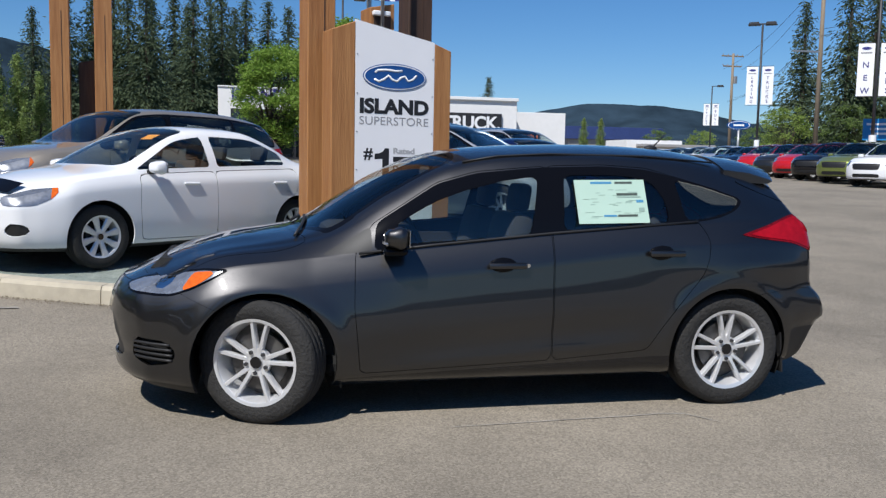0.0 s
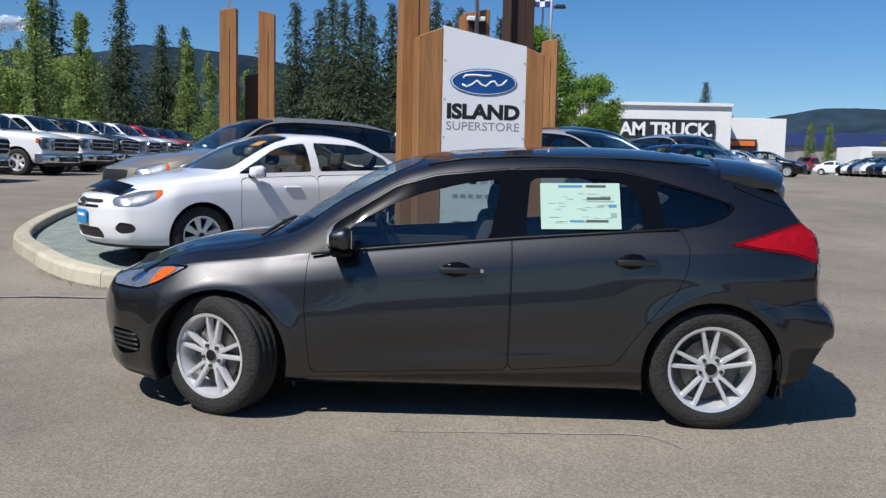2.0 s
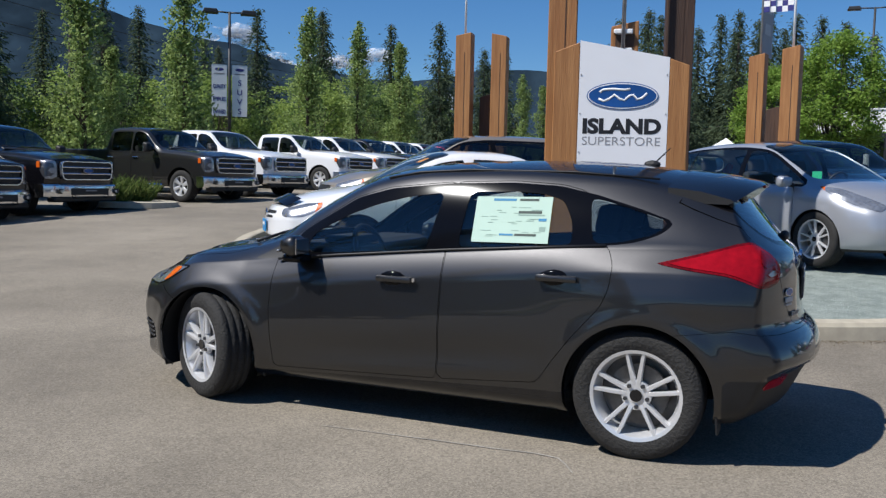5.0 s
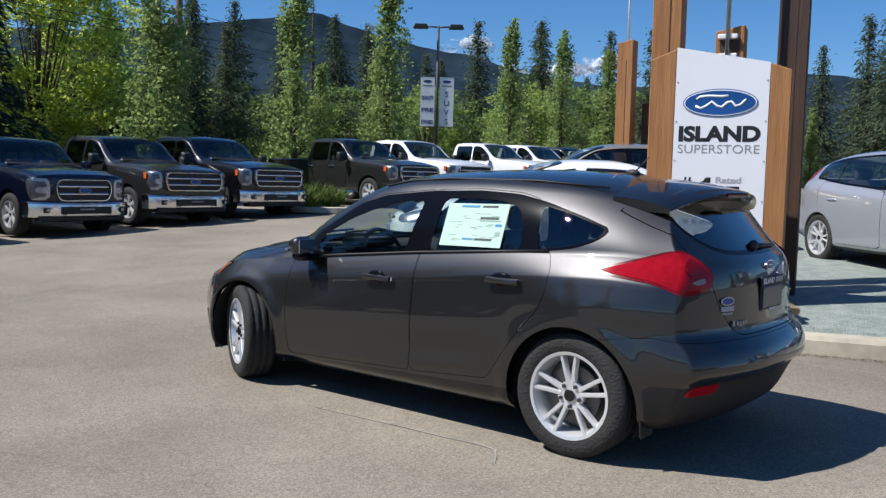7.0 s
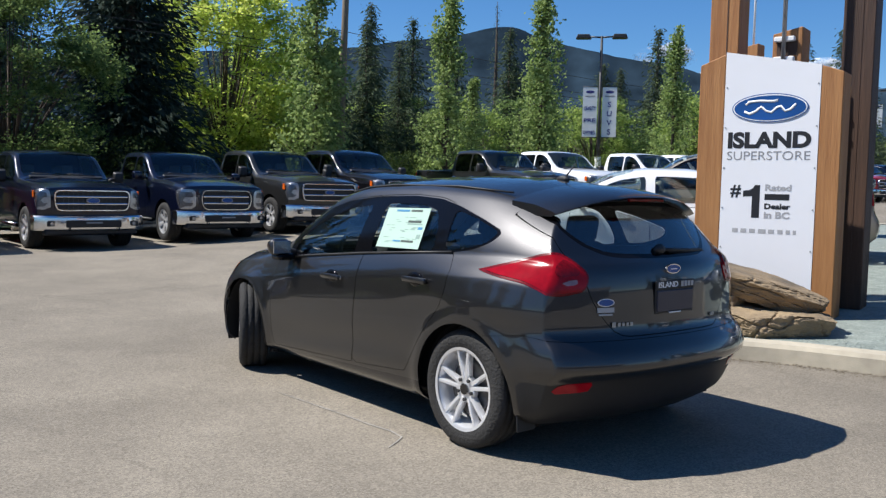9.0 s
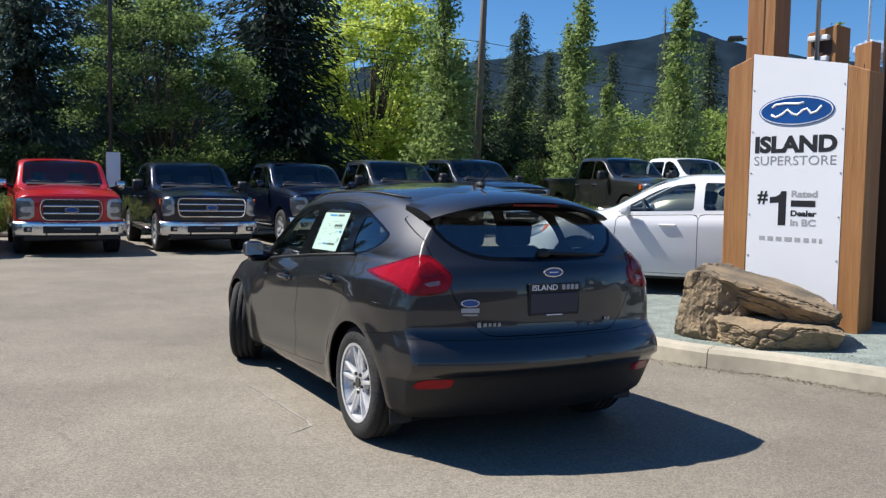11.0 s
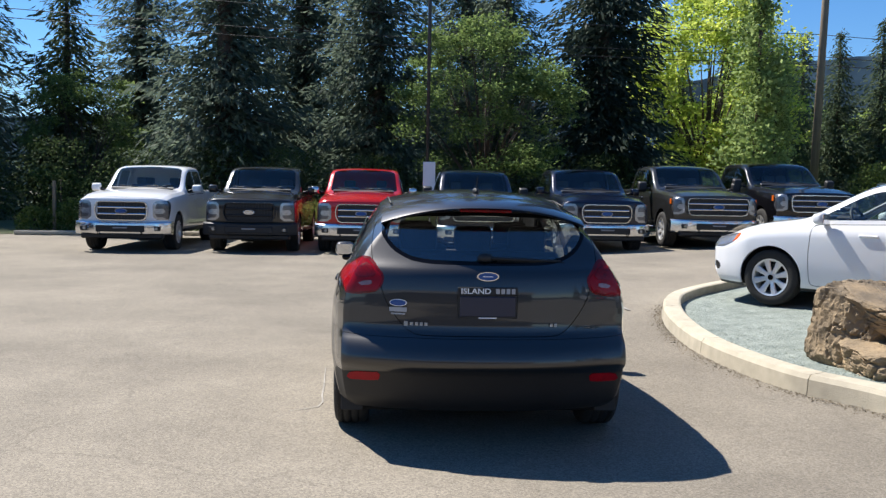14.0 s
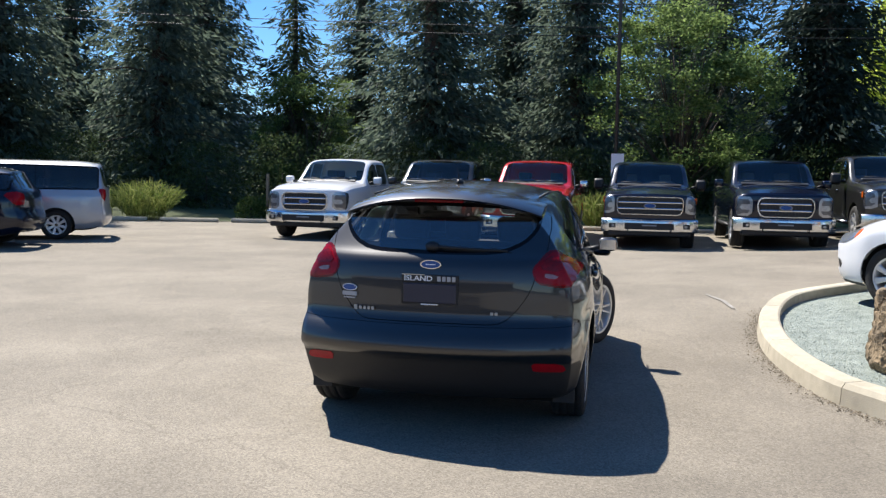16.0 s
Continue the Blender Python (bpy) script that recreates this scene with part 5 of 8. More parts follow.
    for i in range(n):
        y = -1.01 + 2.02 * i / (n - 1)
        xx = fx - 0.12 + 0.24 * (abs(y)) ** 4
        top = b1 + .015 * abs(y)
        vs += [(xx + .05, y, b0), (xx, y, b0 + .03), (xx - .012, y, (b0 + b1) / 2), (xx, y, top - .03), (xx + .035, y, top), (xx + .24, y, top), (xx + .24, y, b0)]
    fs = [(i * 7 + k, (i + 1) * 7 + k, (i + 1) * 7 + (k + 1) % 7, i * 7 + (k + 1) % 7) for i in range(n - 1) for k in range(7)] + [tuple(range(7)), tuple(range((n - 1) * 7, n * 7))[::-1]]
    bmp = bmesh.new()
    bmp.from_mesh(mesh_of("tmp", vs, fs, M_CHROME))
    bmesh.ops.recalc_face_normals(bmp, faces=bmp.faces)
    bo = part("front_bumper", shade(bmp, 30), M_CHROME, truck, "chrome front bumper")
    part("bumper_opening", box((0.03, 1.02, 0.135), (fx - 0.122, 0, .51), 0.012), M_TRIM, bo)
    part("plate_strip", box((0.012, 0.30, 0.03), (fx - 0.143, 0, .53), 0.004), M_GREYTXT, bo)
    for s in (-1, 1):
        pk = part("lamp_pocket", box((0.03, 0.17, 0.10), (fx - 0.075, s * .76, .515), 0.012, rot=Matrix.Rotation(radians(s * 18), 4, 'Z')), M_TRIM, bo)
        part("fog_light", cyl(.032, .032, .02, Matrix.Translation((fx - 0.098, s * .755, .515)) @ Matrix.Rotation(radians(90), 4, 'Y'), 12), M_CLEARLENS, bo)
        part("tow_hook", tube([(fx - .10, s * .45, .45), (fx - .17, s * .45, .44), (fx - .17, s * .45, .39), (fx - .08, s * .45, .38)], .014, 6), M_TRIM, bo)
    part("valance", box((0.25, 1.72, 0.12), (fx + 0.10, 0, .35), 0.03), M_TRIM, truck)
    part("cowl", box((0.10, 1.42, 0.03), (-1.31, 0, 1.375 + dz), 0.01, rot=Matrix.Rotation(radians(-20), 4, 'Y')), M_TRIM, truck)
    for y in (-.55, .12):
        part("wiper", tube([(-1.30, y, 1.40 + dz), (-1.235, y + .25, 1.428 + dz), (-1.22, y + .52, 1.435 + dz)], 0.010, 5), M_TRIM, truck)
    part("underbody", box((5.2, 1.3, 0.2), (0, 0, .48), 0.03), M_SEAM, truck)
    for s in (-1, 1):
        part("tail_light", box((0.08, 0.12, 0.42), (2.87, s * .88, 1.05 + dz), 0.02), M_REDLENS, truck)
        part("step_bar", tube([(-1.3, s * .93, .42), (1.1, s * .93, .42)], 0.045, 8), M_CHROME if tall else M_TRIM, truck)
    part("rear_bumper", box((0.18, 1.9, 0.2), (2.93, 0, .56), 0.03), M_CHROME, truck)
    for wx in (-1.95, 1.75):
        v = [(wx + (R + .08) * math.cos(math.pi * i / 16), yy, R + (R + .08) * math.sin(math.pi * i / 16)) for i in range(17) for yy in (-.93, .93)]
        part("wheel_arch_liner", mesh_of("wheel_arch_liner", v, [(2 * i, 2 * i + 1, 2 * i + 3, 2 * i + 2) for i in range(16)], M_SEAM, True), None, truck)
        for s in (-1, 1):
            add_wheel(truck, W_TRUCK, (wx, s * .84, R), s, 0, wx, nuts=False)
    cabin(truck, dict(P, half=.94), ((-.35, -.4), (-.35, .4), (.35, -.4), (.35, .4)), (-.70, -.4, 1.28 + dz), .6)
    return truck


light = pickup("pickup_truck", PICKUP, M_WHITEPAINT, "white half-ton pickup truck with a chrome grille facing the lot", False)
heavy = pickup("heavy_pickup_truck", widen(PICKUP, 0.01, 0.0), M_WHITEPAINT, "white heavy-duty pickup truck with a tall chrome grille", True)
FX = -12.3 - 2.92
TRUCKS = [(light, -6.25, M_WHITEPAINT, "white", "half-ton"), (light, -3.55, M_CHARPAINT, "charcoal", "half-ton"), (light, -1.15, M_REDPAINT, "red", "half-ton"),
          (heavy, 1.52, M_NAVYPAINT, "dark navy", "heavy-duty"), (light, 4.25, M_NAVYPAINT, "dark navy", "half-ton"), (heavy, 6.75, M_CHARPAINT, "charcoal", "heavy-duty"),
          (heavy, 9.1, M_BLACKPAINT, "black", "heavy-duty"), (heavy, 14.1, M_CHARPAINT, "charcoal", "heavy-duty"), (heavy, 16.9, M_WHITEPAINT, "white", "heavy-duty"),
          (heavy, 21.6, M_WHITEPAINT, "white", "heavy-duty"), (heavy, 24.7, M_WHITEPAINT, "white", "heavy-duty"), (heavy, 27.6, M_CHARPAINT, "charcoal", "heavy-duty"),
          (light, 30.6, M_WHITEPAINT, "white", "half-ton"), (light, 33.6, M_WHITEPAINT, "white", "half-ton"), (light, 36.8, M_REDPAINT, "red", "half-ton"),
          (light, 40.0, M_CHARPAINT, "charcoal", "half-ton"), (light, 43.2, M_NAVYPAINT, "dark navy", "half-ton")]
BLACKED = {"front_bumper", "grille_surround", "grille_bar", "grille_slat"}


def swap(ob, names, new_m):
    """Other material on the named parts of one copy."""
    for o in ob.children_recursive:
        if o.name.split(".")[0] in names:
            o.material_slots[0].link = 'OBJECT'
            o.material_slots[0].material = new_m


seen = set()
for proto, y, pm, c, size in TRUCKS:
    first = proto not in seen
    seen.add(proto)
    trk = place(proto, FX - 0.06 * max(0, y - 12) + 0.5 * (y > 12), y, RIGHT + (0 if y < 12 else -6), M_WHITEPAINT, pm,
                "%s %s pickup truck parked nose out in the row" % (c, size), z=lot(FX, y) * 0.95, group="row of pickup trucks", first=first)
    if y == -3.55:
        swap(trk, BLACKED, M_TRIM)
        swap(trk, {"badge"}, M_CHROME)
        tagged(trk, "charcoal half-ton pickup truck with a blacked-out grille and bumper")
    if y == -1.15:
        swap(trk, {"wing_mirror"}, M_CHROME)

# ---- the grey hatchback in the middle of the lot ----
AXLES = (-1.288, 1.318)


def hero_car():
    car = thing("hatchback_car", pose(0, 0.045, 0), "dark metallic grey five-door hatchback parked alone with its front wheels turned", "car")
    P, pm = HATCH, M_GREYPAINT
    sh = shell_of(P, 160, 34, 16, 14, 40)
    # the front wings lean in above the wheels
    x, y, z = sh.v.T
    lean = np.clip((z - 0.56) / 0.28, 0, 1) ** 1.6 * np.clip((-0.55 - x) / 0.5, 0, 1) * np.clip((x + 2.1) / 0.4, 0, 1) * (np.abs(y) > 0.62)
    sh.v[:, 1] -= np.sign(y) * 0.035 * lean
    # flared wheel-arch lips
    for wx in AXLES:
        d = np.hypot(sh.v[:, 0] - wx, sh.v[:, 2] - 0.31)
        k = np.exp(-((d - 0.392) / 0.050) ** 2) * (np.abs(sh.v[:, 1]) > 0.5) * (sh.v[:, 2] < 0.78)
        sh.v[:, 1] += np.sign(sh.v[:, 1]) * 0.012 * k
    # hollow low on the doors over a rising sill crease
    x, y, z = sh.v.T
    zl = 0.338 + 0.075 * x
    span = np.exp(-((x - 0.05) / 0.78) ** 6) * (np.abs(y) > 0.5)
    hollow = np.exp(-((z - zl - 0.085) / 0.070) ** 2)
    ridge = np.exp(-((z - zl + 0.02) / 0.035) ** 2)
    sh.v[:, 1] -= np.sign(y) * span * (0.010 * hollow - 0.007 * ridge)
    # rear haunch over the wheel, hollow below the lamp
    haunch = np.exp(-((x - 1.50) / 0.40) ** 2) * (np.exp(-((z - 0.80) / 0.08) ** 2) - 0.6 * np.exp(-((z - 0.985) / 0.05) ** 2)) * (np.abs(y) > 0.5)
    sh.v[:, 1] += np.sign(y) * 0.018 * haunch
    # bonnet: raised middle with a soft crease each side
    hump = np.clip((-1.15 - x) / 0.25, 0, 1) * np.clip((x + 2.02) / 0.2, 0, 1) * (z > 0.72)
    sh.v[:, 2] += hump * 0.012 / (1 + np.exp((np.abs(y) - 0.40 - 0.10 * (x + 1.6)) / 0.022))
    sh.n = facing(sh.v, sh.faces)
    for wx in AXLES:
        f = np.maximum(np.hypot(sh.v[:, 0] - wx, sh.v[:, 2] - 0.31) - 0.370, 0.30 - np.abs(sh.v[:, 1]))
        f = np.where(sh.v[:, 2] > 0.75, 1.0, f)
        arch, sh = sh.split(f)
    # glazed side area
    dlo = rounded([(-.72, .885), (-.70, 1.030), (-.357, 1.243), (-.14, 1.303), (.22, 1.340), (.6, 1.353), (.85, 1.340), (1.05, 1.300), (1.28, 1.235), (1.455, 1.176), (1.40, 1.118),
                   (1.28, 1.072), (1.16, 1.052), (.25, .984), (-.37, .921)], 0.02)
    panes = [rounded(p, 0.02) for p in (
        [(-.61, .922), (-.61, 1.01), (-.565, 1.045), (-.38, 1.145), (-.209, 1.209), (0, 1.262), (.205, 1.290), (.14, .972)],
        [(.328, .998), (.356, 1.298), (.6, 1.305), (.746, 1.299), (.88, 1.268), (.942, 1.165), (.957, 1.046)],
        [(1.022, 1.284), (1.20, 1.246), (1.428, 1.175), (1.365, 1.114), (1.21, 1.071), (1.062, 1.055)])]
    glazing = {}
    for s in (-1, 1):
        area, sh = sh.split(one_side(sh.v, dlo, s))
        got = []
        for p in panes:
            g, area = area.split(one_side(area.v, p, s))
            got.append(g)
        glazing[s] = (area, got)
    # dark corner panel ahead of the mirror
    sail = rounded([(-.995, .862), (-.73, 1.012), (-.725, .888), (-.83, .874)], 0.012)
    sails = {}
    for s in (-1, 1):
        sails[s], sh = sh.split(one_side(sh.v, sail, s))
    # windscreen and its black border
    ws_out = rounded([(-1.13, 0), (-1.10, .35), (-.98, .61), (-.93, .62), (-.30, .545), (-.215, .48), (-.19, 0), (-.215, -.48), (-.30, -.545), (-.93, -.62), (-.98, -.61), (-1.10, -.35)], 0.05)
    top = lambda v: np.where(v[:, 2] > 0.93, 0.0, 1.0)
    f = lambda v: inside(v[:, 0], v[:, 1], ws_out) + top(v)
    screen, sh = sh.split(f(sh.v))
    border = screen.split(f(screen.v) + 0.035)
    border[0].emit("windscreen", M_SCREEN, car, lip=0).visible_shadow = False
    border[1].emit("windscreen_border", M_GLOSSBLACK, car, lip=0)
    # rear lamps
    lamp = rounded([(1.345, .976), (1.5, 1.010), (1.68, 1.048), (1.82, 1.082), (1.92, 1.095), (2.03, 1.052), (2.14, .988), (2.122, .902), (1.97, .880), (1.87, .880), (1.80, .905), (1.70, .932), (1.5, .952)], 0.014)
    wrap = lambda v: v[:, 0] + (0.80 - np.abs(v[:, 1])) * 0.9
    for s in (-1, 1):
        f = lambda v: np.maximum(inside(wrap(v), v[:, 2], lamp), 0.3 - s * v[:, 1]) + np.where(v[:, 0] > 1.2, 0, 1)
        l, sh = sh.split(f(sh.v))
        clear_p = rounded([(1.935, .950), (2.070, .962), (2.080, .938), (1.960, .928)], 0.008)
        c, l = l.split(inside(wrap(l.v), l.v[:, 2], clear_p))
        inner = rounded([(1.905, .968), (1.915, 1.03), (1.945, 1.055), (1.99, 1.053), (2.095, .984)], 0.012)
        dk, l = l.split(inside(wrap(l.v), l.v[:, 2], inner))
        edge, l = l.split(-0.012 - inside(wrap(l.v), l.v[:, 2], lamp))
        ob = l.emit("tail_light", M_REDLENS, car, "glossy red wrap-round tail light", push=0.006)
        edge.emit("lens_edge", M_REDDARK, ob, push=0.003)
        dk.emit("inner_lens", M_REDDARK, ob, push=0.010)
        c.emit("reversing_lens", M_PINKLENS, ob, push=0.012)
    # liftgate with its window
    half_gate = [(.40, .668), (.455, .700), (.53, .79), (.583, .88), (.605, .99), (.655, 1.08), (.650, 1.25), (.59, 1.345), (.45, 1.385)]
    gate = rounded(half_gate + [(0, 1.405)] + [(-a, b) for a, b in half_gate[::-1]], 0.03)
    rearward = lambda v: np.where(v[:, 0] > 1.45, 0.0, 1.0)
    half_pane = [(.36, 1.060), (.48, 1.090), (.575, 1.165), (.612, 1.255), (.565, 1.312), (.42, 1.342)]
    pane = rounded([(0, 1.054)] + half_pane + [(0, 1.352)] + [(-a, b) for a, b in half_pane[::-1]], 0.04)
    g, sh = sh.split(inside(sh.v[:, 1], sh.v[:, 2], pane) + rearward(sh.v))
    sh, lift = seam_split(sh, lambda v: inside(v[:, 1], v[:, 2], gate) + rearward(v), "liftgate", pm, car, 0.002)
    rim_, pane_ = g.split(-(inside(g.v[:, 1], g.v[:, 2], pane) + 0.022))
    rw = pane_.emit("rear_window", M_REARGLASS, lift, lip=0)
    rw.visible_shadow = False
    rim_.emit("window_border", M_GLOSSBLACK, lift, lip=0)
    # bonnet
    hood = rounded([(-2.03, 0), (-2.0, .45), (-1.88, .60), (-1.6, .665), (-1.2, .70), (-1.05, .66), (-1.14, .36), (-1.17, 0),
                    (-1.14, -.36), (-1.05, -.66), (-1.2, -.70), (-1.6, -.665), (-1.88, -.60), (-2.0, -.45)], 0.04)
    sh, _ = seam_split(sh, lambda v: inside(v[:, 0], v[:, 1], hood) + np.where(v[:, 2] > 0.735, 0, 1.0), "bonnet", pm, car, 0.0016)
    # headlamps
    hl = rounded([(-1.52, .795), (-1.70, .792), (-1.95, .765), (-2.25, .725), (-2.33, .69), (-2.25, .655), (-2.0, .648), (-1.86, .652), (-1.72, .69), (-1.6, .745)], 0.015)
    nose = lambda v: v[:, 0] - (0.87 - np.abs(v[:, 1])) * 0.8
    for s in (-1, 1):
        l, sh = sh.split(np.maximum(inside(nose(sh.v), sh.v[:, 2], hl), 0.25 - s * sh.v[:, 1]) + np.where(sh.v[:, 0] < -1.2, 0, 1))
        rim2, l = l.split(-0.010 - inside(nose(l.v), l.v[:, 2], hl))
        amber = rounded([(-1.60, .783), (-1.775, .768), (-1.80, .68), (-1.74, .688), (-1.64, .745)], 0.012)
        a, l = l.split(inside(nose(l.v), l.v[:, 2], amber))
        bowl = rounded([(-1.90, .755), (-2.03, .74), (-2.05, .685), (-1.92, .68)], 0.025)
        pod, l = l.split(inside(nose(l.v), l.v[:, 2], bowl))
        ob = l.emit("headlight", M_CLEARLENS, car, "clear swept-back headlight", push=0.002)
        rim2.emit("headlight_bezel", M_GLOSSBLACK, ob, push=0.003)
        pod.emit("projector_lens", M_CHROME, ob, push=-0.004)
        a.emit("turn_signal_lens", M_AMBER, ob, push=0.005)
    # doors
    fd = rounded([(-.795, .250), (-.828, .60), (-.822, .80), (-.815, .878), (-.72, 1.025), (-.36, 1.250), (-.14, 1.312), (.258, 1.350), (.258, .98), (.247, .292)], 0.015)
    rd = rounded([(.254, .292), (.265, .98), (.265, 1.350), (.6, 1.362), (.86, 1.348), (1.00, 1.315), (1.035, 1.058), (1.142, 1.046), (1.180, .955), (1.168, .842), (1.130, .75),
                  (.995, .595), (.89, .455), (.81, .335)], 0.015)
    doors = {}
    for s in (-1, 1):
        sh, a = seam_split(sh, lambda v: one_side(v, fd, s), "front_door", pm, car, 0.0016)
        sh, b = seam_split(sh, lambda v: one_side(v, rd, s), "rear_door", pm, car, 0.0016)
        area, got = glazing[s]
        area.emit("window_surround", M_GLOSSBLACK, car, lip=0)
        sails[s].emit("corner_trim", M_TRIM, a, lip=0.006)
        for owner, g, gm in ((a, got[0], M_GLASS), (b, got[1], M_GLASS), (car, got[2], M_GLASSDARK)):
            g.emit("side_window", gm, owner, push=-0.004, lip=0).visible_shadow = False
        doors[s] = (a, b)
    # bumpers and dark lower trim
    for s in (-1, 1):
        inlet = rounded([(-2.20, .32), (-2.12, .435), (-1.86, .425), (-1.77, .37), (-1.83, .31), (-2.01, .285)], 0.02)
        i_, sh = sh.split(np.maximum(inside(nose(sh.v), sh.v[:, 2], inlet), 0.25 - s * sh.v[:, 1]) + np.where(sh.v[:, 0] < -1.2, 0, 1))
        rec = i_.emit("fog_light_recess", M_SEAM, car, push=-0.025, lip=0.02)
        for zf in (.325, .352, .379, .406):
            own_ = i_.v[sorted({i for f_ in i_.faces for i in f_})]
            near = own_[np.abs(own_[:, 2] - zf) < .035]
            ya, yb = np.abs(near[:, 1]).min(), np.abs(near[:, 1]).max()
            fit = np.polyfit(np.abs(near[:, 1]), near[:, 0], 2)
            run = [(float(np.polyval(fit, q)) + .004, s * float(q), zf) for q in np.linspace(ya + .015, yb - .015, 9)]
            part("recess_fin", tube(run, 0.008, 6), M_TRIM, rec)
    grille = rounded([(.52, .30), (.46, .52), (0, .54), (-.46, .52), (-.52, .30), (0, .27)], 0.05)
    g_, sh = sh.split(inside(sh.v[:, 1], sh.v[:, 2], grille) + np.where(sh.v[:, 0] < -1.7, 0, 1))
    g_.emit("grille", M_TRIM, car, "black plastic grille", push=-0.02, lip=0)
    refl = rounded([(1.885, .394), (1.965, .448), (2.195, .456), (2.150, .402)], 0.008)
    for s in (-1, 1):
        r_, sh = sh.split(np.maximum(inside(wrap(sh.v), sh.v[:, 2], refl), 0.3 - s * sh.v[:, 1]) + np.where(sh.v[:, 0] > 1.4, 0, 1))
        r_.emit("bumper_reflector", M_REDLENS, car, "red bumper reflector", push=0.003)
    low = lambda v: np.maximum(v[:, 2] - (0.480 - 0.055 * np.abs(v[:, 1]) ** 2), 1.72 - v[:, 0])
    d_, sh = sh.split(low(sh.v))
    d_.emit("diffuser", M_TRIM, car, "black plastic lower bumper")
    fl = lambda v: np.maximum(v[:, 2] - 0.20, v[:, 0] + 1.55)
    d_, sh = sh.split(fl(sh.v))
    d_.emit("front_splitter", M_TRIM, car)
    # lowest strip of the sill, black paint standing for the shadow below it
    sk = lambda v: np.maximum(v[:, 2] - (0.262 + 0.042 * v[:, 0]), np.abs(v[:, 0] - 0.02) - 0.95)
    d_, sh = sh.split(sk(sh.v))
    for half_ in d_.split(d_.v[:, 1]):
        half_.emit("side_skirt", M_BLACKPAINT, car)
    rb = lambda v: np.maximum(v[:, 2] - (0.655 + 0.10 * np.clip(1.95 - v[:, 0], 0, 0.2) - 0.13 * np.clip(1.75 - v[:, 0], 0, 0.3)), 1.45 - v[:, 0])
    sh, _ = seam_split(sh, rb, "rear_bumper", pm, car, 0.001)
    fb = lambda v: np.maximum(v[:, 2] - (0.70 - 0.42 * np.clip(v[:, 0] + 1.78, 0, 0.3)), v[:, 0] + 1.44)
    sh, _ = seam_split(sh, fb, "front_bumper", pm, car, 0.001)
    sh.emit("body", pm, car)
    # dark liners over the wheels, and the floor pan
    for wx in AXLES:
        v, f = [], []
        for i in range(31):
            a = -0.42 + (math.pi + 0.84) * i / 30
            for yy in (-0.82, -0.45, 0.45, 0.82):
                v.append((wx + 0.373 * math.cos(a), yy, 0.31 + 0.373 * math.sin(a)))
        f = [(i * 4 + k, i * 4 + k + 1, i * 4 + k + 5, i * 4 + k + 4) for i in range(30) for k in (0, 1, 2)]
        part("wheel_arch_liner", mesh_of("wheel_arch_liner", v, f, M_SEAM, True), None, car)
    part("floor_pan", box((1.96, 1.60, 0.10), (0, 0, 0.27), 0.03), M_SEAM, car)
    # trays below the engine and the boot, added to stop sunlight leaking through
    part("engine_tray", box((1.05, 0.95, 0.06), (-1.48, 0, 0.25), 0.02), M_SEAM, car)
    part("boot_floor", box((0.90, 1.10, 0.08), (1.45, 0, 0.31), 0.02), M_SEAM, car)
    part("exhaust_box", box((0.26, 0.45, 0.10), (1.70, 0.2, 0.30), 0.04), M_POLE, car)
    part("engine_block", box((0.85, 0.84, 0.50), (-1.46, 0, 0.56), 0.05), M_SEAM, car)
    # roof spoiler with the third brake light
    n, vs, fs = 25, [], []
    for i in range(n):
        y = -0.60 + 1.20 * i / (n - 1)
        e = abs(y) / 0.60
        xr = 1.835 - 0.12 * e ** 2.5
        zz = 1.384 - 0.095 * e ** 2.4
        x0_ = 1.47 - 0.08 * e
        z0 = 1.441 - 0.095 * e ** 2.3
        ring = [(x0_, y, z0), ((x0_ + xr) / 2, y, (z0 + zz) / 2 + 0.012), (xr - 0.02, y, zz + 0.004), (xr, y, zz - 0.008), (xr - 0.03, y, zz - 0.022), (x0_ + 0.12, y, z0 - 0.075), (x0_, y, z0 - 0.06)]
        vs += ring
    k = 7
    fs = [(i * k + j, (i + 1) * k + j, (i + 1) * k + (j + 1) % k, i * k + (j + 1) % k) for i in range(n - 1) for j in range(k)]
    fs += [tuple(range(k)), tuple(range((n - 1) * k, n * k))[::-1]]
    bm = bmesh.new()
    bm.from_mesh(mesh_of("tmp", vs, fs, pm))
    bmesh.ops.recalc_face_normals(bm, faces=bm.faces)
    sp = part("roof_spoiler", shade(bm, 50), pm, lift)
    part("third_brake_light", box((0.018, 0.30, 0.016), (1.822, 0, 1.360), 0.004), M_REDDARK, sp)
    # rear wiper, badge, plate and lettering bars
    wip = tube([(1.935, -.005, 1.098), (1.938, .10, 1.094), (1.925, .25, 1.088), (1.895, .43, 1.082)], 0.013, 6, taper=.008)
    ball(0.036, Matrix.Translation((1.930, -.01, 1.098)) @ Matrix.Diagonal((0.7, 1.3, 0.8, 1)), wip)
    wp = part("rear_wiper", wip, M_TRIM, lift)
    part("wiper_blade", tube([(1.935, .06, 1.082), (1.925, .25, 1.074), (1.893, .45, 1.068)], 0.009, 5), M_SEAM, wp)
    side = Matrix.Rotation(radians(90), 4, 'Z')
    def on_gate(me_or_bm, material, name, y, z, x=None, owner=lift, tilt=0, label=""):
        ob = part(name, me_or_bm, material, owner, label)
        xx = x if x is not None else float(curve(P["rear"])(z)) - 0.21 * (abs(y) / 0.86) ** 2.4 + 0.008
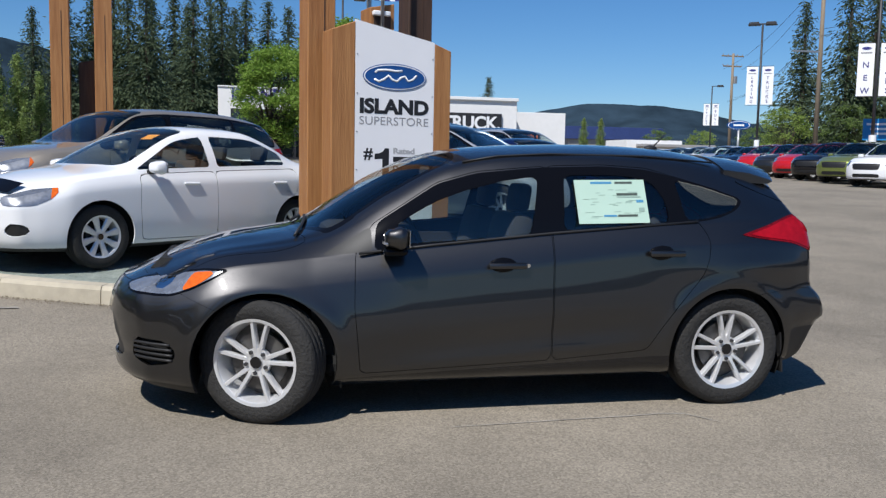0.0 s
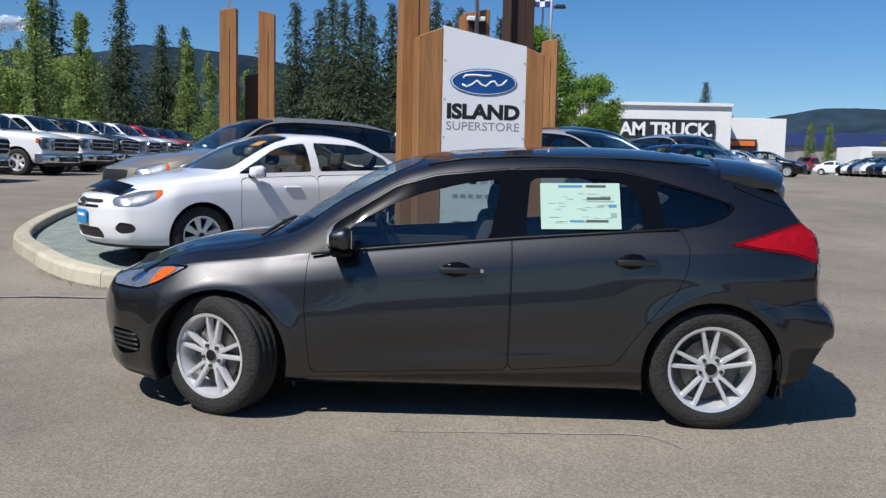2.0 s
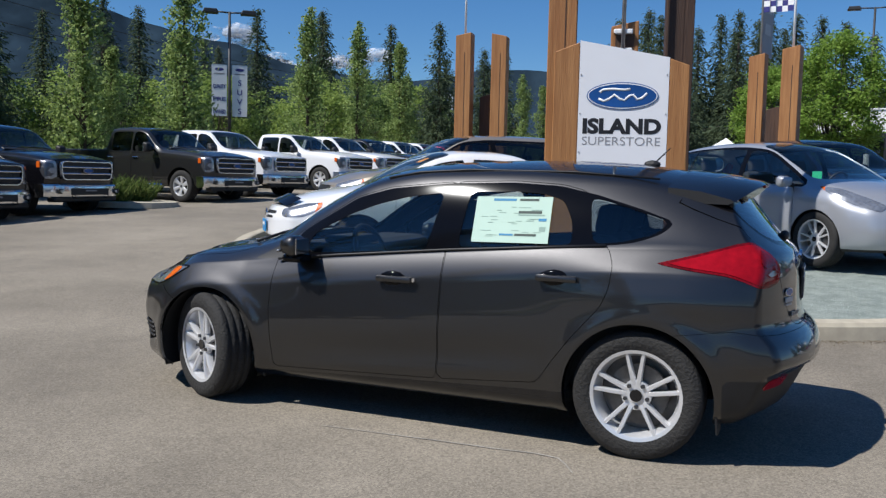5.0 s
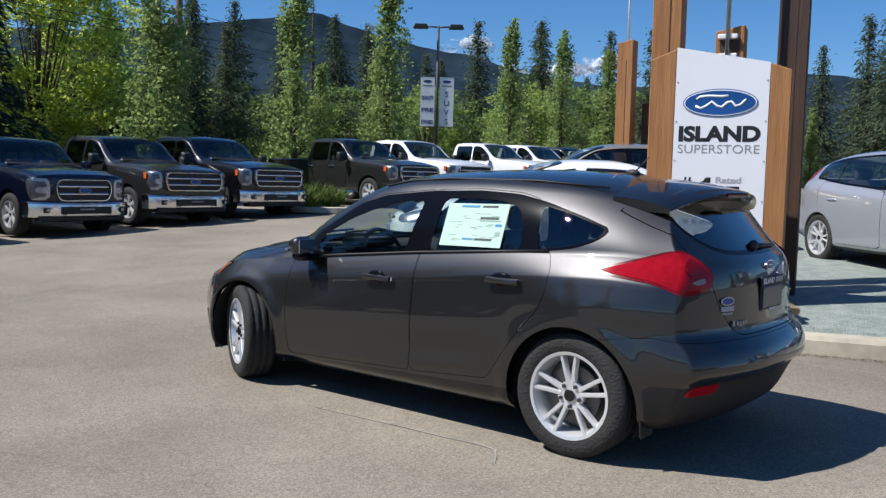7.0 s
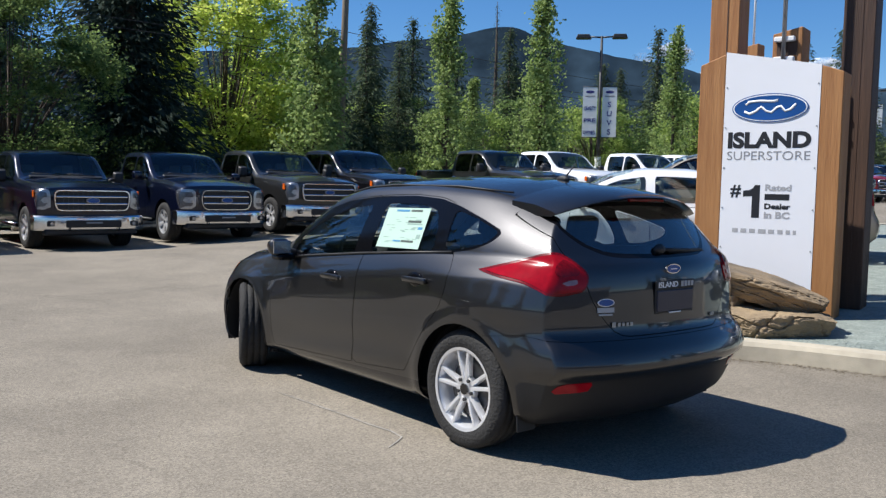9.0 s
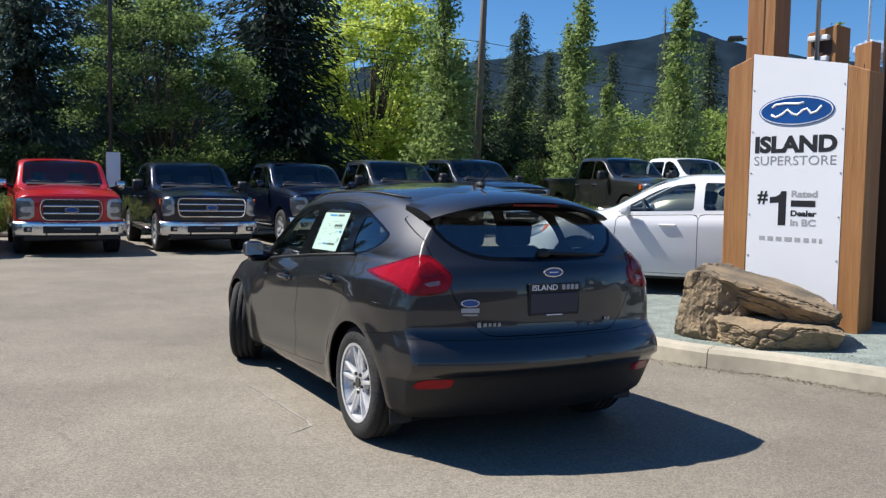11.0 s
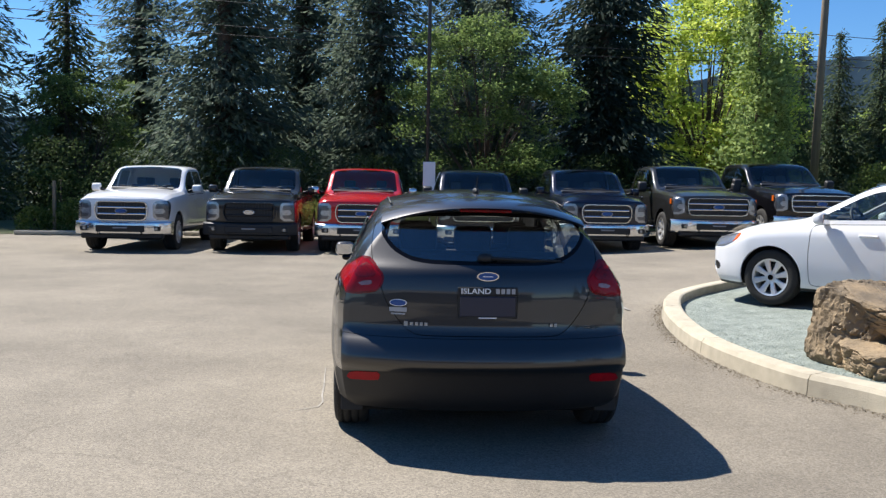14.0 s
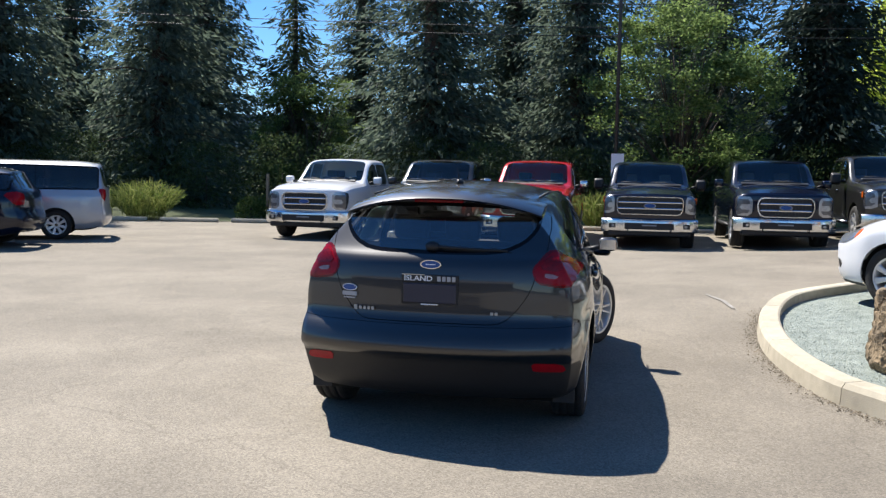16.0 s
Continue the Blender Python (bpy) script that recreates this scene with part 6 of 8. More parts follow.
        ob.matrix_local = Matrix.Translation((xx, y, z)) @ Matrix.Rotation(-2.4 * 0.21 / 0.86 * (abs(y) / 0.86) ** 1.4 * (1 if y > 0 else -1) * -1, 4, 'Z') @ side
        return ob
    oval = on_gate(ellipse(0.062, 0.026, 0.012), M_CHROME, "badge", 0.0, 1.000, 2.016, label="chrome-rimmed blue oval badge")
    b2 = part("badge_field", ellipse(0.055, 0.021, 0.016), M_BLUE, oval)
    b3 = part("badge_stroke", box((0.06, 0.018, 0.007), (0, 0, 0), 0.002), M_WHITETXT, oval)
    plate = on_gate(box((0.31, 0.012, 0.112), (0, 0, -0.018), 0.004), M_PLATE, "number_plate", 0.0, 0.852, 2.037, label="dark blue dealer plate in a black frame")
    part("plate_frame", box((0.335, 0.010, 0.175), (0, 0.006, 0), 0.006), M_TRIM, plate)
    top_strip = part("plate_heading", box((0.335, 0.010, 0.045), (0, 0.002, 0.068), 0.004), M_TRIM, plate)
    me = words("ISLAND", .042, M_WHITETXT, "lettering", .0006, .0006, 'LEFT')
    xs_ = [v_.co.x for v_ in me.vertices]
    me.transform(Matrix.Diagonal((.165 / (max(xs_) - min(xs_)), 1, 1, 1)))
    part("lettering", me, None, top_strip).location = (-.152, -.0045, .054)
    for k in range(4):
        part("plate_bar", box((.020, 0.003, .028), (.055 + .029 * k, -0.0045, 0.068)), M_LIGHTGREYTXT, top_strip)
    part("plate_bar", box((0.10, 0.004, 0.006), (0, -0.003, -0.0815)), M_WHITETXT, plate)
    tag = on_gate(ellipse(0.05, 0.02, 0.004), M_WHITETXT, "dealer_sticker", -0.497, 0.845)
    part("sticker_oval", ellipse(0.045, 0.0165, 0.007), M_BLUE, tag)
    part("sticker_bar", box((0.10, 0.006, 0.024), (0, 0, -0.038)), M_LIGHTGREYTXT, tag)
    part("sticker_bar", box((0.08, 0.006, 0.008), (0, 0, -0.062)), M_LIGHTGREYTXT, tag)
    for y, w in ((-.452, .026), (-.420, .022), (-.393, .020), (-.367, .020), (-.341, .022)):
        mb = box((w * .8, 0.006, 0.026 if y < -.44 else 0.018))
        bmesh.ops.transform(mb, matrix=Matrix.Shear('XZ', 4, (.30, 0)), verts=mb.verts)
        on_gate(mb, M_STEEL, "model_badge", y, 0.731)
    for y in (.362, .386):
        on_gate(box((0.017, 0.006, 0.017)), M_STEEL, "trim_badge", y, 0.731)
    # door furniture
    for s in (-1, 1):
        a, b = doors[s]
        for owner, xa, z in ((a, -0.01, .814), (b, 0.905, .878)):
            yy = side_y(P, xa, z)
            hb = box((0.215, 0.032, 0.034), (xa, s * (yy + 0.026), z), 0.012, seg=2)
            part("door_handle", shade(hb), pm, owner)
            cup = ball(0.055, Matrix.Translation((xa - 0.02, s * (yy - 0.002), z)) @ Matrix.Diagonal((1.45, 0.25, 0.80, 1)))
            part("handle_cup", shade(cup, 80), M_GLOSSBLACK, owner)
        part("key_lock", cyl(0.011, 0.011, 0.01, Matrix.Translation((0.105, s * (side_y(P, .1, .814) + 0.018), .814)) @ Matrix.Rotation(radians(90), 4, 'X'), 12), M_CHROME, a)
        mr = mirror(a, s, (-0.625, s * 0.930, 0.968), pm, (0.12, 0.160, 0.12))
        part("mirror_base", box((0.13, 0.14, 0.05), (-0.625, s * 0.885, 0.898), 0.025, seg=2), M_GLOSSBLACK, mr)
        part("turn_signal", box((0.02, 0.11, 0.016), (-0.682, s * 0.945, 0.941), 0.006), M_CLEARLENS, mr)
        # belt moulding
        pts = [(x_, s * (side_y(P, x_, zz) + 0.004), zz) for x_, zz in ((-.80, .876), (-.4, .920), (0, .958), (.26, .983), (.7, 1.018), (1.13, 1.050))]
        part("belt_moulding", tube(pts, 0.008, 6), M_TRIM, car)
        for wx in (AXLES[0] + .385, AXLES[1] + .375):
            part("mud_flap", box((0.012, 0.13, 0.25), (wx, s * 0.760, 0.290), 0.004, rot=Matrix.Rotation(radians(-5), 4, 'Y')), M_TRIM, car)
    # window sticker in the rear door on the driver's side
    x0_, x1_, z0, z1 = .408, .828, 1.040, 1.278
    st = new("window_sticker")
    st.parent = doors[-1][1]
    tagged(st, "pale green printed price sheet")
    y0, y1 = side_y(P, .6, z0) + 0.004, side_y(P, .6, z1) + 0.004
    tilt = math.atan2(y0 - y1, z1 - z0)
    st.matrix_local = Matrix.Translation(((x0_ + x1_) / 2, -(y0 + y1) / 2 - 0.014, (z0 + z1) / 2)) @ Matrix.Rotation(-tilt, 4, 'X') @ Matrix.Rotation(radians(-1.2), 4, 'Y')
    W, H = x1_ - x0_, (z1 - z0) / math.cos(tilt)
    part("sheet", box((W, 0.002, H)), M_PAPER, st)
    rng = random.Random(4)
    for k in range(26):
        u, v_ = rng.uniform(-.44, .30), rng.uniform(-.42, .34)
        w_ = rng.uniform(.06, .16)
        part("print_line", box((w_ * W, 0.001, H * 0.012), ((u + w_ / 2) * W, -0.0016, v_ * H)), M_INKPALE, st)
    for u, v_, w_, h_, im in ((.23, .16, .30, .055, M_INK), (.25, .10, .34, .03, M_INKPALE), (.2, -.33, .28, .05, M_INK), (-.05, -.33, .18, .04, M_INKBLUE),
                              (-.12, .43, .3, .05, M_INKBLUE), (.2, .43, .25, .05, M_INK), (.4, .0, .10, .06, M_INKBLUE), (.41, -.2, .08, .10, M_INKPALE)):
        part("print_block", box((w_ * W, 0.0012, h_ * H), (u * W, -0.0017, v_ * H)), im, st)
    # aerial
    ant = ball(0.035, Matrix.Translation((1.20, 0, 1.472)) @ Matrix.Diagonal((1.4, 0.7, 0.7, 1)))
    tube([(1.21, 0, 1.477), (1.30, 0, 1.567)], 0.005, 6, ant, 0.003)
    part("aerial", ant, M_TRIM, car)
    cz = {k: curve(P[k]) for k in ("zr", "zt", "wr")}
    on_top = lambda x_, y_: float(cz["zr"](x_) + (cz["zt"](x_) - cz["zr"](x_)) * (1 - min(1, abs(y_) / float(cz["wr"](x_))) ** 2.2))
    for s in (-1, 1):
        part("roof_strip", tube([(x_, s * w_, on_top(x_, w_) + .004) for x_, w_ in ((-.2, .575), (.0, .575), (.3, .573), (.9, .56), (1.34, .545))], 0.006, 6), M_TRIM, car)
    # wipers at the windscreen foot
    for y in (-0.35, 0.2):
        arm_ = [(-1.12, y - .22), (-1.07, y), (-1.05, y + .15), (-1.04, y + .33)]
        part("wiper", tube([(x_, y_, on_top(x_, y_) + 0.014) for x_, y_ in arm_], 0.009, 6), M_TRIM, car)
    cabin(car, P, [(-.22, -.36), (-.22, .36), (.62, -.36), (.62, .36), (.62, 0)], (-.42, -.36, .90))
    part("rear_view_mirror", box((0.03, 0.22, 0.06), (-.30, 0, 1.30), 0.012), M_CABIN, car)
    part("headlining", box((1.5, 1.0, 0.02), (.6, 0, 1.375), 0.01), M_CABIN, car)
    W_ = wheel_meshes(0.322, 0.222, 0.205, 5, 0.195)
    steer = -25.5
    add_wheel(car, W_, (-1.293, -0.775, 0.322), -1, steer, 0.1)
    add_wheel(car, W_, (-1.293, 0.775, 0.322), 1, steer, 0.4)
    add_wheel(car, W_, (1.318, -0.770, 0.322), -1, 0, -0.05)
    add_wheel(car, W_, (1.318, 0.770, 0.322), 1, 0, 0.3)
    return car


hero_car()

# ---- raised gravel bed with its kerb ----
def isle_outline():
    pts = [(-2.6, 2.51), (-1.2, 2.34), (0.3, 2.49), (1.15, 2.83), (2.3, 3.16), (3.10, 3.64), (3.85, 4.50), (4.42, 6.7), (5.1, 9.0), (6.0, 11.4), (6.6, 13.8), (7.2, 17.0), (7.5, 21.0), (6.2, 24.0), (2.5, 24.0),
           (-1.2, 21.5), (-4.0, 17.0), (-6.3, 14.2), (-6.8, 11.5), (-6.5, 8.6), (-5.75, 5.6), (-4.75, 4.05), (-3.75, 3.0)]
    out, n = [], len(pts)
    for i in range(n):
        p = [Vector(pts[(i + k) % n]) for k in (-1, 0, 1, 2)]
        for k in range(12):
            t = k / 12
            out.append(0.5 * ((2 * p[1]) + (p[2] - p[0]) * t + (2 * p[0] - 5 * p[1] + 4 * p[2] - p[3]) * t * t + (3 * p[1] - p[0] - 3 * p[2] + p[3]) * t ** 3))
    return out


OUT = isle_outline()


def inset(loop, d):
    n = len(loop)
    res = []
    for i in range(n):
        t = (loop[(i + 1) % n] - loop[i - 1]).normalized()
        res.append(loop[i] + Vector((-t.y, t.x)) * d)
    return res


def kerb():
    """Cast kerb stones laid end to end round the bed."""
    kb = thing("kerb", pose(0, 0, 0), "pale weathered concrete kerb round the gravel bed", "kerb", kind="structure")
    prof = [(0.0, -0.05), (0.0, 0.0), (0.010, 0.120), (0.035, 0.154), (0.18, 0.158), (0.20, 0.146), (0.20, -0.05)]
    loops = [inset(OUT, d) for d, _ in prof]
    n = len(OUT)
    run, lens = 0, []
    for i in range(n):
        lens.append((OUT[(i + 1) % n] - OUT[i]).length)
    start = 0
    while start < n:
        end, acc = start, 0
        while end < n and acc < 1.55:
            acc += lens[end]
            end += 1
        idx = list(range(start, end + 1))
        v, f = [], []
        for a, i in enumerate(idx):
            g = 0.004 / max(lens[i % n], .01) if a == 0 else (-0.004 / max(lens[(i - 1) % n], .01) if a == len(idx) - 1 else 0)
            for (d, h), lp in zip(prof, loops):
                p = lp[i % n]
                q = lp[(i + 1) % n] if g >= 0 else lp[(i - 1) % n]
                p = p + (q - p) * abs(g)
                v.append((p.x, p.y, lot(p.x, p.y) + h))
        m = len(prof)
        for a in range(len(idx) - 1):
            for k in range(m - 1):
                f.append((a * m + k, (a + 1) * m + k, (a + 1) * m + k + 1, a * m + k + 1))
        f += [tuple(range(m)), tuple(range((len(idx) - 1) * m, len(idx) * m))[::-1]]
        part("kerb_stone", mesh_of("kerb_stone", v, f, M_CONCRETE), None, kb)
        start = end
    return kb


def gravel():
    loop = inset(OUT, 0.195)
    n = len(loop)
    c = Vector((-0.4, 8.5))
    v, f = [], []
    rings = 14
    for r in range(rings):
        s = 1 - r / rings
        for p in loop:
            q = c + (p - c) * s
            v.append((q.x, q.y, lot(q.x, q.y) - .65 * mound(q.x, q.y) + ISLE - 0.012 + 0.012 * noise.noise((q.x * 2, q.y * 2, 0)) * (r > 0)))
    for r in range(rings - 1):
        for i in range(n):
            j = (i + 1) % n
            f.append((r * n + i, r * n + j, (r + 1) * n + j, (r + 1) * n + i))
    f.append(tuple((rings - 1) * n + i for i in range(n)))
    tagged(new("gravel_bed", mesh_of("gravel_bed", v, f, M_GRAVEL, True)), "grey-green crushed gravel inside the kerb", "gravel", kind="structure")
    # loose stones where the camera passes nearest
    rng = random.Random(8)
    v, f = [], []
    for _ in range(9000):
        x, y = rng.uniform(-6, 4.6), 2.6 + rng.random() ** 1.6 * 5.2
        if (Vector((x, y)) - c).length < 0.1 or not point_in(x, y, loop):
            continue
        s = rng.uniform(.008, .021)
        z = lot(x, y) - .65 * mound(x, y) + ISLE - 0.008
        s *= 0.62
        k = len(v)
        a = rng.uniform(0, 6.3)
        for i in range(4):
            v.append((x + s * math.cos(a + i * 1.57) * rng.uniform(.7, 1.2), y + s * math.sin(a + i * 1.57) * rng.uniform(.7, 1.2), z))
        v.append((x + rng.uniform(-.3, .3) * s, y + rng.uniform(-.3, .3) * s, z + s * rng.uniform(.35, .65)))
        f += [(k + i, k + (i + 1) % 4, k + 4) for i in range(4)]
    tagged(new("loose_gravel", mesh_of("loose_gravel", v, f, M_PEBBLE)), "loose grey-green stones on the bed", "gravel", kind="stuff")


def point_in(x, y, loop):
    r, n = False, len(loop)
    for i in range(n):
        a, b = loop[i - 1], loop[i]
        if (a.y > y) != (b.y > y) and x < (b.x - a.x) * (y - a.y) / (b.y - a.y) + a.x:
            r = not r
    return r


kerb()
gravel()


def litter():
    """Dry leaves and grit swept against the foot of the kerb."""
    rng = random.Random(8)
    n, v, f = len(OUT), [], []
    for _ in range(9000):
        i = rng.randrange(n)
        if not (-4.5 < OUT[i].x < 5.2 and OUT[i].y < 9):
            continue
        t = (OUT[(i + 1) % n] - OUT[i]).normalized()
        q = OUT[i] + t * rng.uniform(0, .3) - Vector((-t.y, t.x)) * (0.008 + abs(rng.gauss(0, .065)))
        a, s_ = rng.uniform(0, 6.3), rng.uniform(.003, .011)
        z, k = lot(q.x, q.y) + .004, len(v)
        for da, r in ((0, 1), (1.7, .5), (3.1, 1), (4.6, .6)):
            v.append((q.x + s_ * r * math.cos(a + da), q.y + s_ * r * math.sin(a + da), z + rng.uniform(0, .010)))
        f.append((k, k + 1, k + 2, k + 3))
    tagged(new("kerb_litter", mesh_of("kerb_litter", v, f, M_LITTER)), "dry brown leaf litter and grit along the kerb", "litter", kind="stuff")


litter()


# ---- dealer sign: white panel between timber posts ----
def timber(w, d, h, cut=0.0, bev=0.008):
    """A sawn post, its top cut at a slope."""
    bm = box((w, d, h), (0, 0, h / 2), bev)
    for v in bm.verts:
        if v.co.z > h * .9:
            v.co.z += cut * v.co.x / (w / 2)
    return bm


def sign():
    z0 = lot(0, 4.1) + ISLE - 0.01
    ang = math.degrees(math.atan2(.223, .884))
    s = thing("dealer_sign", pose(-.284, 3.957, z0, 0, 0, ang), "white dealer sign panel in stained timber posts on the gravel", "sign")
    W = math.hypot(.884, .223)
    h0, h1, low = 2.818 - z0, 2.643 - z0, 0.10
    v = [(0, 0, low), (W, 0, low), (W, 0, h1), (0, 0, h0)]
    v = v + [(x, 0.03, z) for x, y, z in v]
    part("panel", mesh_of("panel", v, [(0, 1, 2, 3), (7, 6, 5, 4), (0, 4, 5, 1), (1, 5, 6, 2), (2, 6, 7, 3), (3, 7, 4, 0)], M_PANEL), None, s, "white aluminium sign face")
    lb = timber(0.26, 0.30, 2.70 - z0 + .05, 0.05)
    part("side_post", lb, M_CEDAR, s).location = (-0.133, 0.15, 0)
    rb = timber(0.20, 0.30, 2.60 - z0, -0.035)
    part("side_post", rb, M_CEDAR, s).location = (W + 0.103, 0.15, 0)
    back = part("backing", box((W - .02, 0.05, 2.2), (W / 2, 0.10, 1.15)), M_DARKWOOD, s)
    for i in range(6):
        for x in (0.02, W - 0.02):
            part("screw", cyl(.008, .008, .006, Matrix.Translation((x, -.002, .25 + i * .40)) @ Matrix.Rotation(radians(90), 4, 'X'), 8), M_STEEL, s)
    # oval and lettering
    f = -0.004
    def put(ob, x, z, y=f):
        ob.location = (x, y, z)
        return ob
    cz = 2.25 - z0
    cx = W * .49
    o = put(part("oval", ellipse(.365, .140, .006, 56), M_BLUE, s, "blue oval with white rim and flourish"), cx, cz)
    put(part("oval_rim", ellipse(.355, .131, .006, 56), M_WHITETXT, o), 0, 0, -.002)
    put(part("oval_field", ellipse(.343, .120, .006, 56), M_BLUE, o), 0, 0, -.004)
    def stroke(pts, r):
        bm = tube([(x, 0, z) for x, z in pts], r, 6)
        bmesh.ops.scale(bm, vec=(1, .25, 1), verts=bm.verts)
        return bm
    # plain white swash and wave
    put(part("flourish", stroke([(-.23, .035), (-.20, .062), (-.10, .070), (.02, .062), (.08, .070)], .013), M_WHITETXT, o), 0, 0, -.008)
    put(part("flourish", stroke([(-.24, -.03), (-.19, -.055), (-.13, -.03), (-.08, .012), (-.03, -.03), (.02, -.045), (.07, .0), (.11, .012), (.15, -.035), (.20, -.02), (.25, .03)], .013), M_WHITETXT, o), 0, 0, -.008)
    def line(text, size, z, material, width, x=None, bold=0.0, align='CENTER', space=1.0):
        me = words(text, size, material, "lettering", bold, 0.0006, align, space)
        xs = [v.co.x for v in me.vertices]
        k = width / (max(xs) - min(xs))
        me.transform(Matrix.Diagonal((k, 1, 1, 1)))
        letters(me, s, (cx if x is None else x, -0.0015, z))
    line("ISLAND", .205, 1.868 - z0, M_BLACKTXT, .80, bold=.010)
    line("SUPERSTORE", .125, 1.742 - z0, M_GREYTXT, .80, bold=-.0005)
    line("#", .17, 1.385 - z0, M_BLACKTXT, .105, .150, bold=.004)
    one = [(.54, 0), (1, 0), (1, 1), (.70, 1), (.58, .90), (.34, .84), (0, .82), (0, .64), (.54, .66)]
    n = len(one)
    v = [(.225 + .165 * a, -0.0015, 1.170 - z0 + .325 * b) for a, b in one] + [(.225 + .165 * a, 0, 1.170 - z0 + .325 * b) for a, b in one]
    part("numeral", mesh_of("numeral", v, [tuple(range(n)), tuple(range(n, 2 * n))[::-1]] + [(i, i + n, (i + 1) % n + n, (i + 1) % n) for i in range(n)], M_BLACKTXT), None, s)
    line("Rated", .083, 1.443 - z0, M_LIGHTGREYTXT, .25, .435, align='LEFT', bold=.003)
    part("brand_bar", box((.235, .003, .058), (.555, -.0005, 1.380 - z0)), M_BLACKTXT, s)
    line("Dealer", .073, 1.263 - z0, M_BLACKTXT, .25, .435, align='LEFT', bold=.003)
    line("in BC", .088, 1.173 - z0, M_LIGHTGREYTXT, .245, .435, align='LEFT', bold=.003)
    for x, w in ((.12, .07), (.205, .07), (.29, .07), (.385, .09), (.475, .07), (.56, .06), (.635, .05), (.695, .035)):
        part("web_address_bar", box((w * .80, .003, .040), (x + .04, -.0005, 1.040 - z0)), M_LIGHTGREYTXT, s)
    return s


sign()


def post(x, y, top, w, material, label, cut=0.03, turn=0.0, d=None, base=None, pole=0.0, group="timber posts"):
    z = lot(x, y) + (ISLE - .02 if base is None else base)
    p = thing("timber_post", pose(x, y, z, 0, 0, turn), label, "post", group)
    part("shaft", timber(w, d or w, top - z, cut), material, p)
    part("split", box((0.012, 0.006, (top - z) * .8), (w * .1, -(d or w) / 2 - 0.001, (top - z) * .5)), M_DARKWOOD, p)
    if pole:
        part("flagpole", tube([(0, 0, top - z - .3), (0, 0, top - z + pole)], .022, 8), M_WHITETXT, p)
    return p


post(-.64, 4.53, 5.6, .31, M_CEDAR, "tall stained timber post behind the sign", turn=14)
post(.54, 5.06, 5.6, .30, M_DARKWOOD, "tall dark brown timber post behind the sign", turn=14)
p = post(.03, 4.62, 3.06, .29, M_CEDAR, "short timber post carrying a steel flagpole", turn=14, pole=0)
hb = lot(0, 4.62) + ISLE - .02
part("flagpole", tube([(-.02, -.20, 2.2 - hb), (-.02, -.20, 6.2 - hb)], .022, 8), M_STEEL, p)
for zz in (2.97, 2.77):
    part("bracket", box((.20, .07, .05), (-.02, -.165, zz - hb), .008), M_WHITETXT, p)
    # thin dark board: shade below the bracket painted onto the post
    part("recess", box((.20, .01, .14), (0, -.147, zz - .09 - hb)), M_DARKWOOD, p)
post(-4.60, 11.39, 4.20, .31, M_CEDAR, "stained timber post with a slanted top and flagpole", pole=2.6, turn=8)
post(-3.91, 11.55, 4.18, .30, M_CEDAR, "stained timber post with a slanted top", turn=8, cut=-.03)
post(-4.23, 11.75, 3.03, .27, M_DARKWOOD, "short dark timber post between two tall ones", turn=8)
bp_ = post(.89, 12.24, 3.72, .28, M_CEDAR, "stained timber post carrying a tall narrow banner", turn=-10)
hb = 3.72 - lot(.89, 12.24) - ISLE
part("banner_pole", tube([(0, .10, hb - .5), (0, .10, hb + 2.9)], .02, 8), M_STEEL, bp_)
turn_ = Matrix.Rotation(radians(86), 4, 'Z')
# the cloth's grey is the tone of its shaded side, put into the colour
part("banner_cloth", box((.62, .012, 2.6), (.33, 0, hb + 1.35)), M_GREYTXT, bp_, "printed banner cloth, coloured grey for its shaded side").matrix_local = Matrix.Translation((0, .10, 0)) @ turn_
for k in range(5):
    for s in (-1, 1):
        part("banner_bar", box((.34, .004, .20), (.33, s * .009, hb + .55 + .40 * k)), M_LIGHTGREYTXT, bp_).matrix_local = Matrix.Translation((0, .10, 0)) @ turn_
q = post(1.49, 11.74, 3.77, .30, M_CEDAR, "stained timber post with flagpole and chequered flag", turn=-10, pole=2.2)
post(1.22, 12.1, 2.75, .26, M_DARKWOOD, "short dark timber post between two tall ones", turn=-10)
fl = new("flag")
fl.parent = q
fl.location = (-0.02, 0, 3.77 - lot(0, 11.7) - ISLE + .72)
for i in range(5):
    for k in range(5):
        part("flag_check", box((.10, .008, .10), (-.06 - .10 * i, .03 * math.sin(i * 1.1), .10 * k)), M_WHITETXT if (i + k) % 2 else M_NAVYTXT, fl)


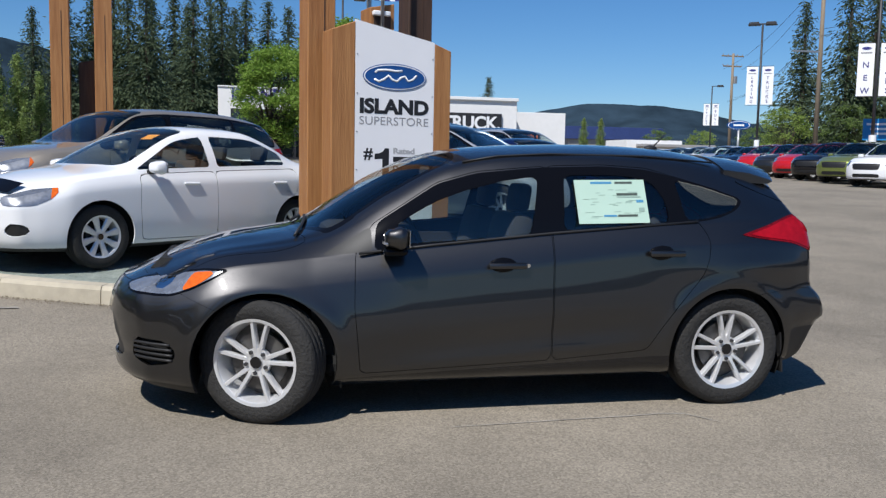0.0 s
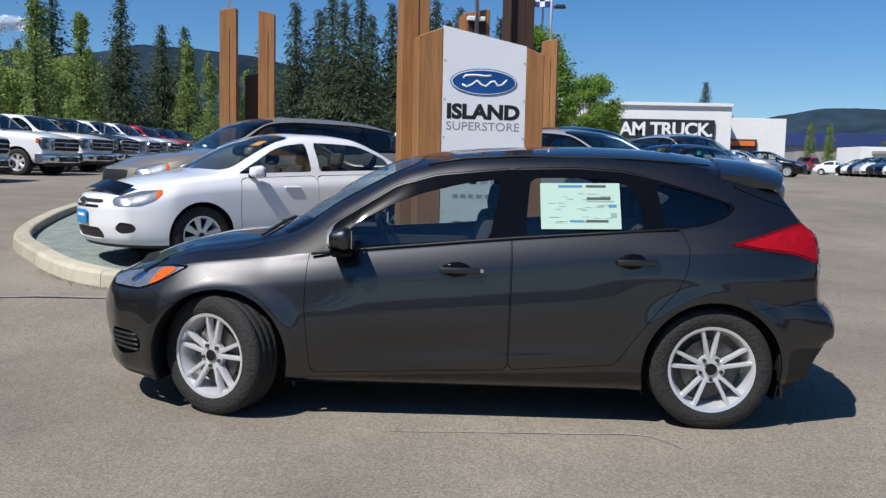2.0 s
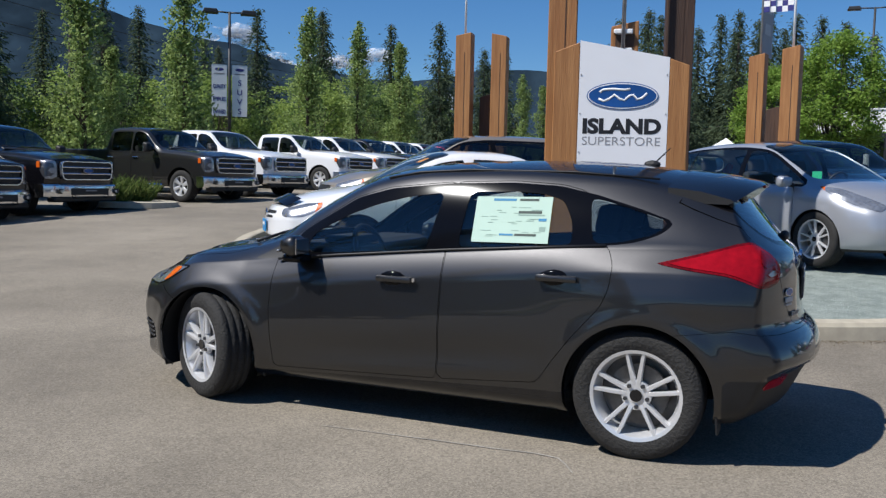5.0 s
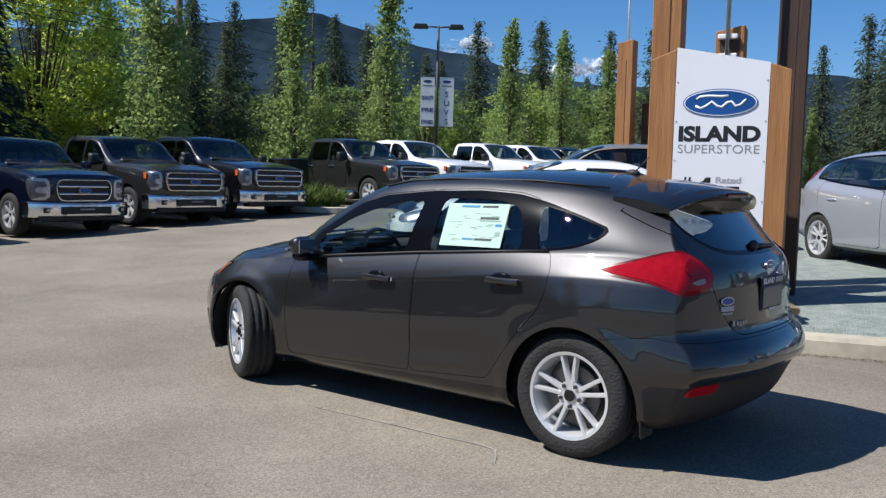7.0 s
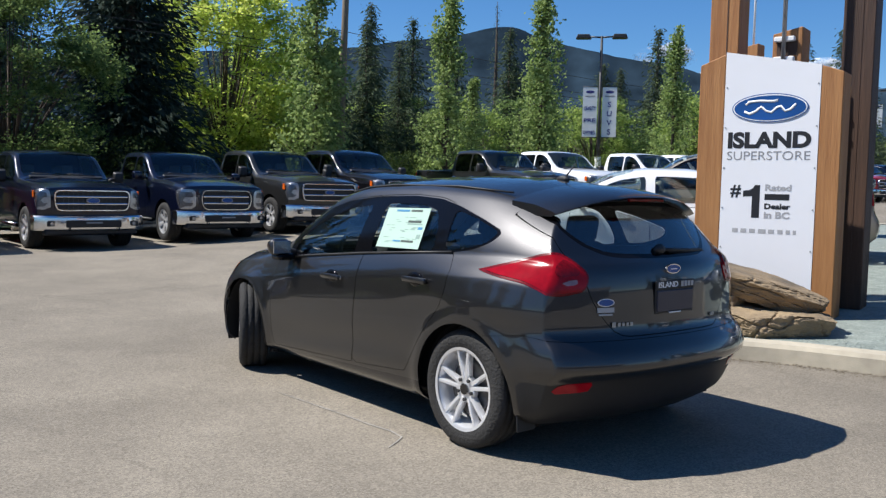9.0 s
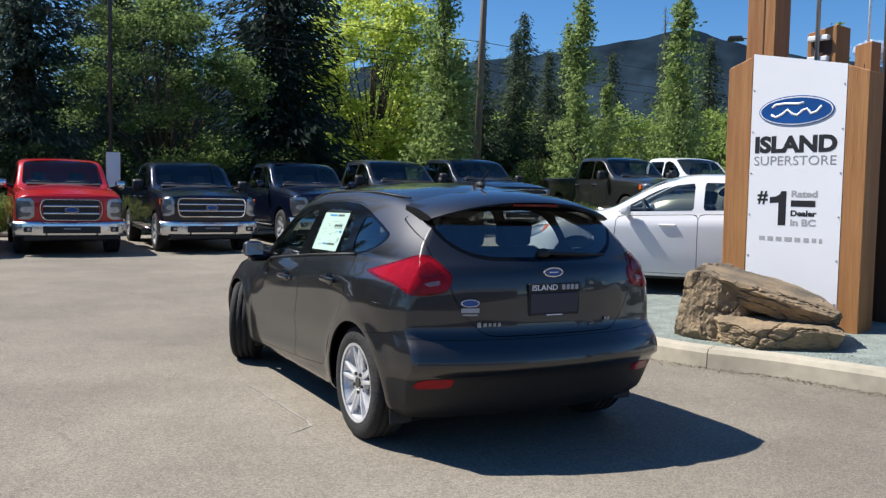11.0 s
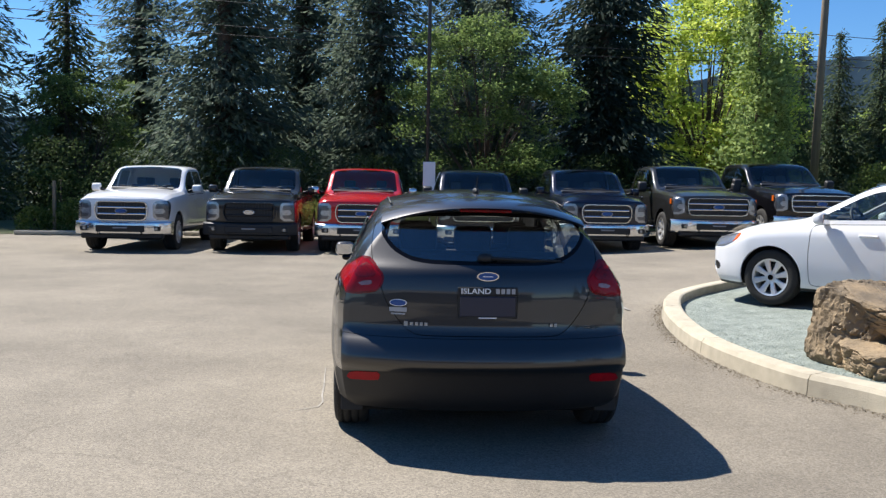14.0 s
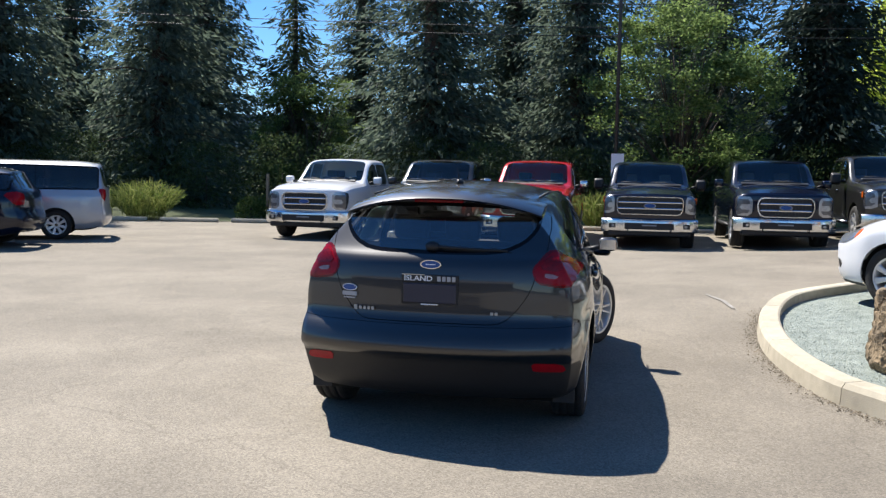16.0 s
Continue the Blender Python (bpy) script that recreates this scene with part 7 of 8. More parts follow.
def boulder():
    """A split block: flat faces left by the breaks, with a ledge in front."""
    rng = random.Random(21)
    lumps = []
    def lump(size, loc, cuts, seed, tip=0):
        own = bmesh.new()
        bmesh.ops.create_icosphere(own, subdivisions=6, radius=1)
        planes = [(Vector(n).normalized(), d) for n, d in cuts]
        for _ in range(26):
            n = Vector((rng.gauss(0, 1), rng.gauss(0, 1), rng.gauss(0, .8))).normalized()
            planes.append((n, rng.uniform(.74, .94)))
        for v in own.verts:
            p = v.co.copy()
            for _ in range(2):
                for n, d in planes:
                    e = p.dot(n) - d
                    if e > 0:
                        p -= n * e
            q = p * 2.4 + Vector((seed, 0, 0))
            crack = max(0, .05 - abs(noise.noise(q * .9 + Vector((0, 3, 0))))) * 1.3
            p += p.normalized() * (.03 * noise.noise(q) + .030 * noise.noise(q * 4) + .018 * noise.noise(q * 9) + .010 * noise.noise(q * 22) - crack)
            v.co = p
        bmesh.ops.scale(own, vec=size, verts=own.verts)
        bmesh.ops.transform(own, matrix=Matrix.Translation(loc) @ Matrix.Rotation(radians(tip), 4, 'Y'), verts=own.verts)
        lumps.append(shade(own, 18))
    lump((.46, .50, .50), (-.34, .03, .03), [((.36, -.05, 1), .67), ((-1, -.35, .25), .74), ((.1, -1, .1), .74)], 1.0)
    lump((.76, .46, .17), (.10, .05, .19), [((0, 0, 1), .60), ((0, 0, -1), .60), ((.5, -1, -.28), .66)], 7.0, 13)
    lump((.66, .47, .30), (.23, -.10, -.13), [((.05, -.02, 1), .56), ((.85, -1, -.40), .66), ((1, -.2, -.2), .86)], 4.0)
    return lumps


x, y = .36, 3.42
r = thing("boulder", pose(x, y, lot(x, y) + ISLE + .15, 0, 0, 22) @ Matrix.Diagonal((1, 1, 1.12, 1)), "brown weathered boulder with a broken ledge below the sign", "rock")
for name, bm in zip(("block", "slab", "ledge"), boulder()):
    part(name, bm, M_ROCK, r)

# ---- far hills, as one ridge all round ----
def ridge(name, prof, dist, material, label, rough=0.35, seed=0.0, a0=0, a1=360):
    c = curve(prof)
    v, f, rows = [], [], 7
    angs = np.arange(a0, a1 + .01, .25)
    for a in angs:
        e = float(c(a)) + rough * noise.fractal((a * .22 + seed, seed, 0), 1.0, 2.1, 6)
        top = dist * math.tan(radians(max(e, .3)))
        for k in range(rows):
            t = k / (rows - 1)
            r = dist * (1 - .30 * (1 - t) ** 1.3) + 18 * noise.noise((a * .5, k * 1.3, seed))
            v.append((r * math.cos(radians(a)), r * math.sin(radians(a)), -4 + (top + 4) * t ** 1.15))
    for i in range(len(angs) - 1):
        for k in range(rows - 1):
            f.append((i * rows + k, (i + 1) * rows + k, (i + 1) * rows + k + 1, i * rows + k + 1))
    tagged(new(name, mesh_of(name, v, f, material, True)), label, "hills", kind="structure")


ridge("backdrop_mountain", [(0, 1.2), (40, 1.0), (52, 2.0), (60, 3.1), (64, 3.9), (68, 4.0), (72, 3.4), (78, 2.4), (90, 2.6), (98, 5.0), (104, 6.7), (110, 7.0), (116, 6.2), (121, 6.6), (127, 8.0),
                            (133, 9.2), (137, 10.4), (140, 9.9), (146, 9.0), (156, 8.0), (180, 5), (240, 3), (300, 1.5), (360, 1.2)], 950, M_HILL2, "forested mountains beyond the lot, distance haze put into their blue colour", .22, 3.0)
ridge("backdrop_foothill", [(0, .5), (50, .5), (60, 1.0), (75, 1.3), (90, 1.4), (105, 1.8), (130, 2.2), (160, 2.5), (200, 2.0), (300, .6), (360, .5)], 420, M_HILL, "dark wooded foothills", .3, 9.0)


def clouds():
    """A few small summer clouds over the mountain."""
    rng = random.Random(5)
    for az, el, n, w in ((122.5, 6.9, 9, 60), (119.0, 7.4, 8, 50), (127.5, 8.4, 8, 40)):
        bm = bmesh.new()
        for k in range(n):
            r = rng.uniform(10, 24)
            m = Matrix.Translation((rng.uniform(-w, w), rng.uniform(-8, 8), rng.uniform(-5, 12))) @ Matrix.Diagonal((1.4, .6, .62, 1))
            ball(r, m, bm, 3)
        for v in bm.verts:
            v.co += v.co.normalized() * 5 * noise.fractal(v.co * .05, 1, 2, 5)
        for f in bm.faces:
            f.smooth = True
        d = 1600
        c = thing("backdrop_cloud", pose(d * math.cos(radians(az)), d * math.sin(radians(az)), d * math.tan(radians(el)), 0, 0, az - 90), "small white summer cloud above the mountain", "cloud", "clouds", "structure")
        part("puff", bm, M_CLOUD, c)


clouds()


# ---- trees ----
def leaf_mesh(name, centres, sizes, material, rng, droop=0.0, aspect=0.55, dirs=None, level=0.0):
    """Many small leaf faces, each a bent pair of triangles."""
    n = len(centres)
    c = np.asarray(centres, float)
    s = np.asarray(sizes, float)[:, None]
    a = dirs if dirs is not None else rng.normal(size=(n, 3))
    a = a + rng.normal(size=(n, 3)) * (0.35 if dirs is not None else 0)
    a[:, 2] -= droop
    a /= np.linalg.norm(a, axis=1, keepdims=True)
    if level:
        # blades lie nearer the horizontal, as leaves do in the sun
        a[:, 2] *= 1 - level
        a /= np.linalg.norm(a, axis=1, keepdims=True)
    b = np.cross(a, rng.normal(size=(n, 3)) * (1 - .6 * level) + np.array((0, 0, 1.6 * level)))
    b /= np.maximum(np.linalg.norm(b, axis=1, keepdims=True), 1e-6)
    up = np.cross(a, b)
    q = np.stack([c - a * s, c + b * s * aspect + up * s * .15, c + a * s, c - b * s * aspect + up * s * .15], 1).reshape(-1, 3)
    me = bpy.data.meshes.new(name)
    me.vertices.add(4 * n)
    me.vertices.foreach_set("co", q.ravel())
    me.loops.add(4 * n)
    me.loops.foreach_set("vertex_index", np.arange(4 * n))
    me.polygons.add(n)
    me.polygons.foreach_set("loop_start", np.arange(0, 4 * n, 4))
    me.polygons.foreach_set("loop_total", np.full(n, 4))
    me.materials.append(material)
    me.update(calc_edges=True)
    return me


def conifer(seed, h, r, material, low=0.10, density=1.0, size=1.0, sprays=3):
    """Spruce or fir: tapering trunk, tiers of drooping boughs with hanging sprays."""
    rng = np.random.default_rng(seed)
    tr = tube([(0, 0, -.3), (.05, 0, h * .3), (0, .05, h * .7), (0, 0, h)], .022 * h, 8, taper=.02)
    C, S, D = [], [], []
    z = low * h
    while z < h * .985:
        t = (z - low * h) / (h * (1 - low))
        reach = r * (1 - t) ** .85 * (0.86 + .08 * math.sin(t * 23 + seed))
        nb = max(4, int((9 + 5 * (1 - t)) * density))
        for k in range(nb):
            az = rng.uniform(0, 2 * math.pi)
            L = reach * rng.uniform(.45, 1.15) * (.88 + .18 * math.sin(3 * az + 9 * t + seed)) + .12
            dz = rng.uniform(-.5, .5) * h * .022
            ns = max(3, int(L / (.17 * size)))
            for j in range(ns):
                f = (j + rng.uniform(.2, .9)) / ns
                d = L * f
                side = rng.normal() * .16 * L * (1 - f * .4)
                p = (math.cos(az) * d - math.sin(az) * side, math.sin(az) * d + math.cos(az) * side, z + dz - .22 * d * f + .10 * d)
                for _ in range(sprays):
                    C.append(np.array(p) + rng.normal(size=3) * .16 * size)
                    S.append(rng.uniform(.15, .33) * size * (.60 + .40 * (1 - t)))
                    D.append((math.cos(az), math.sin(az), -.35))
        z += h * .022 * (1.0 if t < .8 else .7)
    # trunk limbs show low down
    for k in range(7):
        a, zz = rng.uniform(0, 6.28), rng.uniform(low * .6, .5) * h
        L = r * .6
        tube([(0, 0, zz), (math.cos(a) * L * .5, math.sin(a) * L * .5, zz + .1), (math.cos(a) * L, math.sin(a) * L, zz - .25)], .03 * h / 12, 5, tr, .01)
    return tr, leaf_mesh("crown", C, S, material, rng, .2, .25, np.array(D))


def poplar(seed, h, r, material):
    """Narrow column of upswept limbs, ragged at the top."""
    rng = np.random.default_rng(seed)
    tr = tube([(0, 0, -.3), (.04, .02, h * .5), (0, 0, h * .97)], .014 * h, 8, taper=.015)
    C, S = [], []
    for k in range(84):
        t = rng.uniform(.03, .97)
        a = rng.uniform(0, 2 * math.pi)
        swell = min(1, .45 + 2.2 * t) * (1 - t) ** .55 * 1.25
        rr = r * swell * rng.uniform(.15, 1.15)
        z0 = h * t
        L = rng.uniform(.07, .15) * h * (1 - .35 * t)
        ex, ey = math.cos(a) * rr, math.sin(a) * rr
        if k % 2 == 0:
            tube([(0, 0, max(.3, z0 - L * .8)), (ex * .6, ey * .6, z0), (ex, ey, z0 + L * .5)], .024, 4, tr, .007)
        fat = (.10 * r + .06) * (.55 + swell)
        for _ in range(int(rng.uniform(70, 130))):
            u = rng.uniform(-1, 1)
            g = rng.normal(size=2) * fat * (1.1 - .6 * abs(u))
            C.append((ex + g[0], ey + g[1], min(h * 1.02, z0 + L * (.2 + .75 * u))))
            S.append(rng.uniform(.040, .085))
    return tr, leaf_mesh("crown", C, S, material, rng, 0, .66, None, .25)


def broadleaf(seed, h, r, material, trunk=.25, clumps=60, per=110, leaf=(.10, .20), flat=.8, clump=(.16, .30)):
    """Spreading tree: limbs carrying clumps, with gaps and an uneven edge."""
    rng = np.random.default_rng(seed)
    tr = tube([(0, 0, -.3), (.1, .05, h * trunk * .6), (0, .1, h * trunk), (.05, 0, h * .6)], .022 * h, 8, taper=.03)
    C, S = [], []
    cz = h * (trunk + (1 - trunk) * .5)
    for k in range(clumps):
        d = rng.normal(size=3)
        d /= np.linalg.norm(d)
        rad = rng.uniform(.45, 1.0) ** .5
        p = np.array((d[0] * r * rad, d[1] * r * rad, cz + d[2] * (h - cz) * rad * .98))
        cr = r * rng.uniform(*clump)
        if k % 2 == 0:
            base = (0, 0, h * trunk * rng.uniform(.8, 1.4))
            mid = (p[0] * .45, p[1] * .45, (p[2] + base[2]) / 2 + .1)
            tube([base, mid, tuple(p)], .006 * h, 5, tr, .008)
        m = int(per * rng.uniform(.6, 1.3))
        g = rng.normal(size=(m, 3)) * cr * np.array((.62, .62, .62 * flat))
        C += list(p + g)
        S += list(rng.uniform(*leaf, size=m))
    return tr, leaf_mesh("crown", C, S, material, rng, .15, .62, None, .5)


def tree(kind, made, x, y, scale, turn, label, group, category="tree", first=False, base=0.0):
    t = thing(kind, pose(x, y, lot(x, y) - .05 + base, 0, 0, turn) @ Matrix.Diagonal((scale, scale, scale, 1)), label, category, group)
    part("trunk", made[0], None, t)
    part("crown", made[1], None, t)
    return t


def ready(made, bark=None):
    me = bpy.data.meshes.new("trunk")
    made[0].to_mesh(me)
    made[0].free()
    me.materials.append(bark or M_BARK)
    return me, made[1]


FIRS = [ready(conifer(k, 16, 5.0, M_FIR, .05, .85, 1.3, 2)) for k in range(4)]
GIANTS = [ready(conifer(20 + k, 24, 5.6, M_FIR2, .03, 1.35, .86)) for k in range(4)]
POPLARS = [ready(poplar(40 + k, 7.6, .80, M_POPLAR)) for k in range(4)]
CEDAR = ready(conifer(31, 22, 4.4, M_CEDARLEAF, .02, 1.8, .85))
MAPLES = [ready(broadleaf(60 + k, 9, 3.6, M_MAPLE, .2, 80, 150, (.065, .135), .6, (.13, .25))) for k in range(3)]
FARS = [ready(broadleaf(65 + k, 9, 3.6, M_DARKLEAF if k == 1 else M_MAPLE, .2, 80, 62, (.09, .19), .6, (.13, .25))) for k in range(3)]
SHADES = [ready(broadleaf(70 + k, 13, 5.2, M_DARKLEAF, .14, 80, 330, (.06, .125), .55, (.10, .21))) for k in range(3)]
GOLDS = [ready(broadleaf(80, 10, 3.5, M_GOLD, .12, 130, 260, (.055, .11), .55, (.12, .22)))]
YOUNGS = [ready(broadleaf(90 + k, 6, 1.75, M_YOUNG, .16, 110, 210, (.04, .085), .7, (.15, .25))) for k in range(2)]

rng = random.Random(12)
# big dark wood west of the trucks
for k, (x, y, s) in enumerate([(-28, -19.0, .95), (-27, -26.2, 1.05), (-25, -31, 1.0), (-29, -7.2, .95), (-30.5, -1.2, .95), (-36, 3.0, .9), (-33, 4.6, .72), (-36, -12.4, .8), (-35, -20.5, .9), (-38, -5.0, 1.1),
                               (-40, -24.5, 1.1), (-42, -33, 1.2), (-20, -39, 1.1), (-33, -45, 1.1), (-12, -46, 1.0)] ):
    tree("fir_tree", GIANTS[k % 4], x, y, s, rng.uniform(0, 360), "huge dark fir with hanging boughs in deep shade", "wood behind the trucks")
for x, y, s, k in ((-23, -28, .5, 0),):
    tree("maple_tree", SHADES[k], x, y, s, rng.uniform(0, 360), "leafy dark green broadleaf at the edge of the wood", "wood behind the trucks")
tree("fir_tree", FIRS[2], -33.0, -14.8, .78, 40, "dark fir filling the gap in the wood", "wood behind the trucks")
tree("cedar_tree", CEDAR, -28.6, 8.0, 1.0, 20, "very dark dense cedar with drooping sprays", "wood behind the trucks")
for x, y, sc, k in ((-23.8, 2.7, .60, 0), (-31, -13.4, .50, 1)):
    tree("maple_tree", SHADES[k], x, y, sc, 35, "spreading maple with sunlit layered leaves before the dark wood", "wood behind the trucks")
tree("golden_tree", GOLDS[0], -33.0, 13.9, 1.12, 40, "bright yellow-green golden-leaved tree behind the trucks", "")
# columnar trees close behind the trucks
for k, (x, y, sc) in enumerate([(-18.9, 10.3, 1.08), (-19.6, 11.2, .72), (-19.1, 15.7, 1.0), (-19.4, 17.2, .62), (-18.9, 20.2, 1.06), (-19.3, 29.0, 1.0), (-19.6, 34.0, 1.02), (-20.2, 40.0, 1.02), (-20.6, 41.8, .8),
                                (-19.2, 54, 1.05), (-19.6, 60.5, 1.05), (-20.0, 67, 1.05), (-18.7, 68, 1.0), (-17.6, 70, .85)]):
    tree("poplar_tree", POPLARS[k % 4], x, y, sc, rng.uniform(0, 360), "tall narrow poplar with pale green leaves", "row of poplars")
# mixed growth and firs behind them
for k in range(1, 30):
    y = 14 + k * 2.6
    x = -38 - 5 * rng.random()
    if k % 3:
        tree("maple_tree", FARS[k % 3], x, y, rng.uniform(.55, .8), rng.uniform(0, 360), "dense green broadleaf behind the poplars", "thicket behind the poplars")
    else:
        tree("fir_tree", FIRS[k % 4], x - 6, y, rng.uniform(.6, .85), rng.uniform(0, 360), "dark green fir behind the poplars", "firs behind the lot")
for k, (x, y, s) in enumerate([(-42, 18.2, .62), (-43, 20.4, .66), (-42, 22.6, .62), (-44, 16.4, .6), (-36, 21.6, .56), (-36, 23.8, .60), (-36.5, 26.4, .55), (-35, 18.6, .5), (-48, 36, .8), (-46, 44, .8), (-50, 52, .85), (-44, 60, .9), (-41, 66, .95), (-36, 70, .9), (-45, 72, 1.0), (-33, 88, .8), (-26, 92, .55), (-22, 88, .9), (-21.3, 48, .64)]):
    tree("fir_tree", FIRS[k % 4], x, y, s, rng.uniform(0, 360), "dark green fir standing above the thicket", "firs behind the lot")
# nearer thicket between the poplars and the firs
for k, (x, y, sc) in enumerate([(-28, 33.5, .62), (-29.5, 37, .66), (-28, 43, .74), (-30, 46.5, .78), (-29, 51, .80), (-30.5, 55.5, .84), (-29.5, 60, .86), (-31, 65, .9)]):
    tree("maple_tree", FARS[k % 3], x, y, sc, rng.uniform(0, 360), "dense green broadleaf behind the poplars", "thicket behind the poplars")
# conifers north of the lot
for k, (x, y, s) in enumerate([(-26.6, 70, .73), (-24.6, 70, .72), (-24.3, 116, 1.38), (-21.4, 118, 1.33), (-12, 70, .90), (-10.8, 69, .86), (-9.3, 68, .87), (-10.6, 110, 1.30), (-7.9, 104, 1.26), (-4.8, 107, 1.32), (-1.9, 111, 1.3), (3.6, 116, 1.27), (7.1, 119, 1.2), (-9.2, 114, 1.22), (-6.3, 112, 1.28), (-3.3, 112, 1.2), (.9, 114, 1.3), (-13.0, 108, 1.2),
                               (32.0, 118, .78), (12.2, 124, 1.18), (9.6, 126, 1.1), (-32, 74, .72)]):
    tree("fir_tree", FIRS[k % 4], x, y, s, rng.uniform(0, 360), "tall dark fir north of the lot", "northern firs")
for x, y, s, k in ((43.5, 55, .95, 0), (46.5, 56, 1.0, 1), (49.5, 54, 1.05, 2), (45, 63, .9, 3), (52, 58, 1.0, 0), (54, 50, 1.0, 1)):
    tree("fir_tree", FIRS[k], x, y, s, rng.uniform(0, 360), "large dark fir beyond the stock cars", "eastern firs")
# a thin half-dead fir far behind the poplars
SNAG = ready(conifer(33, 24, 2.6, M_FIR, .30, .34, .8, 1))
tree("snag_tree", SNAG, -79.9, 73.5, 1.0, 15, "thin half-dead fir with sparse drooping boughs", "")
# leafy young trees among the lots
for x, y, s, k in ((2.3, 32.5, 1.05, 0), (7.2, 50, 1.03, 1), (-.3, 39.3, 1.0, 1), (8.6, 55, .8, 0)):
    tree("young_tree", YOUNGS[k], x, y, s, rng.uniform(0, 360), "bright green young street tree", "young trees in the lot")
for x, y, s, k in ((39, 56, .9, 0), (43, 54, .95, 1), (47, 52, .9, 0), (63, 128, 1.1, 1), (70, 126, 1.1, 0), (76, 120, 1.2, 1)):
    tree("roadside_tree", FARS[k], x, y, s * .62, rng.uniform(0, 360), "green roadside tree beyond the stock cars", "roadside trees")
for x, y in ((43.5, 110), (46.0, 110)):
    tree("hedge_tree", POPLARS[0], x, y, .85, 30, "dense green columnar shrub by the far buildings", "far shrubs")


# ---- verge and shrubs along the west edge ----
def strip(name, pts, w, h, material, label, cat):
    v, f = [], []
    for i, (x, y) in enumerate(pts):
        a = Vector(pts[min(i + 1, len(pts) - 1)]) - Vector(pts[max(i - 1, 0)])
        nrm = Vector((-a.y, a.x)).normalized() * w
        for k, hh in ((0, .004), (.06, h), (.5, h + .1), (1, h + .2)):
            p = Vector((x, y)) + nrm * k
            v.append((p.x, p.y, lot(p.x, p.y) + hh))
    for i in range(len(pts) - 1):
        for k in range(3):
            f.append((i * 4 + k, (i + 1) * 4 + k, (i + 1) * 4 + k + 1, i * 4 + k + 1))
    tagged(new(name, mesh_of(name, v, f, material, True)), label, cat, kind="structure")


strip("verge", [(-2, -42), (-10, -30), (-15.5, -21), (-18.5, -14), (-19.4, -8), (-19.6, 0), (-19.8, 10), (-20, 20), (-21, 40), (-23, 60), (-24, 90)], 60, .12, M_VERGE, "dry grassy earth under the trees", "verge")


def kerb_bars(pts):
    for i, (x, y, a) in enumerate(pts):
        k = thing("parking_stop", pose(x, y, lot(x, y), 0, 0, a), "low concrete parking stop against the verge", "parking stop", "parking stops")
        bm = box((1.85, .16, .13), (0, 0, .065), .035)
        part("bar", bm, M_CONCRETE, k)


kerb_bars([(-18.9, -8.0, 92), (-18.7, -10.2, 97), (-18.3, -12.4, 100), (-17.8, -14.6, 106), (-17.0, -16.7, 112), (-19.0, -5.6, 90), (-19.1, -2.9, 90), (-19.1, -.4, 90), (-19.1, 2.6, 90), (-19.2, 5.3, 90)])


def bush(name, x, y, r, h, n, material, label, seed, grass=False, group="verge shrubs", base=.1):
    rng = np.random.default_rng(seed)
    b = thing(name, pose(x, y, lot(x, y) + base), label, "shrub", group)
    C, S, D = [], [], []
    for _ in range(n):
        a, q = rng.uniform(0, 6.28), math.sqrt(rng.uniform(0, 1))
        if grass:
            t = rng.uniform(.05, 1)
            lean = q * r * (.4 + .6 * t)
            C.append((math.cos(a) * lean, math.sin(a) * lean, h * t * (1 - .35 * q * q)))
            D.append((math.cos(a) * .5 * q, math.sin(a) * .5 * q, 1.0 - .6 * t * q))
            S.append(rng.uniform(.10, .22))
        else:
            z = rng.uniform(0, 1)
            k = r * q * math.sqrt(max(.05, 1 - (z * .9) ** 2))
            C.append((math.cos(a) * k, math.sin(a) * k, h * z + .05 * rng.normal()))
            D.append(rng.normal(size=3))
            S.append(rng.uniform(.032, .068))
    part("stem", tube([(0, 0, 0), (.02, .02, h * .5)], .03, 5), M_BARK, b)
    part("foliage", leaf_mesh("foliage", C, S, material, rng, 0, .10 if grass else .55, np.array(D)), None, b)


bush("ornamental_grass", -18.9, -14.3, 1.35, 1.15, 2600, M_GRASS, "rounded clump of pale ornamental grass", 1, True)
bush("ornamental_grass", -18.6, -16.0, .9, .8, 1300, M_GRASS, "rounded clump of pale ornamental grass", 2, True)
for k in range(9):
    bush("low_shrub", -20.2 - .3 * (k % 2), -11.2 + k * .62, .55, .62 + .12 * (k % 3), 1040, M_HEDGE, "low bright green shrub on the verge", 10 + k)
for k, y in enumerate((-4.9, -2.35, 5.4, 8.0, .1)):
    bush("tall_grass", -19.9, y, .7, 1.0, 900, M_GRASS, "tall dry grass between the trucks", 30 + k, True)
for k, y in enumerate((10.6, 12.2, 14, 16.5, 19, 23, 26, 29, 33, 37, 41, 46)):
    bush("verge_bush", -22.6 - (k % 3), y, 1.5, 1.5 + .4 * (k % 2), 3000, M_HEDGE if k % 2 else M_MAPLE, "spreading green bush behind the trucks", 50 + k)
for k in range(16):
    bush("understorey_bush", -25.5 - rng.random() * 2.0, -36 + k * 2.9, 2.0, 2.2 + rng.random(), 3600, M_UNDERLEAF, "dark leafy undergrowth below the wood", 80 + k)

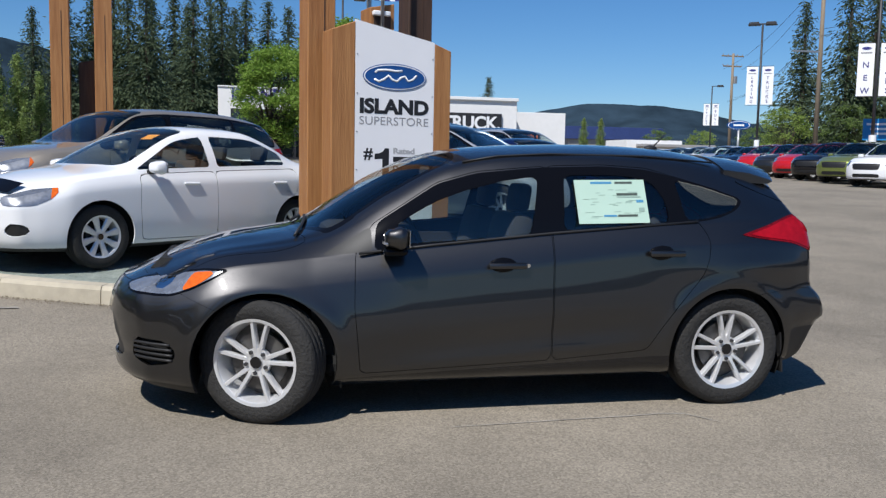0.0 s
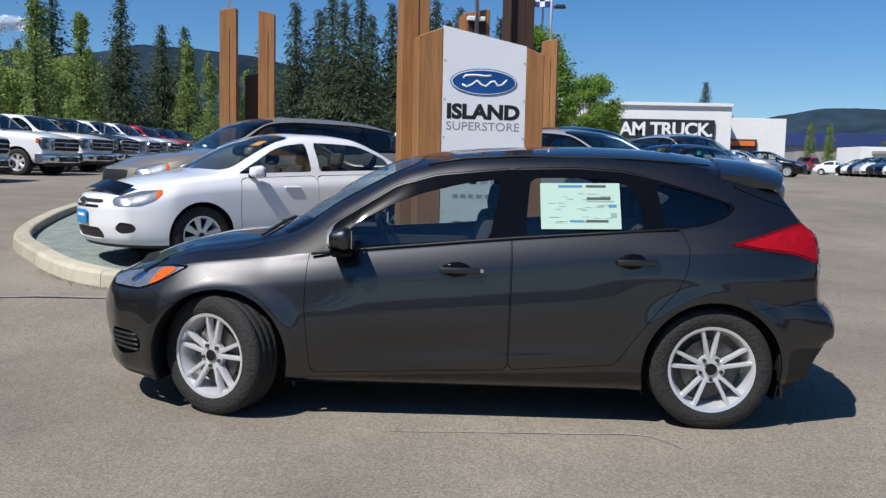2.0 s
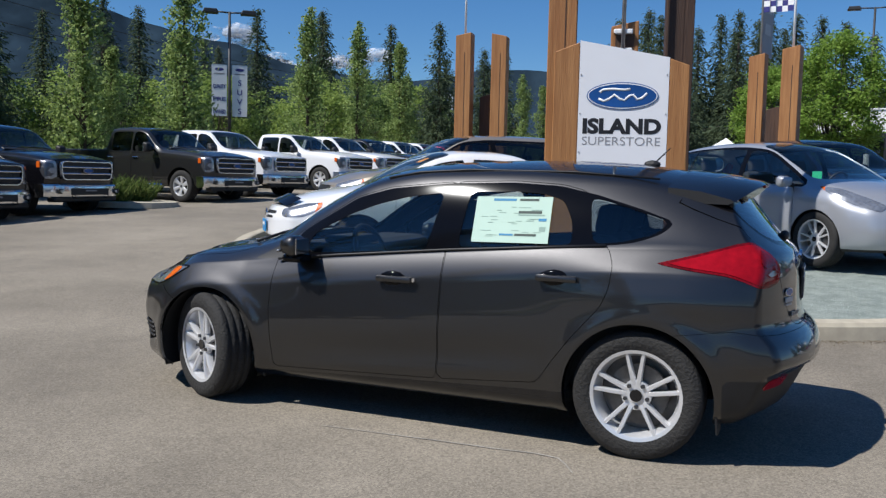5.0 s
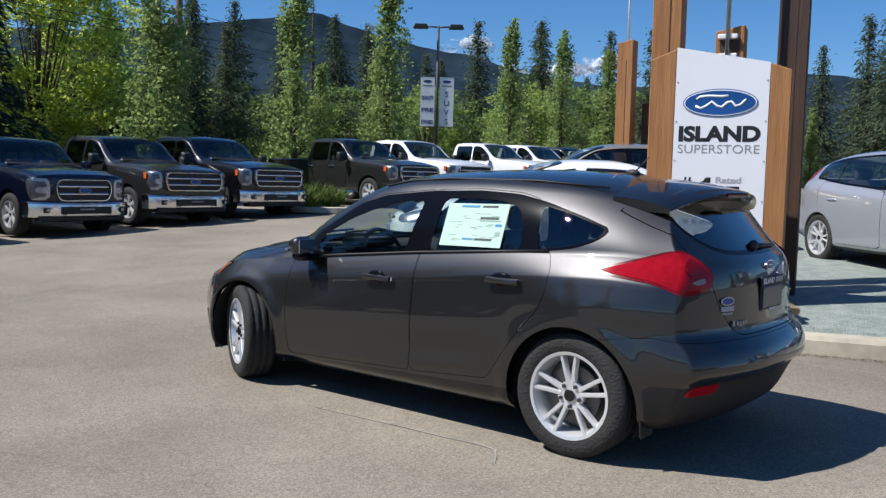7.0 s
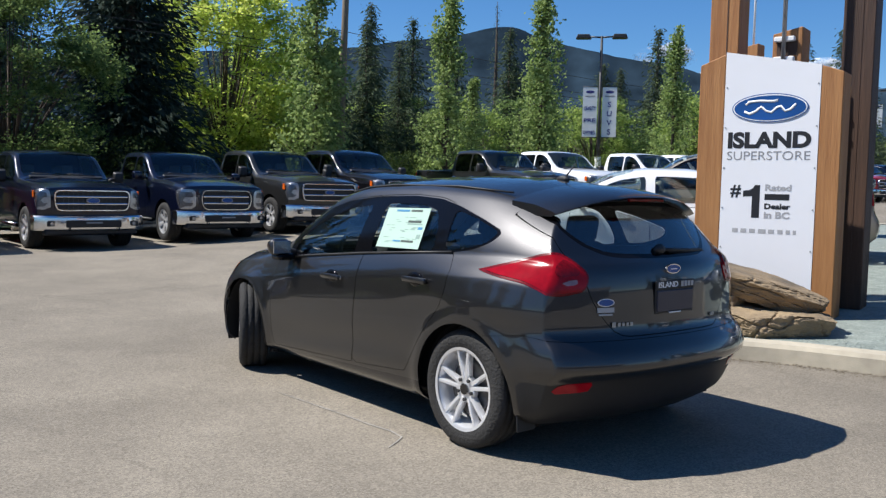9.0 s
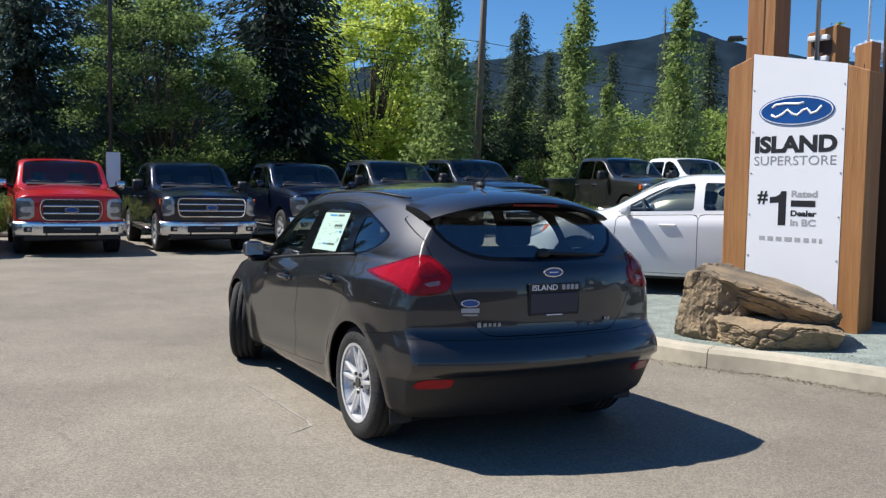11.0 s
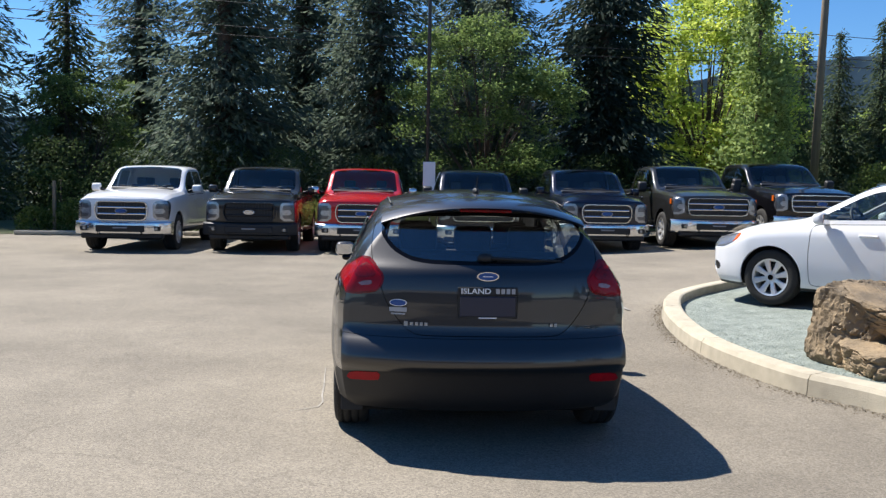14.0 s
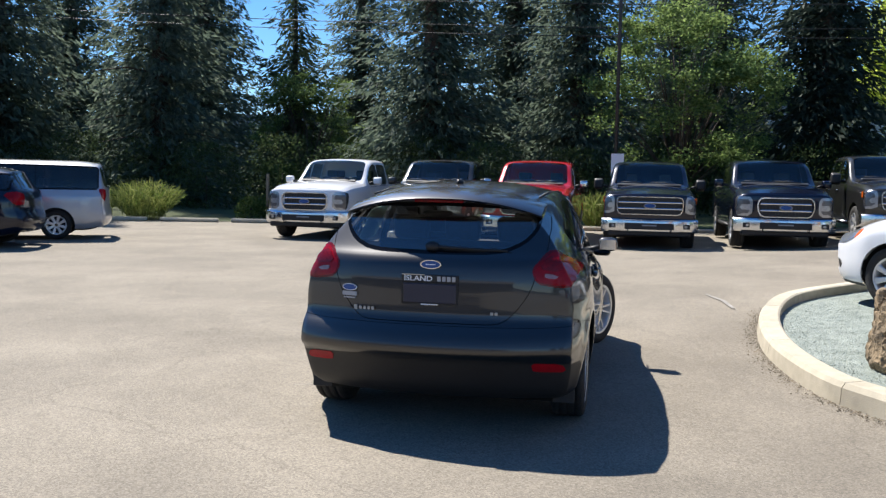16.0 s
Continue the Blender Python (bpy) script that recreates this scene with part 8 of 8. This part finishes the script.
# planted bed between the truck groups
bedx, bedy = -13.2, 11.2
bd = thing("planting_bed", pose(bedx, bedy, lot(bedx, bedy)), "small kerbed planting bed with low shrubs between trucks", "planter")
lp = [(1.35 * math.cos(a) * (1.25 if math.cos(a) < 0 else 1), 1.05 * math.sin(a)) for a in np.linspace(0, 2 * math.pi, 28, endpoint=False)]
v = [(x * s, y * s, z) for s, z in ((1, 0), (.985, .13), (.9, .15), (.86, .12), (0.02, .14)) for x, y in lp]
part("kerb_ring", mesh_of("kerb_ring", v, [(r * 28 + i, r * 28 + (i + 1) % 28, (r + 1) * 28 + (i + 1) % 28, (r + 1) * 28 + i) for r in range(4) for i in range(28)], M_CONCRETE), None, bd)
for k, (dx, dy) in enumerate(((.3, .2), (-.4, -.3), (-1.0, .2), (.2, -.5), (-.5, .5))):
    bush("spreading_juniper", bedx + dx * .9, bedy + dy, .55, .52, 600, M_HEDGE, "low feathery juniper in the planting bed", 120 + k, True, "junipers in the bed", .12)


# ---- street furniture ----
def lot_lamp(x, y, h, turn, banners=(), label="tall dark lot lamp with two floodlight heads", heads=2, by=None, arm=.55):
    L = thing("lot_lamp", pose(x, y, lot(x, y), 0, 0, turn), label, "lamp post", "lot lamps")
    part("pole", tube([(0, 0, 0), (0, 0, h)], .085, 10, taper=.06), M_POLE, L)
    part("base_sleeve", cyl(.16, .16, 2.0, Matrix.Translation((0, 0, 1.0)), 14), M_WHITETXT, L)
    for s in ((-1, 1) if heads == 2 else (1,)):
        part("arm", tube([(0, 0, h - .05), (s * arm, 0, h - .02)], .04, 8), M_POLE, L)
        hd = box((.72, .48, .20), (s * (arm + .30), 0, h - .02), .03)
        for v in hd.verts:
            if v.co.z > h:
                v.co.x = s * (arm + .30) + (v.co.x - s * (arm + .30)) * .8
        o = part("lamp_head", hd, M_POLE, L)
        part("lens", box((.5, .3, .01), (s * (arm + .30), 0, h - .092)), M_CLEARLENS, o)
    for s, rows in banners:
        B = new("banner")
        B.parent = L
        bh, bw = 2.35, .68
        z0 = by if by is not None else h - 4.9
        B.location = (s * (bw / 2 + .12), 0, z0)
        part("cloth", box((bw, .012, bh), (0, 0, bh / 2)), M_WHITETXT, B)
        part("banner_arm", tube([(-s * .4, 0, bh + .03), (s * .36, 0, bh + .03)], .015, 6), M_POLE, B)
        part("banner_arm", tube([(-s * .4, 0, -.03), (s * .36, 0, -.03)], .015, 6), M_POLE, B)
        for side in (-1, 1):
            ov = part("brand_shape", ellipse(.20, .07, .004), M_NAVYTXT, B)
            ov.location = (0, side * .008, bh - .22)
            part("heading_bar", box((.46, .004, .06), (0, side * .008, bh - .42)), M_GREYTXT, B)
        n = len(rows)
        for k, txt in enumerate(rows):
            z = (bh - .62) * (1 - (k + 1) / n) + .12
            sz = min(.36, (bh - .7) / n * .95) if len(txt) == 1 else .20
            me = words(txt, sz, M_NAVYTXT, "lettering", .006, .002)
            xs = [v_.co.x for v_ in me.vertices]
            if len(txt) > 1:
                k_ = .56 / max(.01, max(xs) - min(xs))
                me.transform(Matrix.Diagonal((k_, 1, 1.25, 1)))
            part("lettering", me, None, B).location = (0, -.010, z)
    return L


lot_lamp(-23.3, 28.6, 7.7, 40, ((-1, ("QUALITY", "PRE", "OWNED")), (1, tuple("SUVS"))), by=2.95)
lot_lamp(-38.4, 88.9, 11.0, 30, ((-1, ("TRUCKS",)), (1, ("CARS",))), by=7.2, heads=1)
lot_lamp(4.2, 50, 11.3 - lot(4.2, 50), 0, (), arm=.75)
lot_lamp(29.8, 45, 9.2, -35, ((-1, tuple("LEASING")), (1, tuple("TRUCKS"))), by=4.2, arm=.2)
lot_lamp(48.2, 84, 9.0, -35, ((-1, tuple("TRUCKS")), (1, tuple("SUVS"))), by=4.7, heads=1)
lot_lamp(26.2, 29.8, 10.0, -35, ((-1, tuple("NEW")), (1, tuple("CARS"))), by=3.75)


def utility_pole(x, y, h, r, label, cross=False, lean=0.0):
    p = thing("utility_pole", pose(x, y, lot(x, y), 0, lean, 0), label, "utility pole", "utility poles")
    part("pole", tube([(0, 0, -.2), (0, 0, h)], r, 12, taper=r * .7), M_WOODPOLE, p)
    if cross:
        for z in (h - .25, h - 1.25):
            part("crossarm", box((2.4 if z > h - 1 else 2.0, .11, .13), (0, .1, z), .01, rot=None), M_WOODPOLE, p)
            for k in (-1.05, -.5, .5, 1.05):
                part("insulator", cyl(.045, .03, .16, Matrix.Translation((k, .1, z + .14)), 8), M_STEEL, p)
        part("transformer", cyl(.22, .22, .7, Matrix.Translation((.32, 0, h - 2.6)), 14), M_STEEL, p)
    elif not lean:
        part("crossarm", box((1.8, .1, .1), (-.9, 0, h * .55), .01), M_STEEL, p)
    return p


utility_pole(-25.2, 15.2, 13, .16, "weathered wooden utility pole among the poplars", lean=2.5)
utility_pole(31.5, 41.5, 13, .15, "tall weathered wooden utility pole", False)
utility_pole(45.9, 76.0, 11.5, .17, "wooden utility pole with two crossarms", True)
sp = thing("signal_pole", pose(-20.6, .6, lot(-20, .6)), "thin dark pole with a small white sign", "pole")
part("pole", tube([(0, 0, 0), (.05, 0, 14)], .055, 8), M_POLE, sp)
part("sign_plate", box((.03, .38, 1.0), (.09, .06, 1.80), .004), M_WHITETXT, sp)
st = thing("marker_post", pose(-20.2, -10.6, lot(-20, -10)), "slim grey wooden marker post on the verge", "post")
part("stake", box((.09, .09, 1.55), (0, 0, .77), .01), M_WOODPOLE, st)


def cable(a, b, sag, label="thin black overhead cable strung between poles"):
    pts = []
    for k in range(15):
        t = k / 14
        p = Vector(a).lerp(Vector(b), t)
        p.z -= sag * 4 * t * (1 - t)
        pts.append(p)
    c = thing("overhead_cable", pose(0, 0, 0), label, "cable", "overhead cables")
    part("wire", tube(pts, .013, 5), M_CABLE, c)


for z in (7.5, 6.7, 6.4):
    cable((-22, -30, z + 1.5), (-25.2, 15.2, z), .5)
    cable((-25.2, 15.2, z), (-29, 60, z + .8), .6)
for dx, z in ((-1, 11.2), (1, 11.2), (.4, 8.4), (-.4, 8.0)):
    cable((31.5 + dx * .2, 41.5, z + 1.2), (45.9 + dx, 76.0, z), .7)
    cable((31.5 + dx * .2, 41.5, z + 1.2), (29, 5, z + 2.2), .7)


# ---- buildings ----
def wall_box(b, name, size, loc, material, label=""):
    return part(name, box(size, loc, .02), material, b, label)


b = thing("truck_centre", pose(0, 0, 0), "white flat-roofed showroom with a black lettered fascia", "building")
z = lot(0, 80)
wall_box(b, "wall", (16, 12, 6.4), (17.0, 87, z + 3.2), M_STUCCO)
wall_box(b, "parapet", (16.2, .4, .30), (17.0, 80.95, z + 6.5), M_STUCCO)
fa = wall_box(b, "fascia", (13.2, .25, 1.9), (16.75, 80.85, z + 4.1), M_DARKCLAD, "black sign fascia")
letters(words("AM TRUCK.", 1.78, M_WHITETXT, "lettering", .05, .03, 'RIGHT', .95), fa, (23.2, 80.70, z + 3.50))
for k in range(5):
    w = part("window", box((2.2, .12, 2.2), (10.6 + 2.6 * k, 80.93, z + 1.3)), M_DARKCLAD, b)
    part("pane", box((2.0, .04, 2.0), (10.6 + 2.6 * k, 80.85, z + 1.3)), M_GLASSDARK, w)
wall_box(b, "wing", (7.1, 12, 5.5), (27.75, 90, z + 2.75), M_STUCCO)
en = wall_box(b, "entrance", (3.6, .3, 3.4), (26.6, 83.9, z + 1.7), M_DARKCLAD)
part("entrance_band", box((3.2, .1, .5), (26.6, 83.7, z + 3.0)), M_ORANGE, en)
part("chimney_flue", cyl(.2, .2, .8, Matrix.Translation((27, 88, z + 5.6)), 10), M_STEEL, b)

# an added dealership front, unseen, on the side that the camera never faces
b = thing("dealership_building", pose(0, 0, 0), "added long grey dealership with a dark glass front, out of view", "building")
wall_box(b, "wall", (10, 52, 2.2), (41, -12, 4.1), M_GREYCLAD)
wall_box(b, "plinth", (9.6, 51, 3.0), (41.2, -12, 1.5), M_DARKCLAD)
for k in range(12):
    part("window", box((.10, 3.6, 2.5), (36.32, -35.5 + 4.25 * k, 1.5), .01), M_GLASSDARK, b)

b = thing("showroom", pose(0, 0, 0), "white showroom with dark blue lettering behind trees", "building")
wall_box(b, "wall", (13.2, 10, 6.8), (2.25, 86.1, z + 3.4), M_STUCCO)
wall_box(b, "parapet", (13.3, .4, .12), (2.25, 81.2, z + 6.85), M_STUCCO)
wall_box(b, "shopfront", (12.0, .2, 4.7), (2.8, 81.05, z + 2.45), M_DARKCLAD)
for k in range(6):
    part("window", box((1.8, .08, 4.1), (-2.2 + 2.0 * k, 80.93, z + 2.4)), M_GLASSDARK, b)
letters(words("ISLAND", 1.45, M_NAVYTXT, "lettering", .04, .03, 'LEFT'), b, (-3.15, 81.05, z + 5.68))

b = thing("warehouse", pose(0, 0, 0), "low dark blue and grey warehouse far off", "building")
wall_box(b, "wall", (17, 15, 4.7), (62, 150, z + 2.35), M_GREYCLAD)
wall_box(b, "roof_band", (18, 16, 2.2), (62, 150, z + 5.8), M_BLUECLAD)
b = thing("white_shed", pose(0, 0, 0), "small white flat-roofed shed far off", "building")
wall_box(b, "wall", (9, 8, 4.0), (58, 122, z + 2.0), M_STUCCO)
wall_box(b, "porch", (12, 6, .4), (61, 119, z + 3.2), M_GREYCLAD)
wall_box(b, "door", (1.0, .1, 2.1), (56, 117.9, z + 1.05), M_GREYCLAD)
b = thing("advert_board", pose(27.6, 30.5, lot(0, 30), 0, 0, -35), "blue advertising board on two legs", "sign")
part("board", box((2.2, .08, 1.0), (0, 0, 2.3), .01), M_DEALER, b)
for s in (-1, 1):
    part("leg", tube([(s * .9, 0, 0), (s * .9, 0, 2.0)], .04, 8), M_STEEL, b)
for k in range(3):
    part("copy_bar", box((1.5 - .3 * k, .01, .10), (-.2, -.05, 2.55 - .22 * k)), M_WHITETXT, b)
b = thing("oval_sign", pose(38.6, 62, lot(0, 60), 0, 0, -30), "blue oval brand sign on a post", "sign")
part("post", tube([(0, 0, 0), (0, 0, 3.4)], .10, 8), M_STEEL, b)
part("oval", ellipse(.95, .40, .2), M_BLUE, b).location = (0, 0, 3.7)
part("oval_rim", ellipse(.87, .34, .22), M_WHITETXT, b).location = (0, -.02, 3.7)
part("oval_field", ellipse(.82, .30, .24), M_BLUE, b).location = (0, -.03, 3.7)
part("flourish", box((.85, .02, .14), (0, -.17, 3.7), .004), M_WHITETXT, b)
for k, (x, y, c, pm) in enumerate(((20.5, 74, "black", M_BLACKPAINT), (24, 75, "charcoal", M_CHARPAINT), (31, 92, "white", M_WHITEPAINT), (37, 93, "red", M_REDPAINT))):
    place(light if k % 2 == 0 else heavy, x, y, 40, M_WHITEPAINT, pm, "%s pickup truck parked before the far showroom" % c, group="trucks at the showroom")
for k, (x, y, c, pm) in enumerate(((36.5, 84, "white", M_WHITEPAINT), (41, 83, "silver", M_SILVERPAINT), (34, 100, "red", M_REDPAINT), (12, 40, "white", M_WHITEPAINT), (14.5, 43, "silver", M_SILVERPAINT), (17, 46, "black", M_BLACKPAINT))):
    place(far_sedan, x, y, 150, M_WHITEPAINT, pm, "%s sedan parked far across the lot" % c, group="far parked cars")
tn = thing("canopy_tent", pose(-4.4, 60, lot(0, 60)), "white peaked canopy tent", "tent")
part("canopy", cyl(2.1, .05, 1.1, Matrix.Translation((0, 0, 2.75)) @ Matrix.Rotation(radians(45), 4, 'Z'), 4), M_WHITETXT, tn)
part("valance", box((2.95, 2.95, .3), (0, 0, 2.1)), M_WHITETXT, tn)
for sx in (-1, 1):
    for sy in (-1, 1):
        part("leg", tube([(sx * 1.4, sy * 1.4, 0), (sx * 1.4, sy * 1.4, 2.1)], .03, 6), M_STEEL, tn)

# ---- marks on the asphalt ----
def scuff(pts, w, label):
    v, f = [], []
    for i, (x, y) in enumerate(pts):
        a = (Vector(pts[min(i + 1, len(pts) - 1)]) - Vector(pts[max(i - 1, 0)])).normalized()
        n_ = Vector((-a.y, a.x)) * w * (.4 + .6 * math.sin(math.pi * (i + .5) / len(pts)))
        for s in (-1, 1):
            v.append((x + n_.x * s, y + n_.y * s, lot(x, y) + .004))
    tagged(new("tyre_scuff", mesh_of("tyre_scuff", v, [(2 * i, 2 * i + 1, 2 * i + 3, 2 * i + 2) for i in range(len(pts) - 1)], M_PAINTLINE)), label, "road mark", kind="structure")


scuff([(-.35, -1.02), (.0, -1.00), (.35, -.98), (.65, -.97), (.85, -.95), (.98, -.97), (1.04, -1.05), (1.10, -1.15)], .006, "thin pale scratch on the asphalt")
scuff([(-4.4, 2.1), (-3.8, 2.25), (-3.2, 2.3)], .03, "faded pale paint line on the asphalt")
